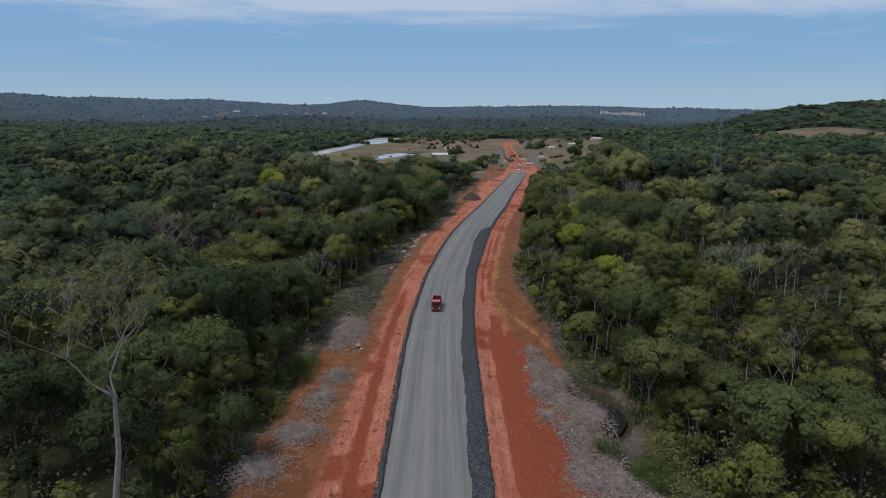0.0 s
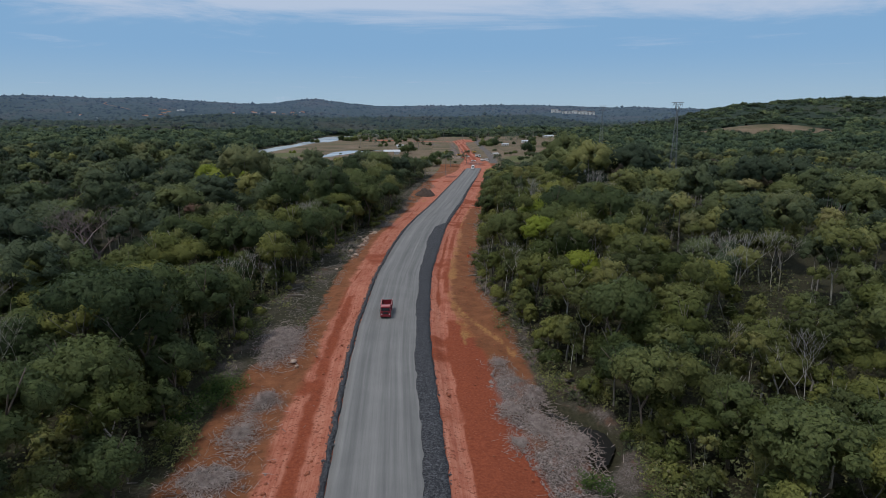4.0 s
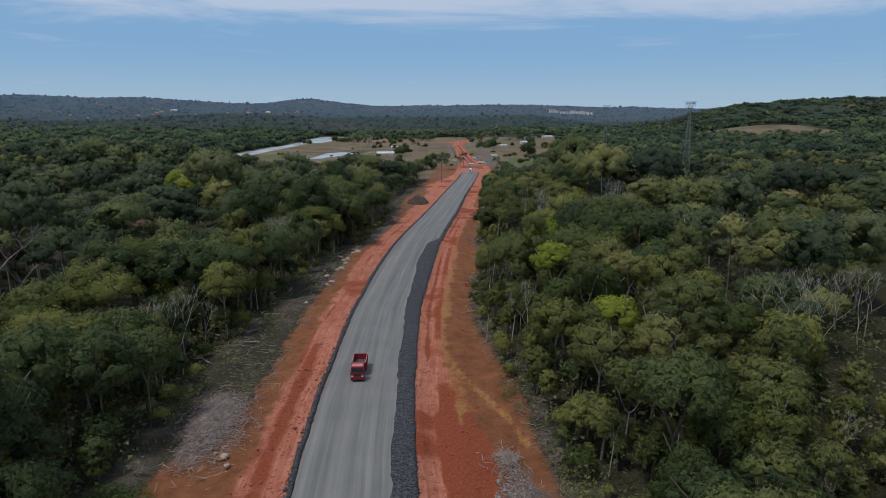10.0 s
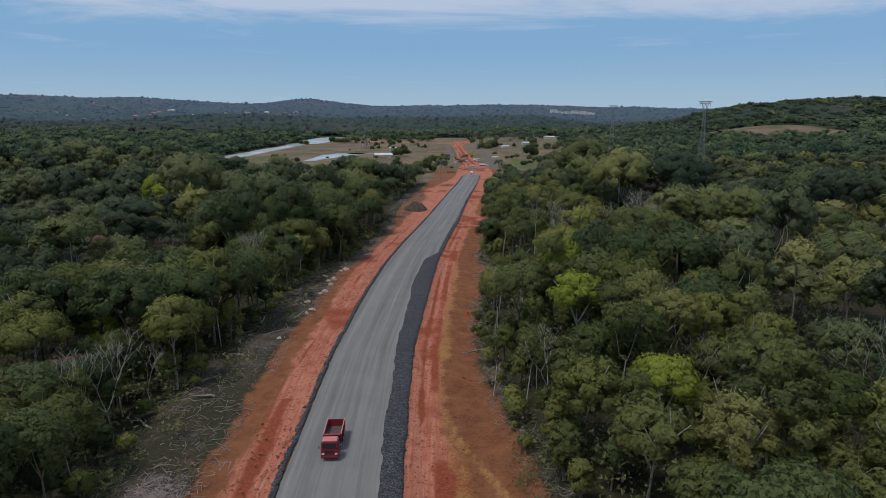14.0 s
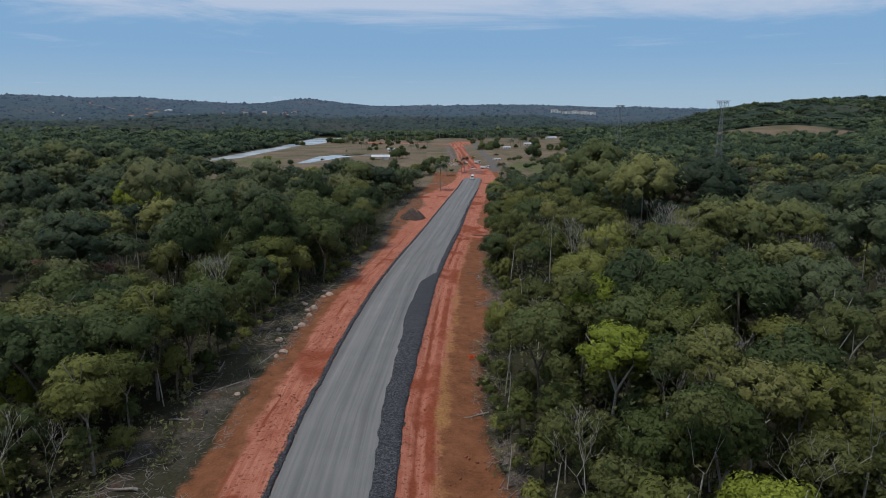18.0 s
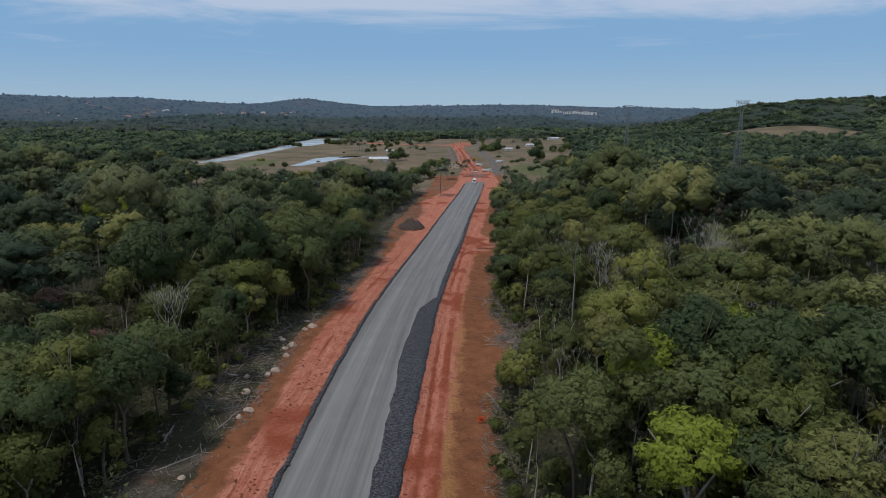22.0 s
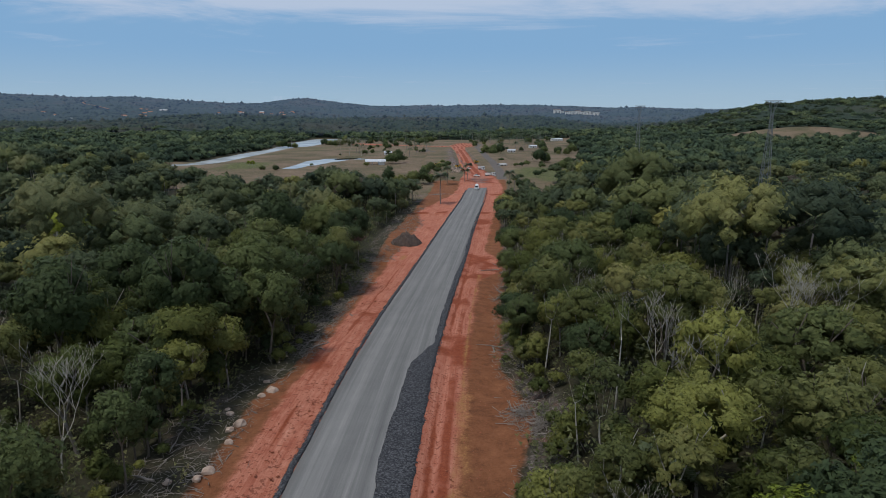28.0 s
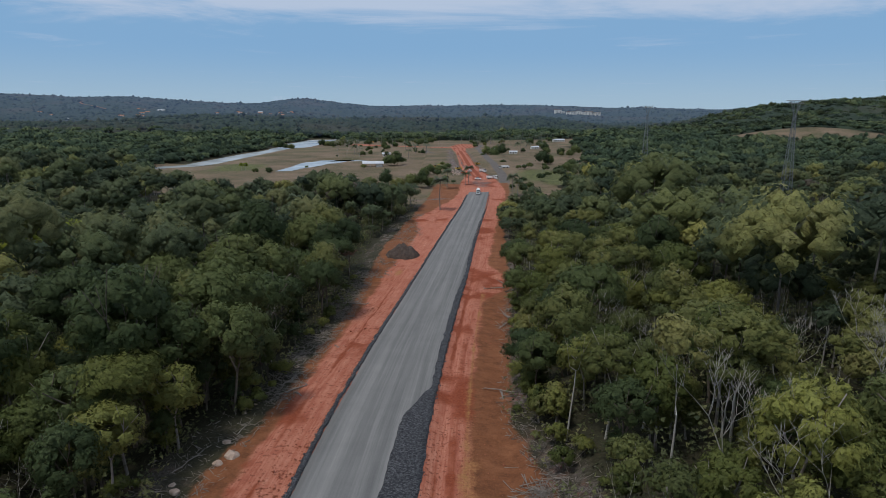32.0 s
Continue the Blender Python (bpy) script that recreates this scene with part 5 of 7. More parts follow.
def mid_woods():
    x, y, rs = forest_points(-260, 300, 52, 345, 8.5, 9)
    lat = x - mid(y)
    reach = np.abs(np.where(lat < 0, lat - np.interp(y, *WOOD_L), lat - np.interp(y, *WOOD_R)))
    view = np.abs(x) < 40 + (y + 30) * 0.86
    ok = wooded(x, y) & view & (reach >= 36) & (np.abs(lat) < 175)
    for hx, hy in HEROES:
        ok &= (x - hx) ** 2 + (y - hy + 2) ** 2 > 12
    for hx, hy in STANDOUT:
        ok &= ((x - hx) / 6.5) ** 2 + ((y - hy + 5) / 8.5) ** 2 > 1
    belt = ok & (reach < 66) & (lat > -95)
    for side, word, pal in ((lat < 0, "dense dark green tropical woodland", [WOOD_DARKS, WOOD_GREENS, WOOD_DARKS]), (lat > 0, "mixed olive and green tropical woodland, cloud shade put into its darker leaves", [WOOD_DARKS, WOOD_GREENS, WOOD_DARKS])):
        # east of the road: brighter leaf palette stands for sunlight, darker beyond for cloud shade
        sun_painted = (lat > 0) & (y < 235)
        k = belt & side & ~sun_painted
        woodland("woodland", x[k], y[k], rs, 350, 0.32, word, [WOOD_DARKS, WOOD_DARKS, WOOD_GREENS] if (x[k] < 0).any() else [WOOD_DARKS, WOOD_GREENS, WOOD_OLIVES])
        k = ok & sun_painted & side
        if k.any():
            woodland("woodland", x[k], y[k], rs, 380, 0.31, "olive and yellow-green woodland, sunlight put into its leaf colours", [WOOD_OLIVES, WOOD_GREENS, WOOD_DARKS], (0.7, 1.45))
        k = ok & ~belt & side & ~sun_painted
        woodland("woodland", x[k], y[k], rs, 320, 0.34, word, pal, (0.75, 1.6))
    x, y, rs = forest_points(-420, 470, 345, 620, 9.2, 12)
    ok = wooded(x, y) & (np.abs(x - 20) < 60 + (y - 120) * 0.78)
    open_side = (x > -95) & (x < 135) & (y > 380)
    for k, tall in ((ok & (x < -95), (0.85, 1.75)), (ok & (x >= -95) & ~open_side, (0.72, 1.4))):
        woodland("woodland", x[k], y[k], rs, 95, 0.62, "green woodland reaching to the valley fields", [WOOD_DARKS, WOOD_DARKS, WOOD_GREENS], tall, 2.0)
    x, y, rs = forest_points(-95, 135, 380, 560, 7.0, 15)
    ok = wooded(x, y)
    woodland("woodland", x[ok], y[ok], rs, 130, 0.55, "dense green wood at the edge of the valley fields", [WOOD_DARKS, WOOD_GREENS, WOOD_DARKS], (0.85, 1.45), 4.2)
    # the same woods go on behind the first camera place
    x, y, rs = forest_points(-150, 150, -70, 60, 9.0, 14)
    lat = x - mid(y)
    ok = wooded(x, y) & (np.abs(lat) > 34) & (y < 40)
    woodland("woodland", x[ok], y[ok], rs, 70, 0.6, "green woodland on both sides of the road", [WOOD_DARKS, WOOD_GREENS, WOOD_OLIVES], (0.7, 1.4))
    # low growth that fills the woods near the road
    x, y, rs = forest_points(-90, 135, 42, 520, 3.0, 21)
    lat = x - mid(y)
    reach = np.where(lat < 0, np.interp(y, *WOOD_L) - lat, lat - np.interp(y, *WOOD_R))
    ok = (reach > -0.5) & (reach < np.where(y < 345, 60, 14)) & wooded(x, y)
    x, y, reach = x[ok], y[ok], reach[ok]
    gx, gy, _ = forest_points(-36, 36, 50, 335, 2.2, 23)
    gl = gx - mid(gy)
    edge = np.where(gl < 0, np.interp(gy, *WOOD_L) - gl, gl - np.interp(gy, *WOOD_R))
    inner = np.where(gl < 0, np.interp(gy, *BROWN_L) - gl, gl - np.interp(gy, *BROWN_R))
    inner = np.where((gl > 0) & (gy < 105), gx - np.interp(gy, [50, 78, 84, 90, 105], [35, 28.5, 27.5, 25, 22.5]), inner)
    low = (edge < 0.5) & (inner > 0.3) & (rs.rand(len(gx)) < np.where(gl < 0, np.where(gy < 112, 0.3, 0.14), np.where(gy < 112, 0.7, 0.34)))
    low &= line_dist(gx, gy, BROOK_LINE, BROOK_W) > 1.0
    for hx, hy, rx, ry in ((-21.5, 121, 4.6, 12), (-21.5, 84, 4.5, 8)):
        low &= np.hypot((gx - hx) / rx, (gy - hy) / ry) > 0.9
    x, y, reach = np.concatenate([x, gx[low]]), np.concatenate([y, gy[low]]), np.concatenate([reach, edge[low] * 0 - 1])
    tall = np.where(reach < -0.9, 0.8, 1.0) * np.where(y >= 345, 7.5, np.where(reach < 2.5, 3.0, 6.8)) * rs.uniform(0.5, 1.5, len(x))
    cs = np.stack([x, y, land(x, y) - 0.7 + tall * 0.45], -1)
    per = 28
    pos = np.repeat(cs, per, 0) + rs.normal(0, 1, (len(x) * per, 3)) * np.repeat(np.stack([np.where(reach < -0.9, 0.6, 1.0)] * 2 + [tall * 0.3], -1), per, 0)
    d = rs.normal(0, 0.6, pos.shape) + [0, 0, 0.8]
    d /= np.linalg.norm(d, axis=1, keepdims=True)
    a = np.cross(d, rs.normal(0, 1, pos.shape))
    a /= np.linalg.norm(a, axis=1, keepdims=True)
    b = np.cross(d, a)
    s = 0.34 * rs.uniform(0.5, 1.4, (len(pos), 1))
    v = np.stack([pos + a * s, pos - a * s * 0.5 + b * s * 0.7, pos - a * s * 0.5 - b * s * 0.7], 1).reshape(-1, 3)
    me = fast_mesh("undergrowth", v, np.arange(len(v)).reshape(-1, 3), [UNDER, UNDER], {"tint": np.repeat(rs.rand(len(x)), per * 3)}, np.repeat((rs.rand(len(x)) < 0.35).astype(int), per))
    tagged(new("undergrowth", me), "tangled green undergrowth beneath the trees", "undergrowth", kind="stuff")


mid_woods()


def canopy(name, r0, r1, na, nr, amin, amax, mat, label, lift):
    """The body of far woods as one sheet on a fan that widens with distance, toned darker for the shade between crowns.
    """
    a = np.radians(np.linspace(amin, amax, na))
    r = np.geomspace(r0, r1, nr)
    aa, rr = np.meshgrid(a, r)
    x, y = 5 + rr * np.sin(aa), 60 + rr * np.cos(aa)
    ok = wooded(x, y) & ((y > 612) | (np.abs(x - mid(y)) > 172) & (y < 345) | (np.abs(x - 20) >= 60 + (y - 120) * 0.78) & (y >= 345))
    z = land(x, y) + lift + 1.5 * vnoise(x, y, 38, 1.2) + 1.2 * vnoise(x, y, 9, 2)
    k = np.arange(nr - 1)[:, None] * na + np.arange(na - 1)[None]
    q = np.stack([k, k + na, k + na + 1, k + 1], -1)
    good = ok[:-1, :-1] & ok[1:, :-1] & ok[:-1, 1:] & ok[1:, 1:]
    pad = np.pad(ok, 1, constant_values=True)
    edge = ok & ~(pad[:-2, 1:-1] & pad[2:, 1:-1] & pad[1:-1, :-2] & pad[1:-1, 2:])
    z = np.where(edge, land(x, y) - 0.5, z)
    q = q[good]
    used = np.unique(q)
    remap = np.zeros(na * nr, int)
    remap[used] = np.arange(len(used))
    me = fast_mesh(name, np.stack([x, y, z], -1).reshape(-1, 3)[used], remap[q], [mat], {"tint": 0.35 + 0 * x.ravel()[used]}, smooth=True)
    return tagged(new(name, me), label, "woodland", kind="stuff")


def far_crowns(name, y0, y1, cell, per, size, mat, label, seed, half=0.80, up=0.0, east=-9999):
    """Far woods tree by tree: each crown is a dome of a few leafy masses."""
    rs = np.random.RandomState(seed)
    wide = 80 + y1 * half
    n = int(2 * wide * (y1 - y0) / cell ** 2)
    x, y = rs.uniform(-wide, wide, n), rs.uniform(y0, y1, n)
    ok = (x > east) & (np.abs(x - 20) < 90 + y * half) & wooded(x, y) & ((y > 612) | (np.abs(x - 20) >= 60 + (y - 120) * 0.78))
    x, y = x[ok], y[ok]
    n = len(x)
    grove = vnoise(x, y, 45, 4.4)
    r = (4.4 + 0.0009 * y) * (0.65 + 1.15 * rs.rand(n) ** 1.8) * (1 + 0.15 * grove)
    tall = rs.uniform(0.55, 1.0, n) * r * 1.15 * (1 - 0.5 * up)
    base = land(x, y) + 5.5 + 2.4 * grove + 5.5 * rs.rand(n) * (rs.rand(n) < 0.22)
    bank = line_dist(x, y, RIVER, RIVER_W) < 20
    base = np.where(bank, land(x, y) + rs.uniform(0.8, 3.5, n), base)
    d = rs.normal(0, 1, (n, per, 3))
    d[..., 2] = np.abs(d[..., 2]) * 0.9 + 0.05
    d[..., 1] -= 0.25
    d /= np.linalg.norm(d, axis=2, keepdims=True)
    c = np.stack([x, y, base], -1)[:, None] + d * np.stack([r, r, tall], -1)[:, None] * rs.uniform(0.85, 1.1, (n, per, 1))
    soft = d * (1 - 0.7 * up) + [0, 0, up] + rs.normal(0, 0.10, d.shape)
    soft /= np.linalg.norm(soft, axis=2, keepdims=True)
    e1 = np.cross(soft, rs.normal(0, 1, d.shape))
    e1 /= np.linalg.norm(e1, axis=2, keepdims=True)
    e2 = np.cross(soft, e1)
    s = size * (r / 4.6)[:, None, None] * rs.uniform(0.6, 1.4, (n, per, 1))
    v = np.stack([c + e1 * s, c - e1 * s * 0.5 + e2 * s * 0.8, c - e1 * s * 0.5 - e2 * s * 0.8], 2).reshape(-1, 3)
    soft = soft.reshape(-1, 3)
    tint = np.clip(rs.rand(n) ** 1.4 * 0.9 + 0.22 * grove + 0.08, 0, 1)
    # three rounded bodies to a crown
    a = rs.uniform(0, 6.28, (n, 1)) + np.array([0, 2.1, 4.2])
    o = np.stack([np.cos(a) * 0.5, np.sin(a) * 0.5, rs.uniform(0.15, 0.6, (n, 3))], -1)
    hc = (np.stack([x, y, base], -1)[:, None] + o * np.stack([r, r, tall], -1)[:, None]).reshape(-1, 3)
    hv, hq, hn = hearts(rs, hc, np.repeat(r, 3) * rs.uniform(0.5, 0.75, n * 3), o.reshape(-1, 3), 0.75, 0.95, False)
    me = fast_mesh(name, np.concatenate([v, hv]), np.concatenate([blades(v, soft), hq + len(v)]), [mat], {"tint": np.concatenate([np.repeat(tint, per * 3), np.repeat(tint, 18)])}, smooth=True, normals=np.concatenate([np.repeat(soft, 3, 0), hn]))
    return tagged(new(name, me), label, "woodland", kind="stuff")


# dark sheet below the crowns: shade of the gaps put into its colour
canopy("distant_woodland", 175, 1480, 260, 140, -46, 46, CANOPY, "body of the distant woods, darkened for the shade between crowns", 4.0)
far_crowns("distant_woodland", 300, 1000, 10.0, 15, 1.5, CROWNS, "distant green tree crowns covering the valley floor", 31)
far_crowns("distant_woodland", 1000, 1500, 12.5, 10, 1.7, CROWNS_FAR, "far tree crowns below the ridge", 32, up=0.25)
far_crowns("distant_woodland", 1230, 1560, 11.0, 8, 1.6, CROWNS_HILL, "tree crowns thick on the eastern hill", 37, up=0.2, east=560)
_ridge = canopy("backdrop", 1440, 4700, 300, 130, -47, 47, RIDGE, "far wooded ridge, distance haze put into a blue glow", 9.0)
tagged(_ridge, category="backdrop", kind="structure")


def ridge_crowns(y0, y1, cell, seed):
    """Small uneven crowns of the far ridge."""
    rs = np.random.RandomState(seed)
    wide = 80 + y1 * 0.8
    n = int(2 * wide * (y1 - y0) / cell ** 2)
    x, y = rs.uniform(-wide, wide, n), rs.uniform(y0, y1, n)
    ok = (np.abs(x - 20) < 90 + y * 0.8) & wooded(x, y)
    x, y = x[ok], y[ok]
    n = len(x)
    r = (3.4 + 0.0008 * y) * (0.6 + 1.1 * rs.rand(n) ** 2)
    tall = 7.5 + 3.5 * rs.rand(n) * (rs.rand(n) < 0.4) + 7 * (rs.rand(n) < 0.012)
    v, q, nv = hearts(rs, np.stack([x, y, land(x, y) + tall], -1), r, np.tile([0.0, 0.0, 0.4], (n, 1)), 0.8, 1.0, False)
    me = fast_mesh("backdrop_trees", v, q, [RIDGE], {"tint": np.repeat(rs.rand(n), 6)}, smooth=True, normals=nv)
    tagged(new("backdrop_trees", me), "tree crowns of the far ridge, haze put into a blue glow", "backdrop", kind="structure")


ridge_crowns(1470, 1960, 9.5, 36)
ridge_crowns(1940, 2500, 17.0, 33)
ridge_crowns(2500, 3350, 24.0, 34)


def hill_track():
    """A bare earth track that climbs the far ridge."""
    a = np.radians(np.interp(np.linspace(0, 1, 24), [0, 0.3, 0.6, 0.85, 1], [-22.9, -23.6, -24.5, -24.7, -24.5]))
    r = np.linspace(2560, 2860, 24)
    x, y = 8 + r * np.sin(a), 80 + r * np.cos(a)
    z = land(x, y) + 14
    v = np.stack([np.stack([x - 3.5, y, z], -1), np.stack([x + 3.5, y, z], -1)], 1).reshape(-1, 3)
    k = np.arange(23) * 2
    me = fast_mesh("track", v, np.stack([k, k + 1, k + 3, k + 2], -1), [RED_TRACK])
    tagged(new("track", me), "bare reddish track climbing the far ridge", "track", kind="structure")


RED_TRACK = plain("dusty_red_track", (0.15, 0.085, 0.065), (0.23, 0.14, 0.11), 0.05, 0.95, 0.0)
hill_track()


# ---- palms, field trees ----
for _x, _y, _i, _s in ((34, 455, 0, 1.2), (77.5, 499, 0, 0.95), (82, 506, 1, 0.9), (20, 470, 1, 1.1), (8, 478, 2, 1.2), (-28, 415, 1, 1.3), (-46, 440, 1, 1.2), (-60, 470, 0, 0.9),
                       (66, 300, 2, 1.1), (88, 330, 2, 1.2), (110, 310, 1, 1.1), (102, 360, 0, 1.0), (126, 345, 1, 1.2), (140, 400, 0, 1.0), (58, 182, 2, 1.1), (74, 190, 2, 1.2), (37, 190, 2, 0.9)):
    plant_palm(_x, _y, _i, _s)
_rp = random.Random(12)
for _k in range(46):
    _y = _rp.uniform(860, 1420)
    _x = _rp.uniform(-40 - (_y - 860) * 0.1, 190 + (_y - 860) * 0.35)
    if abs(_x - float(mid(_y))) > 24:
        plant_palm(_x, _y, _rp.randrange(2), _rp.uniform(0.9, 1.35))
for _x, _y, _kd, _s in ((117, 822, K_FIELD, 1.5), (126, 826, K_FIELD, 1.4), (110, 828, K_FIELD, 1.35), (121, 834, K_FIELD, 1.5), (104, 818, K_BUSH, 1.5), (148, 728, K_FIELD, 1.5), (155, 734, K_FIELD, 1.4), (143, 648, K_FIELD, 1.2), (151, 655, K_FIELD, 1.1), (160, 670, K_FIELD, 1.0),
                        (168, 700, K_FIELD, 1.2), (176, 690, K_FIELD, 1.0), (130, 640, K_BUSH, 1.6), (122, 600, K_BUSH, 1.5), (110, 570, K_BUSH, 1.7), (96, 560, K_BUSH, 1.6), (134, 577, K_BUSH, 1.5), (116, 655, K_BUSH, 1.5), (121, 658, K_BUSH, 1.7), (111, 652, K_BUSH, 1.3),
                        (8, 700, K_FIELD, 1.2), (14, 704, K_FIELD, 1.3), (4, 708, K_FIELD, 1.0), (18, 712, K_BUSH, 1.8), (22, 545, K_FIELD, 1.2), (14, 540, K_FIELD, 1.3), (29, 541, K_FIELD, 1.1), (34, 548, K_FIELD, 0.9), (6, 546, K_FIELD, 1.2), (-4, 552, K_FIELD, 1.2), (-16, 560, K_FIELD, 1.1),
                        (33, 610, K_FIELD, 1.0), (38, 618, K_FIELD, 0.9), (44, 626, K_BUSH, 1.8), (50, 640, K_BUSH, 1.7), (54, 655, K_BUSH, 1.5), (47, 660, K_BUSH, 1.6), (42, 600, K_BUSH, 1.5), (46, 575, K_BUSH, 1.2), (56, 676, K_BUSH, 1.4), (52, 690, K_BUSH, 1.5), (50, 560, K_BUSH, 1.0),
                        (90, 545, K_BUSH, 1.4), (84, 535, K_BUSH, 1.3), (94, 530, K_BUSH, 1.8), (88, 520, K_FIELD, 0.7), (212, 845, K_FIELD, 1.3), (186, 870, K_FIELD, 1.2), (200, 860, K_FIELD, 1.3), (192, 905, K_FIELD, 1.2), (-105, 655, K_BRIGHT, 0.6), (-110, 662, K_BRIGHT, 0.5), (-96, 648, K_FIELD, 0.7), (-84, 640, K_FIELD, 0.7),
                        (54, 1225, K_FIELD, 1.5), (62, 1230, K_FIELD, 1.6), (70, 1226, K_FIELD, 1.5), (46, 1232, K_FIELD, 1.3), (21, 1236, K_FIELD, 1.4), (13, 1240, K_FIELD, 1.2), (-72, 1085, K_FIELD, 1.7), (-80, 1092, K_FIELD, 1.6), (-66, 1098, K_FIELD, 1.5), (-88, 1100, K_FIELD, 1.6), (-58, 1110, K_FIELD, 1.4),
                        (-98, 1110, K_FIELD, 1.6), (-75, 1118, K_FIELD, 1.6)):
    plant(_kd, _x, _y, _s, group="trees of the valley fields")
for _x, _y, _i, _s in ((25, 790, 1, 1.0), (25, 1120, 0, 1.2), (82, 1165, 0, 1.3), (118, 1170, 0, 1.2), (150, 1180, 0, 1.2), (-30, 905, 2, 1.1), (60, 560, 0, 0.9), (57, 553, 1, 0.9), (158, 905, 1, 1.1), (163, 910, 0, 1.0), (168, 902, 0, 1.1), (172, 908, 1, 1.1), (136, 905, 1, 1.0), (44, 538, 0, 0.9)):
    plant_palm(_x, _y, _i, _s)
for _k in range(76):
    _y = _rp.uniform(980, 1400)
    _x = _rp.uniform(-70, 250 + (_y - 1080) * 0.3)
    if abs(_x - float(mid(_y))) > 26:
        plant(K_FIELD, _x, _y, _rp.uniform(0.6, 1.2), group="trees of the valley fields")
for _k in range(26):
    _y = _rp.uniform(760, 1010)
    _x = _rp.uniform(-30, 235)
    if abs(_x - float(mid(_y))) > 34 and abs(_x - np.interp(_y, [560, 630, 760, 1005, 1100], [84, 93, 101, 122, 140])) > 10:
        plant(_rp.choice((K_FIELD, K_FIELD, K_FIELD, K_BUSH)), _x, _y, _rp.uniform(0.5, 1.0), group="trees of the valley fields")
for _k in range(26):
    _y = _rp.uniform(640, 1050)
    _x = _rp.uniform(-90, 150)
    if abs(_x - float(mid(_y))) > 30 and line_dist(_x, _y, POND, POND_W) > 4:
        plant(K_BUSH, _x, _y, _rp.uniform(0.8, 1.8), group="bushes of the valley fields")
for _k in range(34):
    _y = _rp.uniform(1040, 1330)
    _x = _rp.uniform(135, 220 + (_y - 1040) * 0.5)
    plant_palm(_x, _y, _rp.randrange(2), _rp.uniform(0.9, 1.3))
for _x, _y, _s in ((-128, 1012, 1.3), (-136, 1022, 1.1), (-146, 1034, 1.4), (-154, 1040, 1.2)):
    plant(K_FIELD, _x, _y, _s, group="trees of the valley fields")
plant_palm(-131, 1006, 0, 1.2)
for _x, _y in ((-48, 815), (-39, 820), (-26, 812)):
    plant_bare(_x, _y, BARE_PALE, "thin leafless tree by the pond", 1.3, 1)
# shrubs where the clearing meets the wood
_rq = random.Random(31)
for _k in range(120):
    _y = _rq.uniform(56, 330)
    if _rq.random() < 0.6:
        _x = float(mid(_y)) + float(np.interp(_y, *WOOD_R)) + _rq.uniform(-0.8, 3)
    else:
        _x = float(mid(_y)) + float(np.interp(_y, *WOOD_L)) - _rq.uniform(-0.8, 3)
    plant(K_SHRUB, _x, _y, _rq.uniform(0.5, 1.15), group="shrubs along the clearing")


def ground_at(x, y):
    """Height of the built ground near the road."""
    lat = x - float(mid(y))
    z = float(land(x, y))
    if abs(lat) < 7.2 and y < 516:
        return z + 0.13
    if y < 145:
        z += float(heap_rise(x, y))
    if y < 540:
        z -= 0.55 * float(smooth01((abs(lat) - 7.2) / 2.2)) + (0.5 * float(smooth01((abs(lat) - 12) / 6)) if y < 330 else 0)
    return z


# ---- vehicles ----
def wheel(parent, x, y, z, r, w, rim_mat):
    t = cyl(r, w, "x", seg=20)
    bmesh.ops.bevel(t, geom=[e for e in t.edges if abs(e.verts[0].co.x - e.verts[1].co.x) < 1e-4], offset=0.05, segments=2, affect="EDGES")
    tyre = part("tyre", t, BLACK, None)
    wob = new("wheel")
    wob.parent = parent
    wob.location = (x, y, z)
    tyre.parent = wob
    rim = cyl(r * 0.52, w * 1.04, "x", seg=14)
    cyl(r * 0.2, w * 1.16, "x", seg=10, bm=rim)
    part("rim", rim, rim_mat, wob)


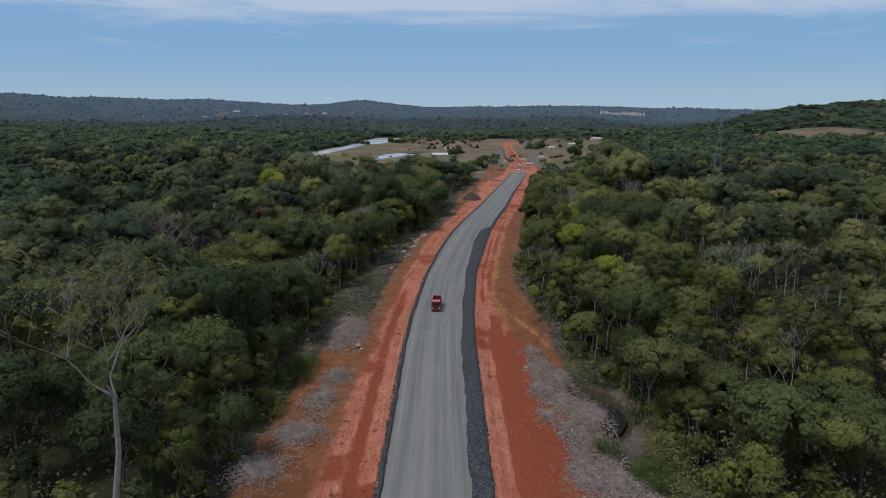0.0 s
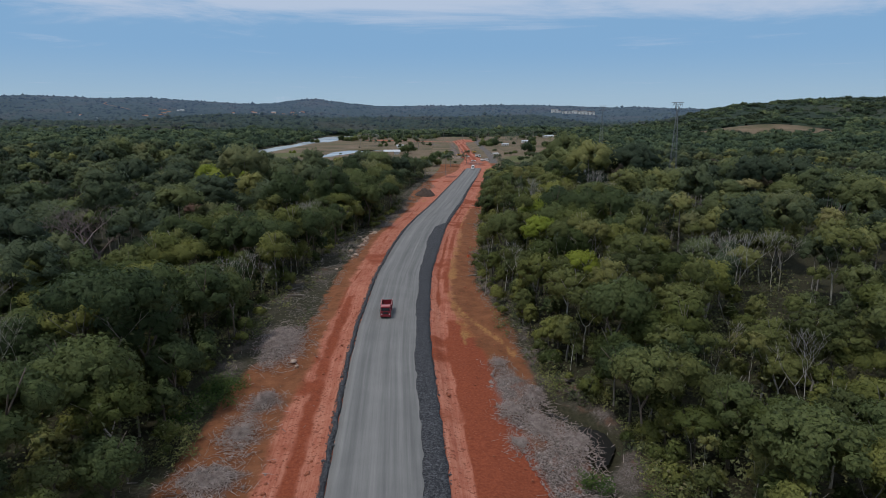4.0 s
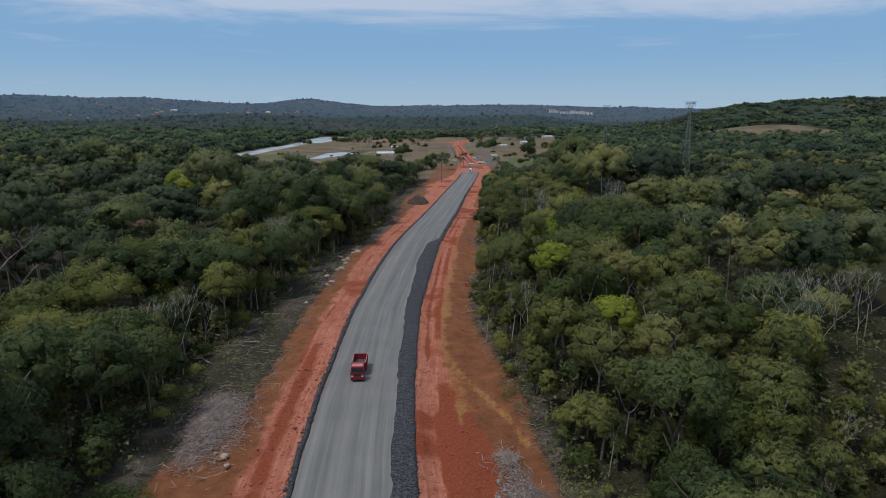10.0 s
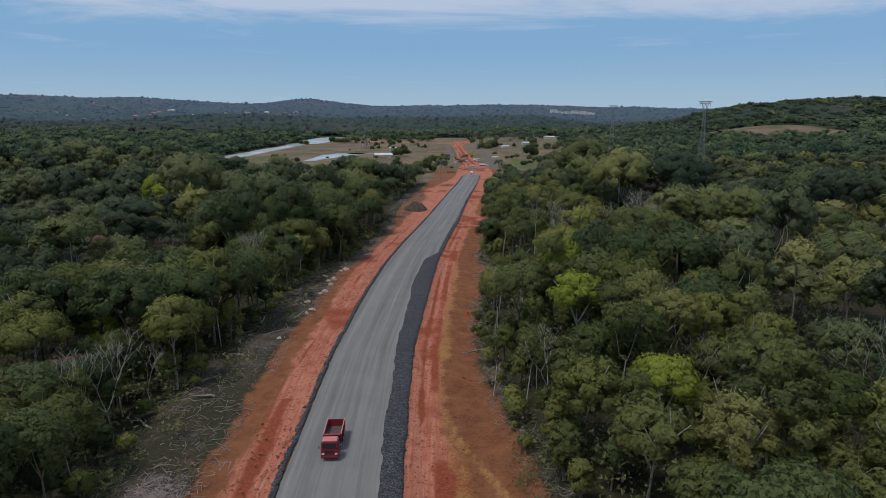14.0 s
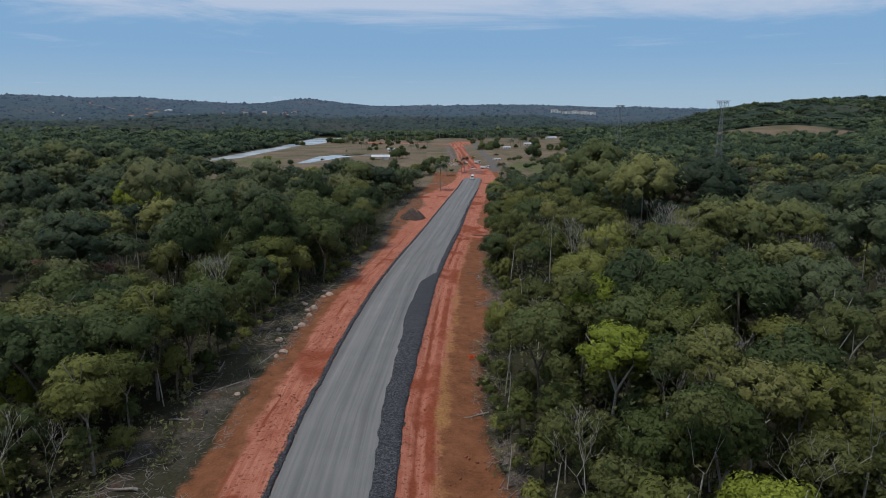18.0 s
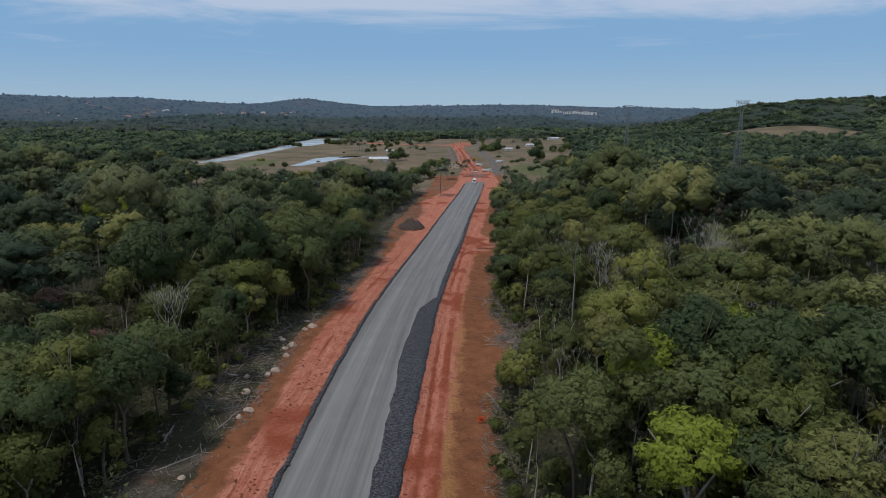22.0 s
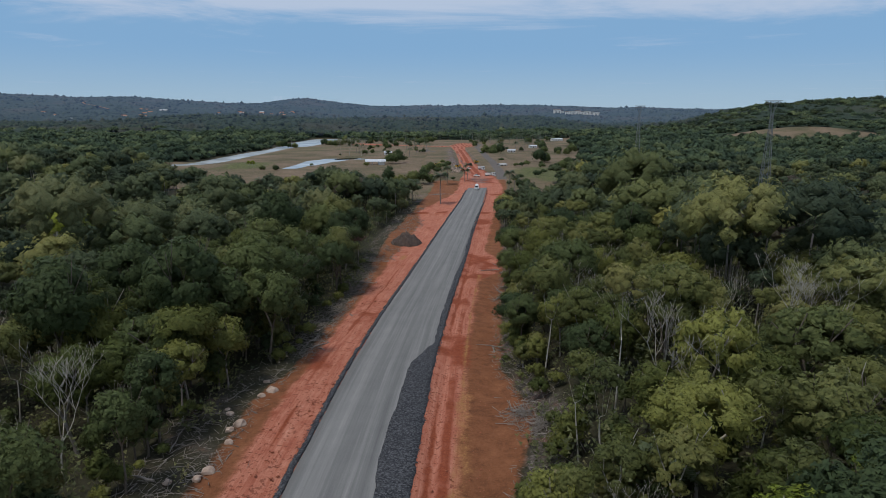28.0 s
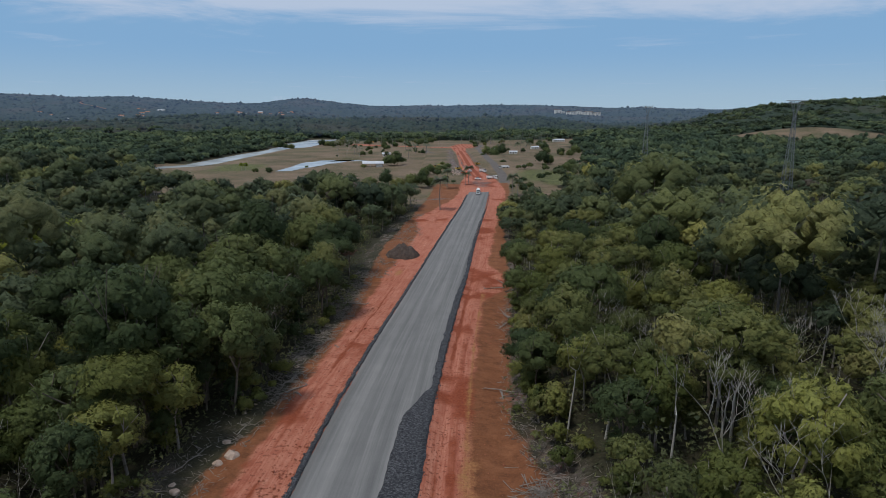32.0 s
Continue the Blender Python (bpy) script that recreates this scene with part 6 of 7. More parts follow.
def dump_truck(x, y, turn, paint, roof_paint, label, bed=True):
    """A three-axle tipper; its nose points to -y."""
    ob = thing("dump_truck", pose(x, y, ground_at(x, y) + 0.02, 0, 0, turn), label, "truck", "trucks on the new road")
    ch = box(0.30, 6.9, 0.28, -0.42, 0.1, 0.72)
    box(0.30, 6.9, 0.28, 0.42, 0.1, 0.72, bm=ch)
    for yy in (-2.6, -0.4, 1.4, 3.2):
        box(1.0, 0.16, 0.2, 0, yy, 0.76, bm=ch)
    part("chassis", ch, BLACK, ob)
    cab = box(2.4, 1.75, 1.0, 0, -3.0, 0.75, 0.07)
    box(2.36, 1.66, 1.02, 0, -2.97, 1.72, 0.09, 0.90, bm=cab)
    c = part("cab", cab, paint, ob)
    part("roof", box(2.02, 1.3, 0.10, 0, -2.95, 2.72, 0.04), roof_paint, c, "sun-faded cab roof")
    part("windscreen", box(1.86, 0.05, 0.68, 0, -3.79, 1.86, 0.015, rx=-7), GLASS_DARK, c)
    for sx in (-1, 1):
        part("side_window", box(0.05, 0.95, 0.58, sx * 1.125, -3.02, 1.86, 0.01), GLASS_DARK, c)
        part("mirror", box(0.10, 0.16, 0.42, sx * 1.42, -3.72, 1.75, 0.03), BLACK, c)
        part("headlight", box(0.36, 0.06, 0.2, sx * 0.88, -3.9, 0.98, 0.02), LAMP_LENS, c)
        part("door", box(0.03, 1.0, 0.88, sx * 1.195, -3.0, 0.86, 0.01), paint, c)
    part("grille", box(1.3, 0.06, 0.42, 0, -3.89, 1.12, 0.02), BLACK, c)
    part("bumper", box(2.42, 0.22, 0.34, 0, -3.92, 0.48, 0.05), paint, ob)
    if bed:
        b = new("dump_bed")
        b.parent = ob
        part("floor", box(2.3, 4.7, 0.10, 0, 1.25, 1.08, 0.01), BED_DARK, b)
        part("front_wall", box(2.5, 0.10, 1.5, 0, -1.12, 1.06, 0.02), paint, b)
        part("cab_guard", box(2.3, 0.5, 0.08, 0, -1.38, 2.52, 0.02), paint, b)
        part("tailgate", box(2.5, 0.10, 1.2, 0, 3.62, 1.06, 0.02), paint, b)
        for sx in (-1, 1):
            w = part("side_wall", box(0.09, 4.75, 1.3, sx * 1.2, 1.25, 1.06, 0.02), paint, b)
            part("liner", box(0.03, 4.6, 1.16, sx * 1.13, 1.25, 1.18), BED_DARK, w)
            part("rail", box(0.14, 4.8, 0.10, sx * 1.22, 1.25, 2.36, 0.02), roof_paint, w)
            for k in range(6):
                part("rib", box(0.08, 0.12, 1.2, sx * 1.285, -0.75 + k * 0.8, 1.1, 0.01), paint, w)
    else:
        b = cyl(1.05, 4.9, "y", 0, 1.1, 2.0, 22)
        bmesh.ops.bevel(b, geom=[e for e in b.edges if abs(e.verts[0].co.y - e.verts[1].co.y) < 1e-4], offset=0.2, segments=2, affect="EDGES")
        part("tank", b, paint, ob)
        part("tank_cradle", box(1.6, 4.2, 0.4, 0, 1.1, 0.95, 0.03), BLACK, ob)
    for yy, both in ((-2.9, 0), (1.35, 1), (2.7, 1)):
        for sx in (-1, 1):
            wheel(ob, sx * (1.02 if not both else 0.95), yy, 0.52, 0.52, 0.30 if not both else 0.56, roof_paint)
    for sx in (-1, 1):
        part("mudguard", box(0.5, 2.7, 0.06, sx * 0.95, 2.0, 1.05, 0.02), BLACK, ob)
    part("fuel_tank", cyl(0.3, 1.0, "y", 0.95, -0.9, 0.72, 16), STEEL, ob)
    return ob


dump_truck(-2.3, 134.6, -2.0, RED_PAINT, RED_FADED, "dusty red dump truck with an empty dark bed").scale = (0.88, 0.88, 0.88)
dump_truck(59.5, 508, -8.0, WHITE_PAINT, WHITE_PAINT, "white tanker truck at the end of the gravel", bed=False)
dump_truck(79.5, 636, 20.0, WHITE_PAINT, WHITE_PAINT, "white truck parked at the earthworks")
dump_truck(79.0, 585, 60.0, WHITE_PAINT, CONCRETE, "white truck parked beside the bare earth")


def pickup(x, y, turn, paint, label):
    ob = thing("car", pose(x, y, ground_at(x, y), 0, 0, turn), label, "car", "cars at the earthworks")
    b = box(1.75, 4.4, 0.62, 0, 0, 0.42, 0.14)
    c = part("body", b, paint, ob)
    part("cabin", box(1.6, 2.2, 0.62, 0, 0.15, 1.0, 0.12, 0.82), GLASS_DARK, c)
    part("roof", box(1.3, 1.7, 0.08, 0, 0.15, 1.58, 0.03), paint, c)
    for sx in (-1, 1):
        part("headlight", box(0.3, 0.06, 0.14, sx * 0.62, -2.2, 0.72, 0.02), LAMP_LENS, c)
        for yy in (-1.35, 1.35):
            wheel(ob, sx * 0.8, yy, 0.34, 0.34, 0.24, STEEL)


pickup(69, 583, 70, WHITE_PAINT, "white car parked on the red earth")
pickup(70, 640, 25, WHITE_PAINT, "white car standing by the cutting")
pickup(64, 628, 80, ORANGE_PAINT, "orange works car on the red earth")


def excavator(x, y, turn, label):
    """A tracked digger with its boom lowered."""
    ob = thing("excavator", pose(x, y, ground_at(x, y), 0, 0, turn), label, "excavator", "diggers at the earthworks")
    for sx in (-1, 1):
        part("track", box(0.55, 3.6, 0.85, sx * 1.1, 0, 0, 0.25), BLACK, ob)
    h = part("house", box(2.4, 2.9, 1.1, 0, 0.4, 1.0, 0.12), YELLOW_PAINT, ob)
    part("cab", box(0.95, 1.4, 1.3, -0.65, -0.5, 1.35, 0.1, 0.9), GLASS_DARK, h)
    part("boom", box(0.4, 4.2, 0.5, 0.3, -2.6, 2.0, 0.08, rx=-18), YELLOW_PAINT, ob)
    part("arm", box(0.32, 0.4, 2.6, 0.3, -4.5, 0.6, 0.06, rx=15), YELLOW_PAINT, ob)
    part("bucket", box(0.9, 0.8, 0.7, 0.3, -4.6, 0.05, 0.1), STEEL, ob)


excavator(62, 655, 30, "yellow tracked excavator on the red earth")
excavator(84, 700, -40, "yellow tracked excavator in the cutting")
excavator(44, 672, 110, "yellow excavator among piled earth")
excavator(-30, 1205, 80, "digger on the red embankment")


# ---- pylons ----
def pylon(x, y, h, label):
    z = float(land(x, y)) - 0.5
    ob = thing("power_pylon", pose(x, y, z, 0, 0, -12), label, "pylon", "power line towers")

    def beam(bm, a, b, r):
        a, b = Vector(a), Vector(b)
        d = b - a
        c = bmesh.ops.create_cone(bm, cap_ends=True, segments=4, radius1=r, radius2=r, depth=d.length)
        bmesh.ops.transform(bm, matrix=Matrix.Translation((a + b) / 2) @ d.to_track_quat("Z", "Y").to_matrix().to_4x4(), verts=c["verts"])

    def half(k):
        return 2.7 * (1 - k) + 0.42 * k
    top = h * 0.90
    for sx in (-1, 1):
        for sy in (-1, 1):
            bm = bmesh.new()
            beam(bm, (sx * half(0), sy * half(0), 0), (sx * half(1), sy * half(1), top), 0.11)
            part("leg", bm, STEEL, ob)
    levels = [0, 0.2, 0.38, 0.53, 0.66, 0.77, 0.86, 0.94, 1.0]
    bm = bmesh.new()
    for a, b in zip(levels, levels[1:]):
        ha, hb, za, zb = half(a), half(b), a * top, b * top
        for sx, sy, tx, ty in ((-1, -1, 1, -1), (1, -1, 1, 1), (1, 1, -1, 1), (-1, 1, -1, -1)):
            beam(bm, (sx * ha, sy * ha, za), (tx * hb, ty * hb, zb), 0.05)
            beam(bm, (tx * ha, ty * ha, za), (sx * hb, sy * hb, zb), 0.05)
            beam(bm, (sx * hb, sy * hb, zb), (tx * hb, ty * hb, zb), 0.05)
    tagged(part("bracing", bm, STEEL, ob), kind="stuff")
    for sx in (-1, 1):
        bm = bmesh.new()
        for sy in (-1, 1):
            beam(bm, (sx * 0.42, sy * 0.42, top), (sx * 2.2, sy * 0.4, h), 0.08)
            beam(bm, (sx * 0.42, sy * 0.42, top), (sx * 0.9, sy * 0.4, h), 0.07)
        part("fork", bm, STEEL, ob)
    bm = bmesh.new()
    for sy in (-0.5, 0.5):
        beam(bm, (-3.8, sy * 0.4, h), (3.8, sy * 0.4, h), 0.14)
        beam(bm, (-3.0, sy, h - 1.1), (3.0, sy, h - 1.1), 0.14)
        for k in range(9):
            beam(bm, (-3.0 + k * 0.7, sy, h - 1.1), (-2.6 + k * 0.7, sy * 0.4, h), 0.05)
    part("crossarm", bm, STEEL, ob)
    for sx in (-2.9, 0, 2.9):
        part("insulator", cyl(0.09, 1.6, "z", sx, 0, h - 1.9, 8, 0.06), GLASS_DARK, ob)


pylon(181.5, 413.5, 56.5, "tall grey steel lattice pylon rising above the woods")
pylon(193, 600, 55.5, "grey steel lattice pylon farther along the line")


# ---- buildings ----
def house(x, y, turn, sx, sy, h, roof_mat, label, cat="house", open_sides=False, group="houses of the valley"):
    z = float(land(x, y)) - 0.3
    ob = thing("shed" if open_sides else "house", pose(x, y, z, 0, 0, turn), label, cat, group)
    rise = 0.22 * sy
    if open_sides:
        for px in (-0.46, -0.15, 0.15, 0.46):
            for py in (-0.45, 0.45):
                part("post", box(0.25, 0.25, h, px * sx, py * sy, 0, 0.02), CONCRETE, ob)
        part("wall", box(sx * 0.3, sy * 0.8, h * 0.9, sx * 0.3, 0, 0, 0.02), WALL_WHITE, ob)
    else:
        w = part("wall", box(sx, sy, h, 0, 0, 0, 0.03), WALL_WHITE, ob)
        n = max(2, int(sx / 3))
        for k in range(n):
            px = (k + 0.5) / n * sx - sx / 2
            if k == n // 2:
                part("door", box(0.95, 0.08, 2.1, px, -sy / 2, 0.3, 0.01), BARK_DARK, ob)
            else:
                win = part("window", box(1.2, 0.08, 1.1, px, -sy / 2, 1.2, 0.01), GLASS_DARK, ob)
                part("sill", box(1.4, 0.2, 0.08, px, -sy / 2 - 0.03, 1.1), CONCRETE, win)
    bm = bmesh.new()
    ox, oy = sx / 2 + 0.5, sy / 2 + 0.5
    pts = [(-ox, -oy, h), (ox, -oy, h), (ox, oy, h), (-ox, oy, h), (-ox, 0, h + rise), (ox, 0, h + rise)]
    lo = [bm.verts.new(p) for p in pts]
    hi = [bm.verts.new((p[0], p[1], p[2] + 0.15)) for p in pts]
    for v, flip in ((lo, True), (hi, False)):
        for f in ((0, 1, 5, 4), (2, 3, 4, 5)):
            bm.faces.new([v[i] for i in (f[::-1] if flip else f)])
    for a, b in ((0, 1), (1, 5), (5, 2), (2, 3), (3, 4), (4, 0)):
        bm.faces.new((lo[a], lo[b], hi[b], hi[a]))
    part("roof", bm, roof_mat, ob)
    return ob


house(-7, 690, 4, 17, 8, 3.2, ROOF_WHITE, "long open shed with a white metal roof by the pond", "shed", True)
house(2, 830, 0, 8, 6, 2.8, ROOF_WHITE, "small white-roofed house under a tall tree")
house(147, 872, -5, 9, 5, 2.6, ROOF_WHITE, "white house beside the big field tree")
house(197, 985, 6, 10, 6, 2.8, ROOF_WHITE, "long white house at the edge of the field")
house(292, 1228, 10, 20, 8, 3.0, ROOF_WHITE, "long white-roofed farm building")
house(101, 664, 25, 6.5, 4.5, 2.0, CONCRETE, "low pale-roofed site hut on the field", "hut")
_rh = random.Random(77)
for _k in range(34):
    _a = radians(_rh.choice((_rh.uniform(-21, -8), _rh.uniform(-30, -6))))
    _r = _rh.uniform(2350, 2620)
    house(8 + _r * math.sin(_a), 80 + _r * math.cos(_a), _rh.uniform(-30, 30), _rh.uniform(10, 20), _rh.uniform(8, 12), _rh.uniform(8, 12),
          _rh.choice((ROOF_TILE, ROOF_TILE, ROOF_WHITE)), "pale village house on the far wooded slope", group="houses of the hill village")


def block_of_flats(x, y, turn, sx, h, label):
    z = float(land(x, y)) - 1
    ob = thing("apartment_building", pose(x, y, z, 0, 0, turn), label, "apartment building", "pale buildings of the far town")
    part("wall", box(sx, 14, h, 0, 0, 0, 0.1), WALL_WHITE, ob)
    part("roof", box(sx + 1.5, 15.5, 0.8, 0, 0, h, 0.05), ROOF_TILE, ob)
    for row in range(int((h - 9) / 3.4)):
        for k in range(int(sx / 6)):
            part("window", box(2.4, 0.2, 1.8, (k + 0.5) * 6 - int(sx / 6) * 3, -7, 9.5 + row * 3.4), GLASS_DARK, ob)


for _k in range(9):
    _a = radians(14.2 + 0.42 * _k + _rh.uniform(-0.1, 0.1))
    _r = 2760 + _rh.uniform(-40, 40)
    block_of_flats(8 + _r * math.sin(_a), 80 + _r * math.cos(_a), _rh.uniform(-25, 10), _rh.uniform(16, 30), _rh.uniform(18, 26), "pale apartment block on the far slope")


# ---- boulders, mound, sign, logs ----
def lump(seed, r, squash, rough, sub=2):
    bm = bmesh.new()
    bmesh.ops.create_icosphere(bm, subdivisions=sub, radius=r)
    rs = random.Random(seed)
    o = Vector((rs.uniform(0, 50), rs.uniform(0, 50), rs.uniform(0, 50)))
    for v in bm.verts:
        v.co *= 1 + rough * noise.noise(v.co / r * 1.3 + o) + rough * 0.5 * noise.noise(v.co / r * 3 + o) + rough * 0.3 * noise.noise(v.co / r * 9 + o)
        v.co.z *= squash
        if v.co.z < -r * squash * 0.5:
            v.co.z = -r * squash * 0.5
    return bm


def spoil_heap(r, h):
    """A tipped heap of loose earth, rough all over."""
    bm = bmesh.new()
    bmesh.ops.create_grid(bm, x_segments=44, y_segments=44, size=r * 1.25)
    for v in bm.verts:
        d = math.hypot(v.co.x, v.co.y * 1.15) / r + 0.16 * noise.noise(v.co * 0.5) + 0.08 * noise.noise(v.co * 1.3)
        k = max(0.0, 1 - d)
        v.co.z = h * (k ** 0.75) * (1 + 0.25 * noise.noise(v.co * 0.8)) + 0.34 * noise.noise(v.co * 1.7) * min(1, k * 5) + 0.22 * noise.noise(v.co * 4.1) * min(1, k * 6) - (0.4 if k == 0 else 0.05)
    return bm


_rk = random.Random(5)
for _x, _y, _r in ((-8.3, 230.3, 0.95), (-9.6, 228.5, 0.7), (-10.6, 219.1, 0.9), (-11.6, 217.6, 0.6), (-12.8, 222.5, 0.6), (-13.6, 224, 0.5), (-11.4, 207, 0.8), (-12.3, 205.5, 0.6), (-12.5, 192.4, 0.75),
                   (-13.4, 190.8, 0.5), (-9.9, 234, 0.6), (-14.4, 199, 0.7), (-9.7, 243, 0.5), (-8.8, 246, 0.45), (-10.8, 214, 0.6), (-16.5, 176, 0.5), (-17.8, 112.8, 0.55), (-16.9, 110.6, 0.35), (-15.6, 205, 0.5), (-5.0, 262, 0.5)):
    _b = lump(_rk.random(), _r, 0.72, 0.35)
    _o = thing("boulder", pose(_x, _y, ground_at(_x, _y) + _r * 0.25, 0, 0, _rk.uniform(0, 360)), "pale tan boulder dug out beside the road", "boulder", "boulders along the clearing")
    part("stone", _b, ROCK, _o)
_o = thing("earth_mound", pose(14.9, 359.0, ground_at(14.9, 359.0)), "heap of dark brown spoil earth in the clearing", "earth mound")
part("soil", spoil_heap(5.6, 4.4), MOUND, _o)

_o = thing("warning_sign", pose(20.5, 186.3, ground_at(20.5, 186.3) - 0.05, 0, 0, 8), "small orange warning board on short posts", "sign")
part("board", box(1.0, 0.04, 0.72, 0, 0, 0.45, 0.015, rx=-12), ORANGE_PAINT, _o)
for _s in (-0.36, 0.36):
    part("post", box(0.07, 0.06, 0.8, _s, 0.06, 0, 0.01), DEADWOOD, _o)
for _k, _w in enumerate((0.7, 0.5, 0.6)):
    part("text_bar", box(_w, 0.012, 0.07, 0, -0.05 - 0.035 * _k, 0.98 - 0.17 * _k, rx=-12), BLACK, _o)


def log_thing(x, y, turn, length, r, seed, mat=DEADWOOD):
    rs = np.random.RandomState(seed)
    n = 6
    pts = np.stack([np.linspace(0, length, n), rs.normal(0, 0.12, n).cumsum(), r + np.abs(rs.normal(0, 0.06, n))], -1)
    pieces = [tube(pts, np.linspace(r, r * 0.5, n), 7)]
    v, q = joined(pieces)
    ob = thing("fallen_log", pose(x, y, ground_at(x, y), 0, 0, turn), "bleached fallen log among cut branches", "log", "felled logs along the clearing")
    part("log", fast_mesh("log", v, q, [mat], smooth=True), None, ob)
    for k in range(4):
        i = rs.randint(1, n)
        a = rs.uniform(-1.4, 1.4)
        l = length * rs.uniform(0.15, 0.35)
        e = pts[i] + np.array([math.cos(a) * l * 0.7, math.sin(a) * l, abs(rs.normal(0.2, 0.25)) * l])
        part("branch", fast_mesh("branch", *tube([pts[i], (pts[i] + e) / 2 + rs.normal(0, 0.05, 3), e], (r * 0.45, r * 0.3, r * 0.12), 5), [mat]), None, ob)


_rl = random.Random(8)
for _k in range(46):
    _y = _rl.uniform(140, 330) if _k < 30 else _rl.uniform(120, 330)
    if _k < 30:
        _l = float(np.interp(_y, *WOOD_L)) + _rl.uniform(0.5, 6)
    else:
        _l = float(np.interp(_y, *WOOD_R)) - _rl.uniform(-1, 3)
    log_thing(float(mid(_y)) + _l, _y, _rl.uniform(0, 360), _rl.uniform(2.5, 7), _rl.uniform(0.08, 0.2), _k)
log_thing(29.5, 76.5, 40, 6.0, 0.12, 91, BARK_PALE)


# ---- loose sticks, stones and clods ----
def sticks(name, places, length, radius, mat, label, flatness=0.25, seed=1):
    rs = np.random.RandomState(seed)
    x, y = places
    n = len(x)
    z = np.array([ground_at(a, b) for a, b in zip(x, y)]) + rs.uniform(0.0, 0.35, n)
    c = np.stack([x, y, z], -1)
    d = rs.normal(0, 1, (n, 3)) * [1, 1, flatness]
    d /= np.linalg.norm(d, axis=1, keepdims=True)
    l = length * rs.uniform(0.3, 1.5, (n, 1))
    u = np.cross(d, [0, 0, 1.0])
    u /= np.linalg.norm(u, axis=1, keepdims=True) + 1e-9
    w = np.cross(d, u)
    r = radius * rs.uniform(0.5, 1.5, (n, 1))
    a, b = c - d * l / 2, c + d * l / 2
    ring = [(1.0, 0.0), (-0.5, 0.87), (-0.5, -0.87)]
    v = np.stack([a + (u * p + w * q) * r for p, q in ring] + [b + (u * p + w * q) * r * 0.5 for p, q in ring], 1).reshape(-1, 3)
    k = np.arange(n)[:, None] * 6
    q = np.concatenate([k + [0, 1, 4, 3], k + [1, 2, 5, 4], k + [2, 0, 3, 5]])
    tagged(new(name, fast_mesh(name, v, q, [mat])), label, "branches", kind="stuff")


def pebbles(name, x, y, size, mat, label, category, seed=2, lift=0.0):
    rs = np.random.RandomState(seed)
    n = len(x)
    z = np.array([ground_at(a, b) for a, b in zip(x, y)]) + lift
    c = np.stack([x, y, z], -1)
    s = size * np.exp(rs.normal(0, 0.45, (n, 1)))
    base = np.array([(1, 0, 0), (-0.3, 0.95, 0.1), (-0.6, -0.8, 0), (0.1, 0.05, 0.9), (0.4, -0.7, 0.45), (-0.75, 0.1, 0.4)])
    a = rs.uniform(0, 6.28, n)
    ca, sa = np.cos(a)[:, None], np.sin(a)[:, None]
    p = base[None] * (1 + rs.uniform(-0.3, 0.3, (n, 6, 3))) * s[:, :, None]
    v = np.stack([p[..., 0] * ca - p[..., 1] * sa, p[..., 0] * sa + p[..., 1] * ca, p[..., 2]], -1) + c[:, None]
    tri = np.array([(0, 1, 3), (1, 5, 3), (5, 2, 3), (2, 4, 3), (4, 0, 3), (0, 4, 2), (1, 2, 5), (0, 2, 1)])
    q = (np.arange(n)[:, None, None] * 6 + tri[None]).reshape(-1, 3)
    tagged(new(name, fast_mesh(name, v.reshape(-1, 3), q, [mat])), label, category, kind="stuff")


def band(n, y0, y1, lo, hi, seed):
    rs = np.random.RandomState(seed)
    y = rs.uniform(y0, y1, n)
    a, b = lo(y), hi(y)
    return mid(y) + a + (b - a) * rs.rand(n), y


def heap_spots(n, seed, heaps):
    rs = np.random.RandomState(seed)
    h = np.array(heaps)
    h = h[rs.choice(len(h), n, p=h[:, 2] * h[:, 3] / np.sum(h[:, 2] * h[:, 3]))]
    a, r = rs.uniform(0, 6.28, n), np.abs(rs.normal(0, 0.62, n))
    return h[:, 0] + np.cos(a) * r * h[:, 2], h[:, 1] + np.sin(a) * r * h[:, 3]


HEAPS = [h[:4] for h in HEAP_PLAN]
sticks("brushwood", heap_spots(13000, 3, HEAPS), 1.0, 0.042, RUBBLE, "heaps of chopped grey brushwood", 0.4, 3)
pebbles("rubble", *heap_spots(2600, 4, HEAPS), 0.085, RUBBLE, "white-grey rubble and broken stone", "rubble", 4, 0.05)
def chip_spots(n, seed):
    rs = np.random.RandomState(seed)
    y = rs.uniform(54, 108, n)
    a = np.interp(y, [50, 62, 75, 90, 100, 108], [20, 18.5, 16.5, 14.5, 14.0, 16])
    b = np.interp(y, [50, 62, 72, 80, 88, 93, 104], [27.5, 27, 25, 25, 24.5, 22.4, 20.5])
    x = a + (b - a) * rs.rand(n)
    keep = vnoise(x, y, 5.5, 8) > -0.45 + 0.5 * rs.rand(n)
    return x[keep], y[keep]


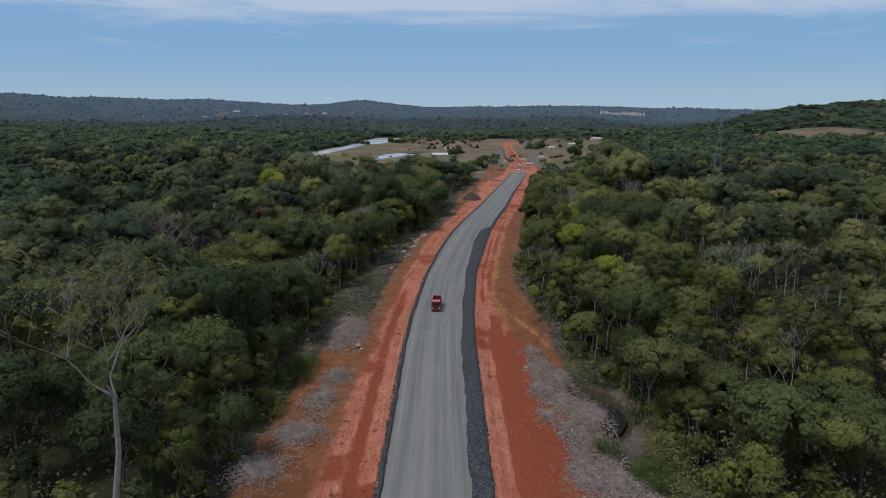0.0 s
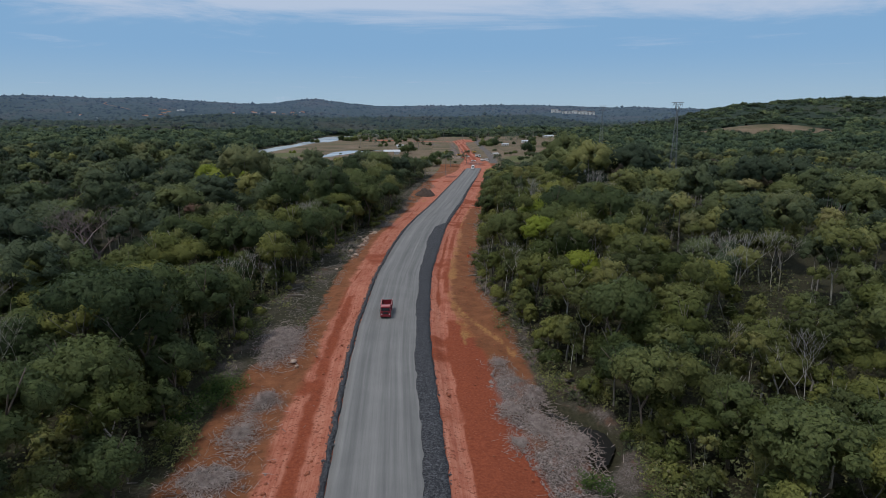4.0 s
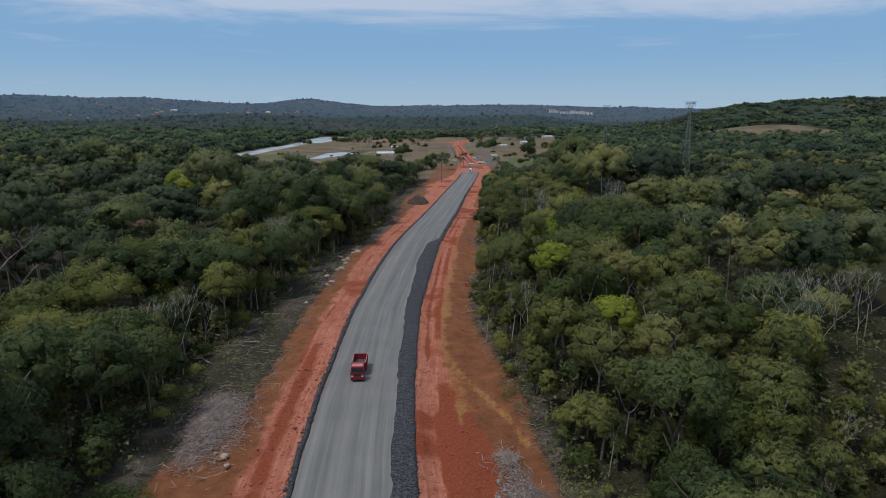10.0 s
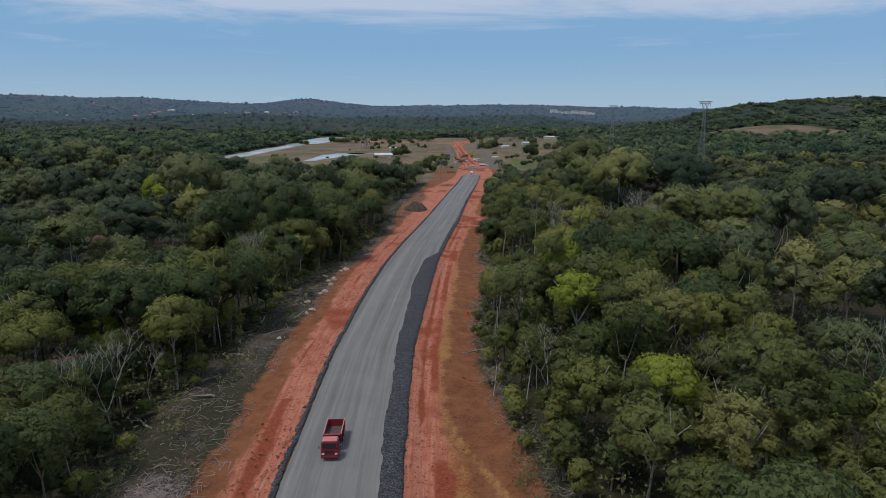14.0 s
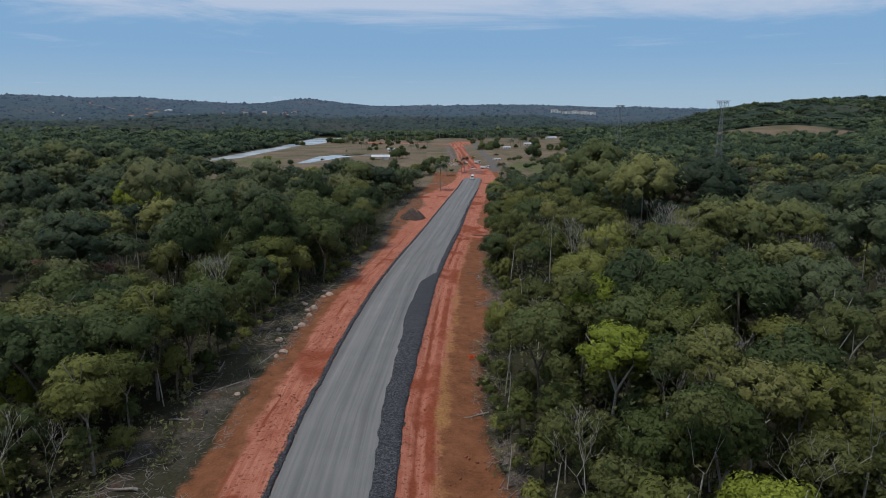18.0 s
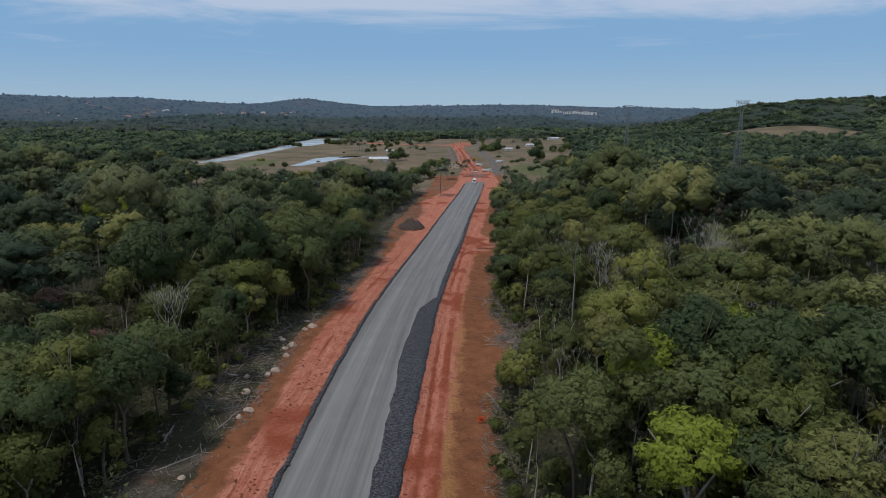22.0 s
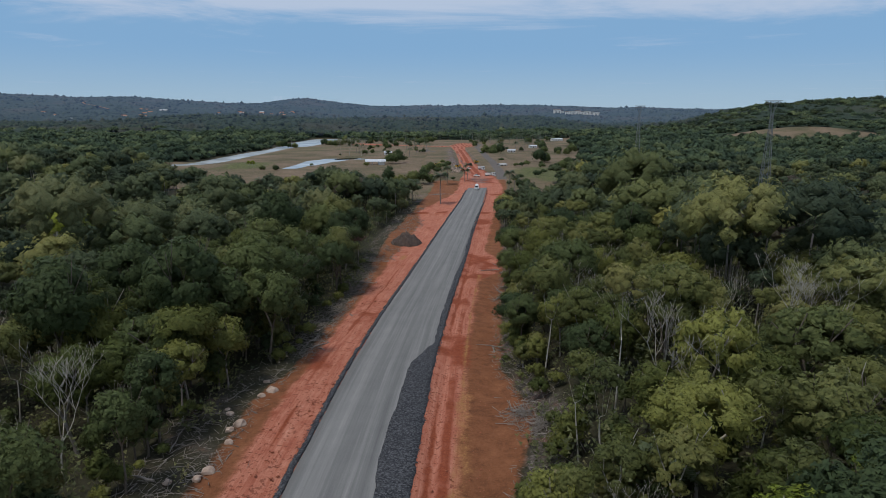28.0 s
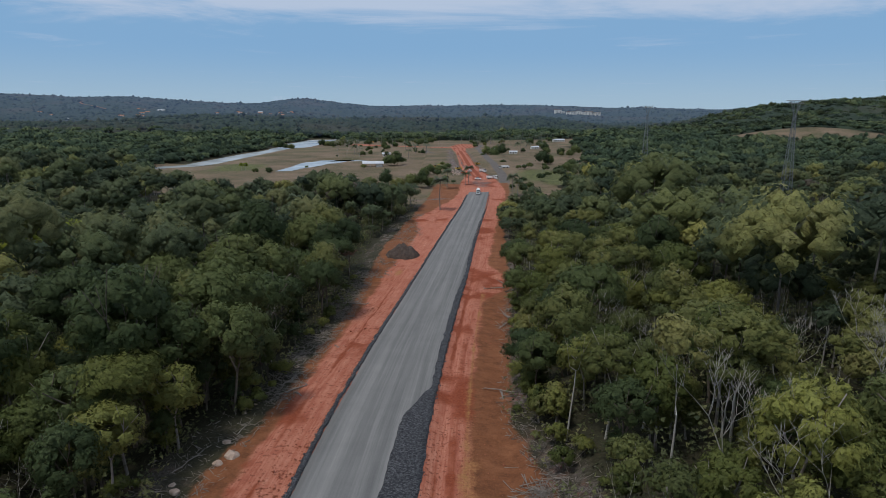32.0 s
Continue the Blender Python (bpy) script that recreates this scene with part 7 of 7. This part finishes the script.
sticks("brushwood", chip_spots(5200, 21), 0.55, 0.04, RUBBLE, "pale chopped wood and roots spread beside the brook", 0.5, 21)
pebbles("rubble", *chip_spots(3000, 22), 0.10, RUBBLE, "white-grey rubble and broken roots", "rubble", 22, 0.05)
sticks("dead_branches", band(3600, 125, 335, lambda y: np.interp(y, *WOOD_L) - 2, lambda y: np.interp(y, *BROWN_L) + 2.0, 6), 1.6, 0.05, DEADWOOD, "bleached cut branches left along the clearing", 0.3, 6)
sticks("dead_branches", band(2200, 110, 335, lambda y: np.interp(y, *BROWN_R) - 1.5, lambda y: np.interp(y, *WOOD_R) + 2.5, 7), 1.3, 0.045, DEADWOOD, "bleached cut branches left along the clearing", 0.3, 7)
sticks("dead_branches", band(900, 330, 440, lambda y: np.interp(y, *WOOD_L) - 1, lambda y: np.interp(y, *RED_L) + 1.5, 8), 1.8, 0.07, DEADWOOD, "dark cut branches and roots in the wide clearing", 0.35, 8)
sticks("dead_branches", heap_spots(420, 9, ((31.0, 213, 3.6, 5.5), (29.5, 218, 3.0, 4.0))), 2.6, 0.05, DEADWOOD, "tangle of uprooted grey branches", 0.35, 9)
_gx, _gy = band(5200, 40, 250, lambda y: shoulder_in(y) + 0.15, lambda y: half_road(y) + 0.3, 11)
pebbles("gravel", _gx, _gy, 0.075, GRAVEL, "loose dark crushed stone of the shoulder", "gravel", 11, 0.03)
_gx, _gy = band(3400, 40, 330, lambda y: -0.5 - half_road(y), lambda y: 0.6 - half_road(y), 12)
pebbles("gravel", _gx, _gy, 0.09, GRAVEL, "loose dark crushed stone of the road edge", "gravel", 12, 0.02)
_gx, _gy = band(1500, 250, 420, lambda y: half_road(y) - 1.1, lambda y: half_road(y) + 0.3, 13)
pebbles("gravel", _gx, _gy, 0.1, GRAVEL, "loose dark crushed stone of the road edge", "gravel", 13, 0.02)
CLOD = plain("red_clods", (0.20, 0.055, 0.028), (0.36, 0.12, 0.06), 2.0, 0.95, 0.3)
_gx, _gy = band(2600, 45, 330, lambda y: np.interp(y, *RED_L), lambda y: -7.5 + 0 * y, 14)
pebbles("earth_clods", _gx, _gy, 0.10, CLOD, "clods of red earth beside the road", "clods", 14)
_gx, _gy = band(2600, 45, 330, lambda y: 7.6 + 0 * y, lambda y: np.interp(y, *BROWN_R), 15)
pebbles("earth_clods", _gx, _gy, 0.09, CLOD, "clods of red earth beside the road", "clods", 15)
_gx, _gy = band(240, 610, 740, lambda y: -19 + 0 * y, lambda y: -11 + 0 * y, 16)
pebbles("spoil_heaps", _gx, _gy, 0.55, ROCK, "row of pale spoil and stone beside the cutting", "spoil", 16)


def brush(spots, per, size, tall, label, mat, seed):
    """Low leafy growth in patches: x, y, half widths."""
    rs = np.random.RandomState(seed)
    cx, cy = [], []
    for x, y, rx, ry, n in spots:
        a, r = rs.uniform(0, 6.28, n), np.sqrt(rs.rand(n)) * rs.uniform(0.7, 1.15, n)
        cx.append(x + np.cos(a) * r * rx)
        cy.append(y + np.sin(a) * r * ry)
    cx, cy = np.concatenate(cx), np.concatenate(cy)
    n = len(cx)
    h = tall * rs.uniform(0.4, 1.2, n)
    c = np.stack([cx, cy, land(cx, cy) - 0.9 + h * 0.5], -1)
    p = np.repeat(c, per, 0) + rs.normal(0, 1, (n * per, 3)) * np.repeat(np.stack([0.45 + 0 * h, 0.45 + 0 * h, h * 0.35], -1), per, 0)
    d = rs.normal(0, 0.5, p.shape) + [0, 0, 0.9]
    d /= np.linalg.norm(d, axis=1, keepdims=True)
    a = np.cross(d, rs.normal(0, 1, p.shape))
    a /= np.linalg.norm(a, axis=1, keepdims=True)
    b = np.cross(d, a)
    s = size * rs.uniform(0.5, 1.4, (len(p), 1))
    v = np.stack([p + a * s * 1.2, p - a * s * 0.5 + b * s * 0.6, p - a * s * 0.5 - b * s * 0.6], 1).reshape(-1, 3)
    me = fast_mesh("low_growth", v, np.arange(len(v)).reshape(-1, 3), [mat], {"tint": np.repeat(rs.rand(n), per * 3)})
    tagged(new("low_growth", me), label, "undergrowth", kind="stuff")


brush([(-27.0, 101, 4.0, 5.5, 130), (-29.5, 93, 3.0, 4.5, 60), (27.4, 66.5, 3.4, 3.4, 90), (22.6, 73.4, 1.8, 1.6, 26)], 30, 0.17, 1.5, "fresh green low growth between the heaps", BRUSH, 41)
brush([(31.0, 73, 3.4, 5, 100), (31.8, 83, 2.2, 5, 60), (29.4, 95, 2.4, 4, 60), (-27.5, 84, 2.6, 5, 50), (31, 62, 4, 5, 60), (23.5, 101, 2.2, 6, 50)], 30, 0.18, 2.2, "dull green and brown scrub beside the brook", WOOD_OLIVES, 42)
brush([(-28, 130, 2.4, 8, 40), (-28, 150, 2, 12, 30), (21.5, 128, 2.4, 10, 40)], 26, 0.17, 1.2, "dull green scrub along the clearing", WOOD_GREENS, 43)
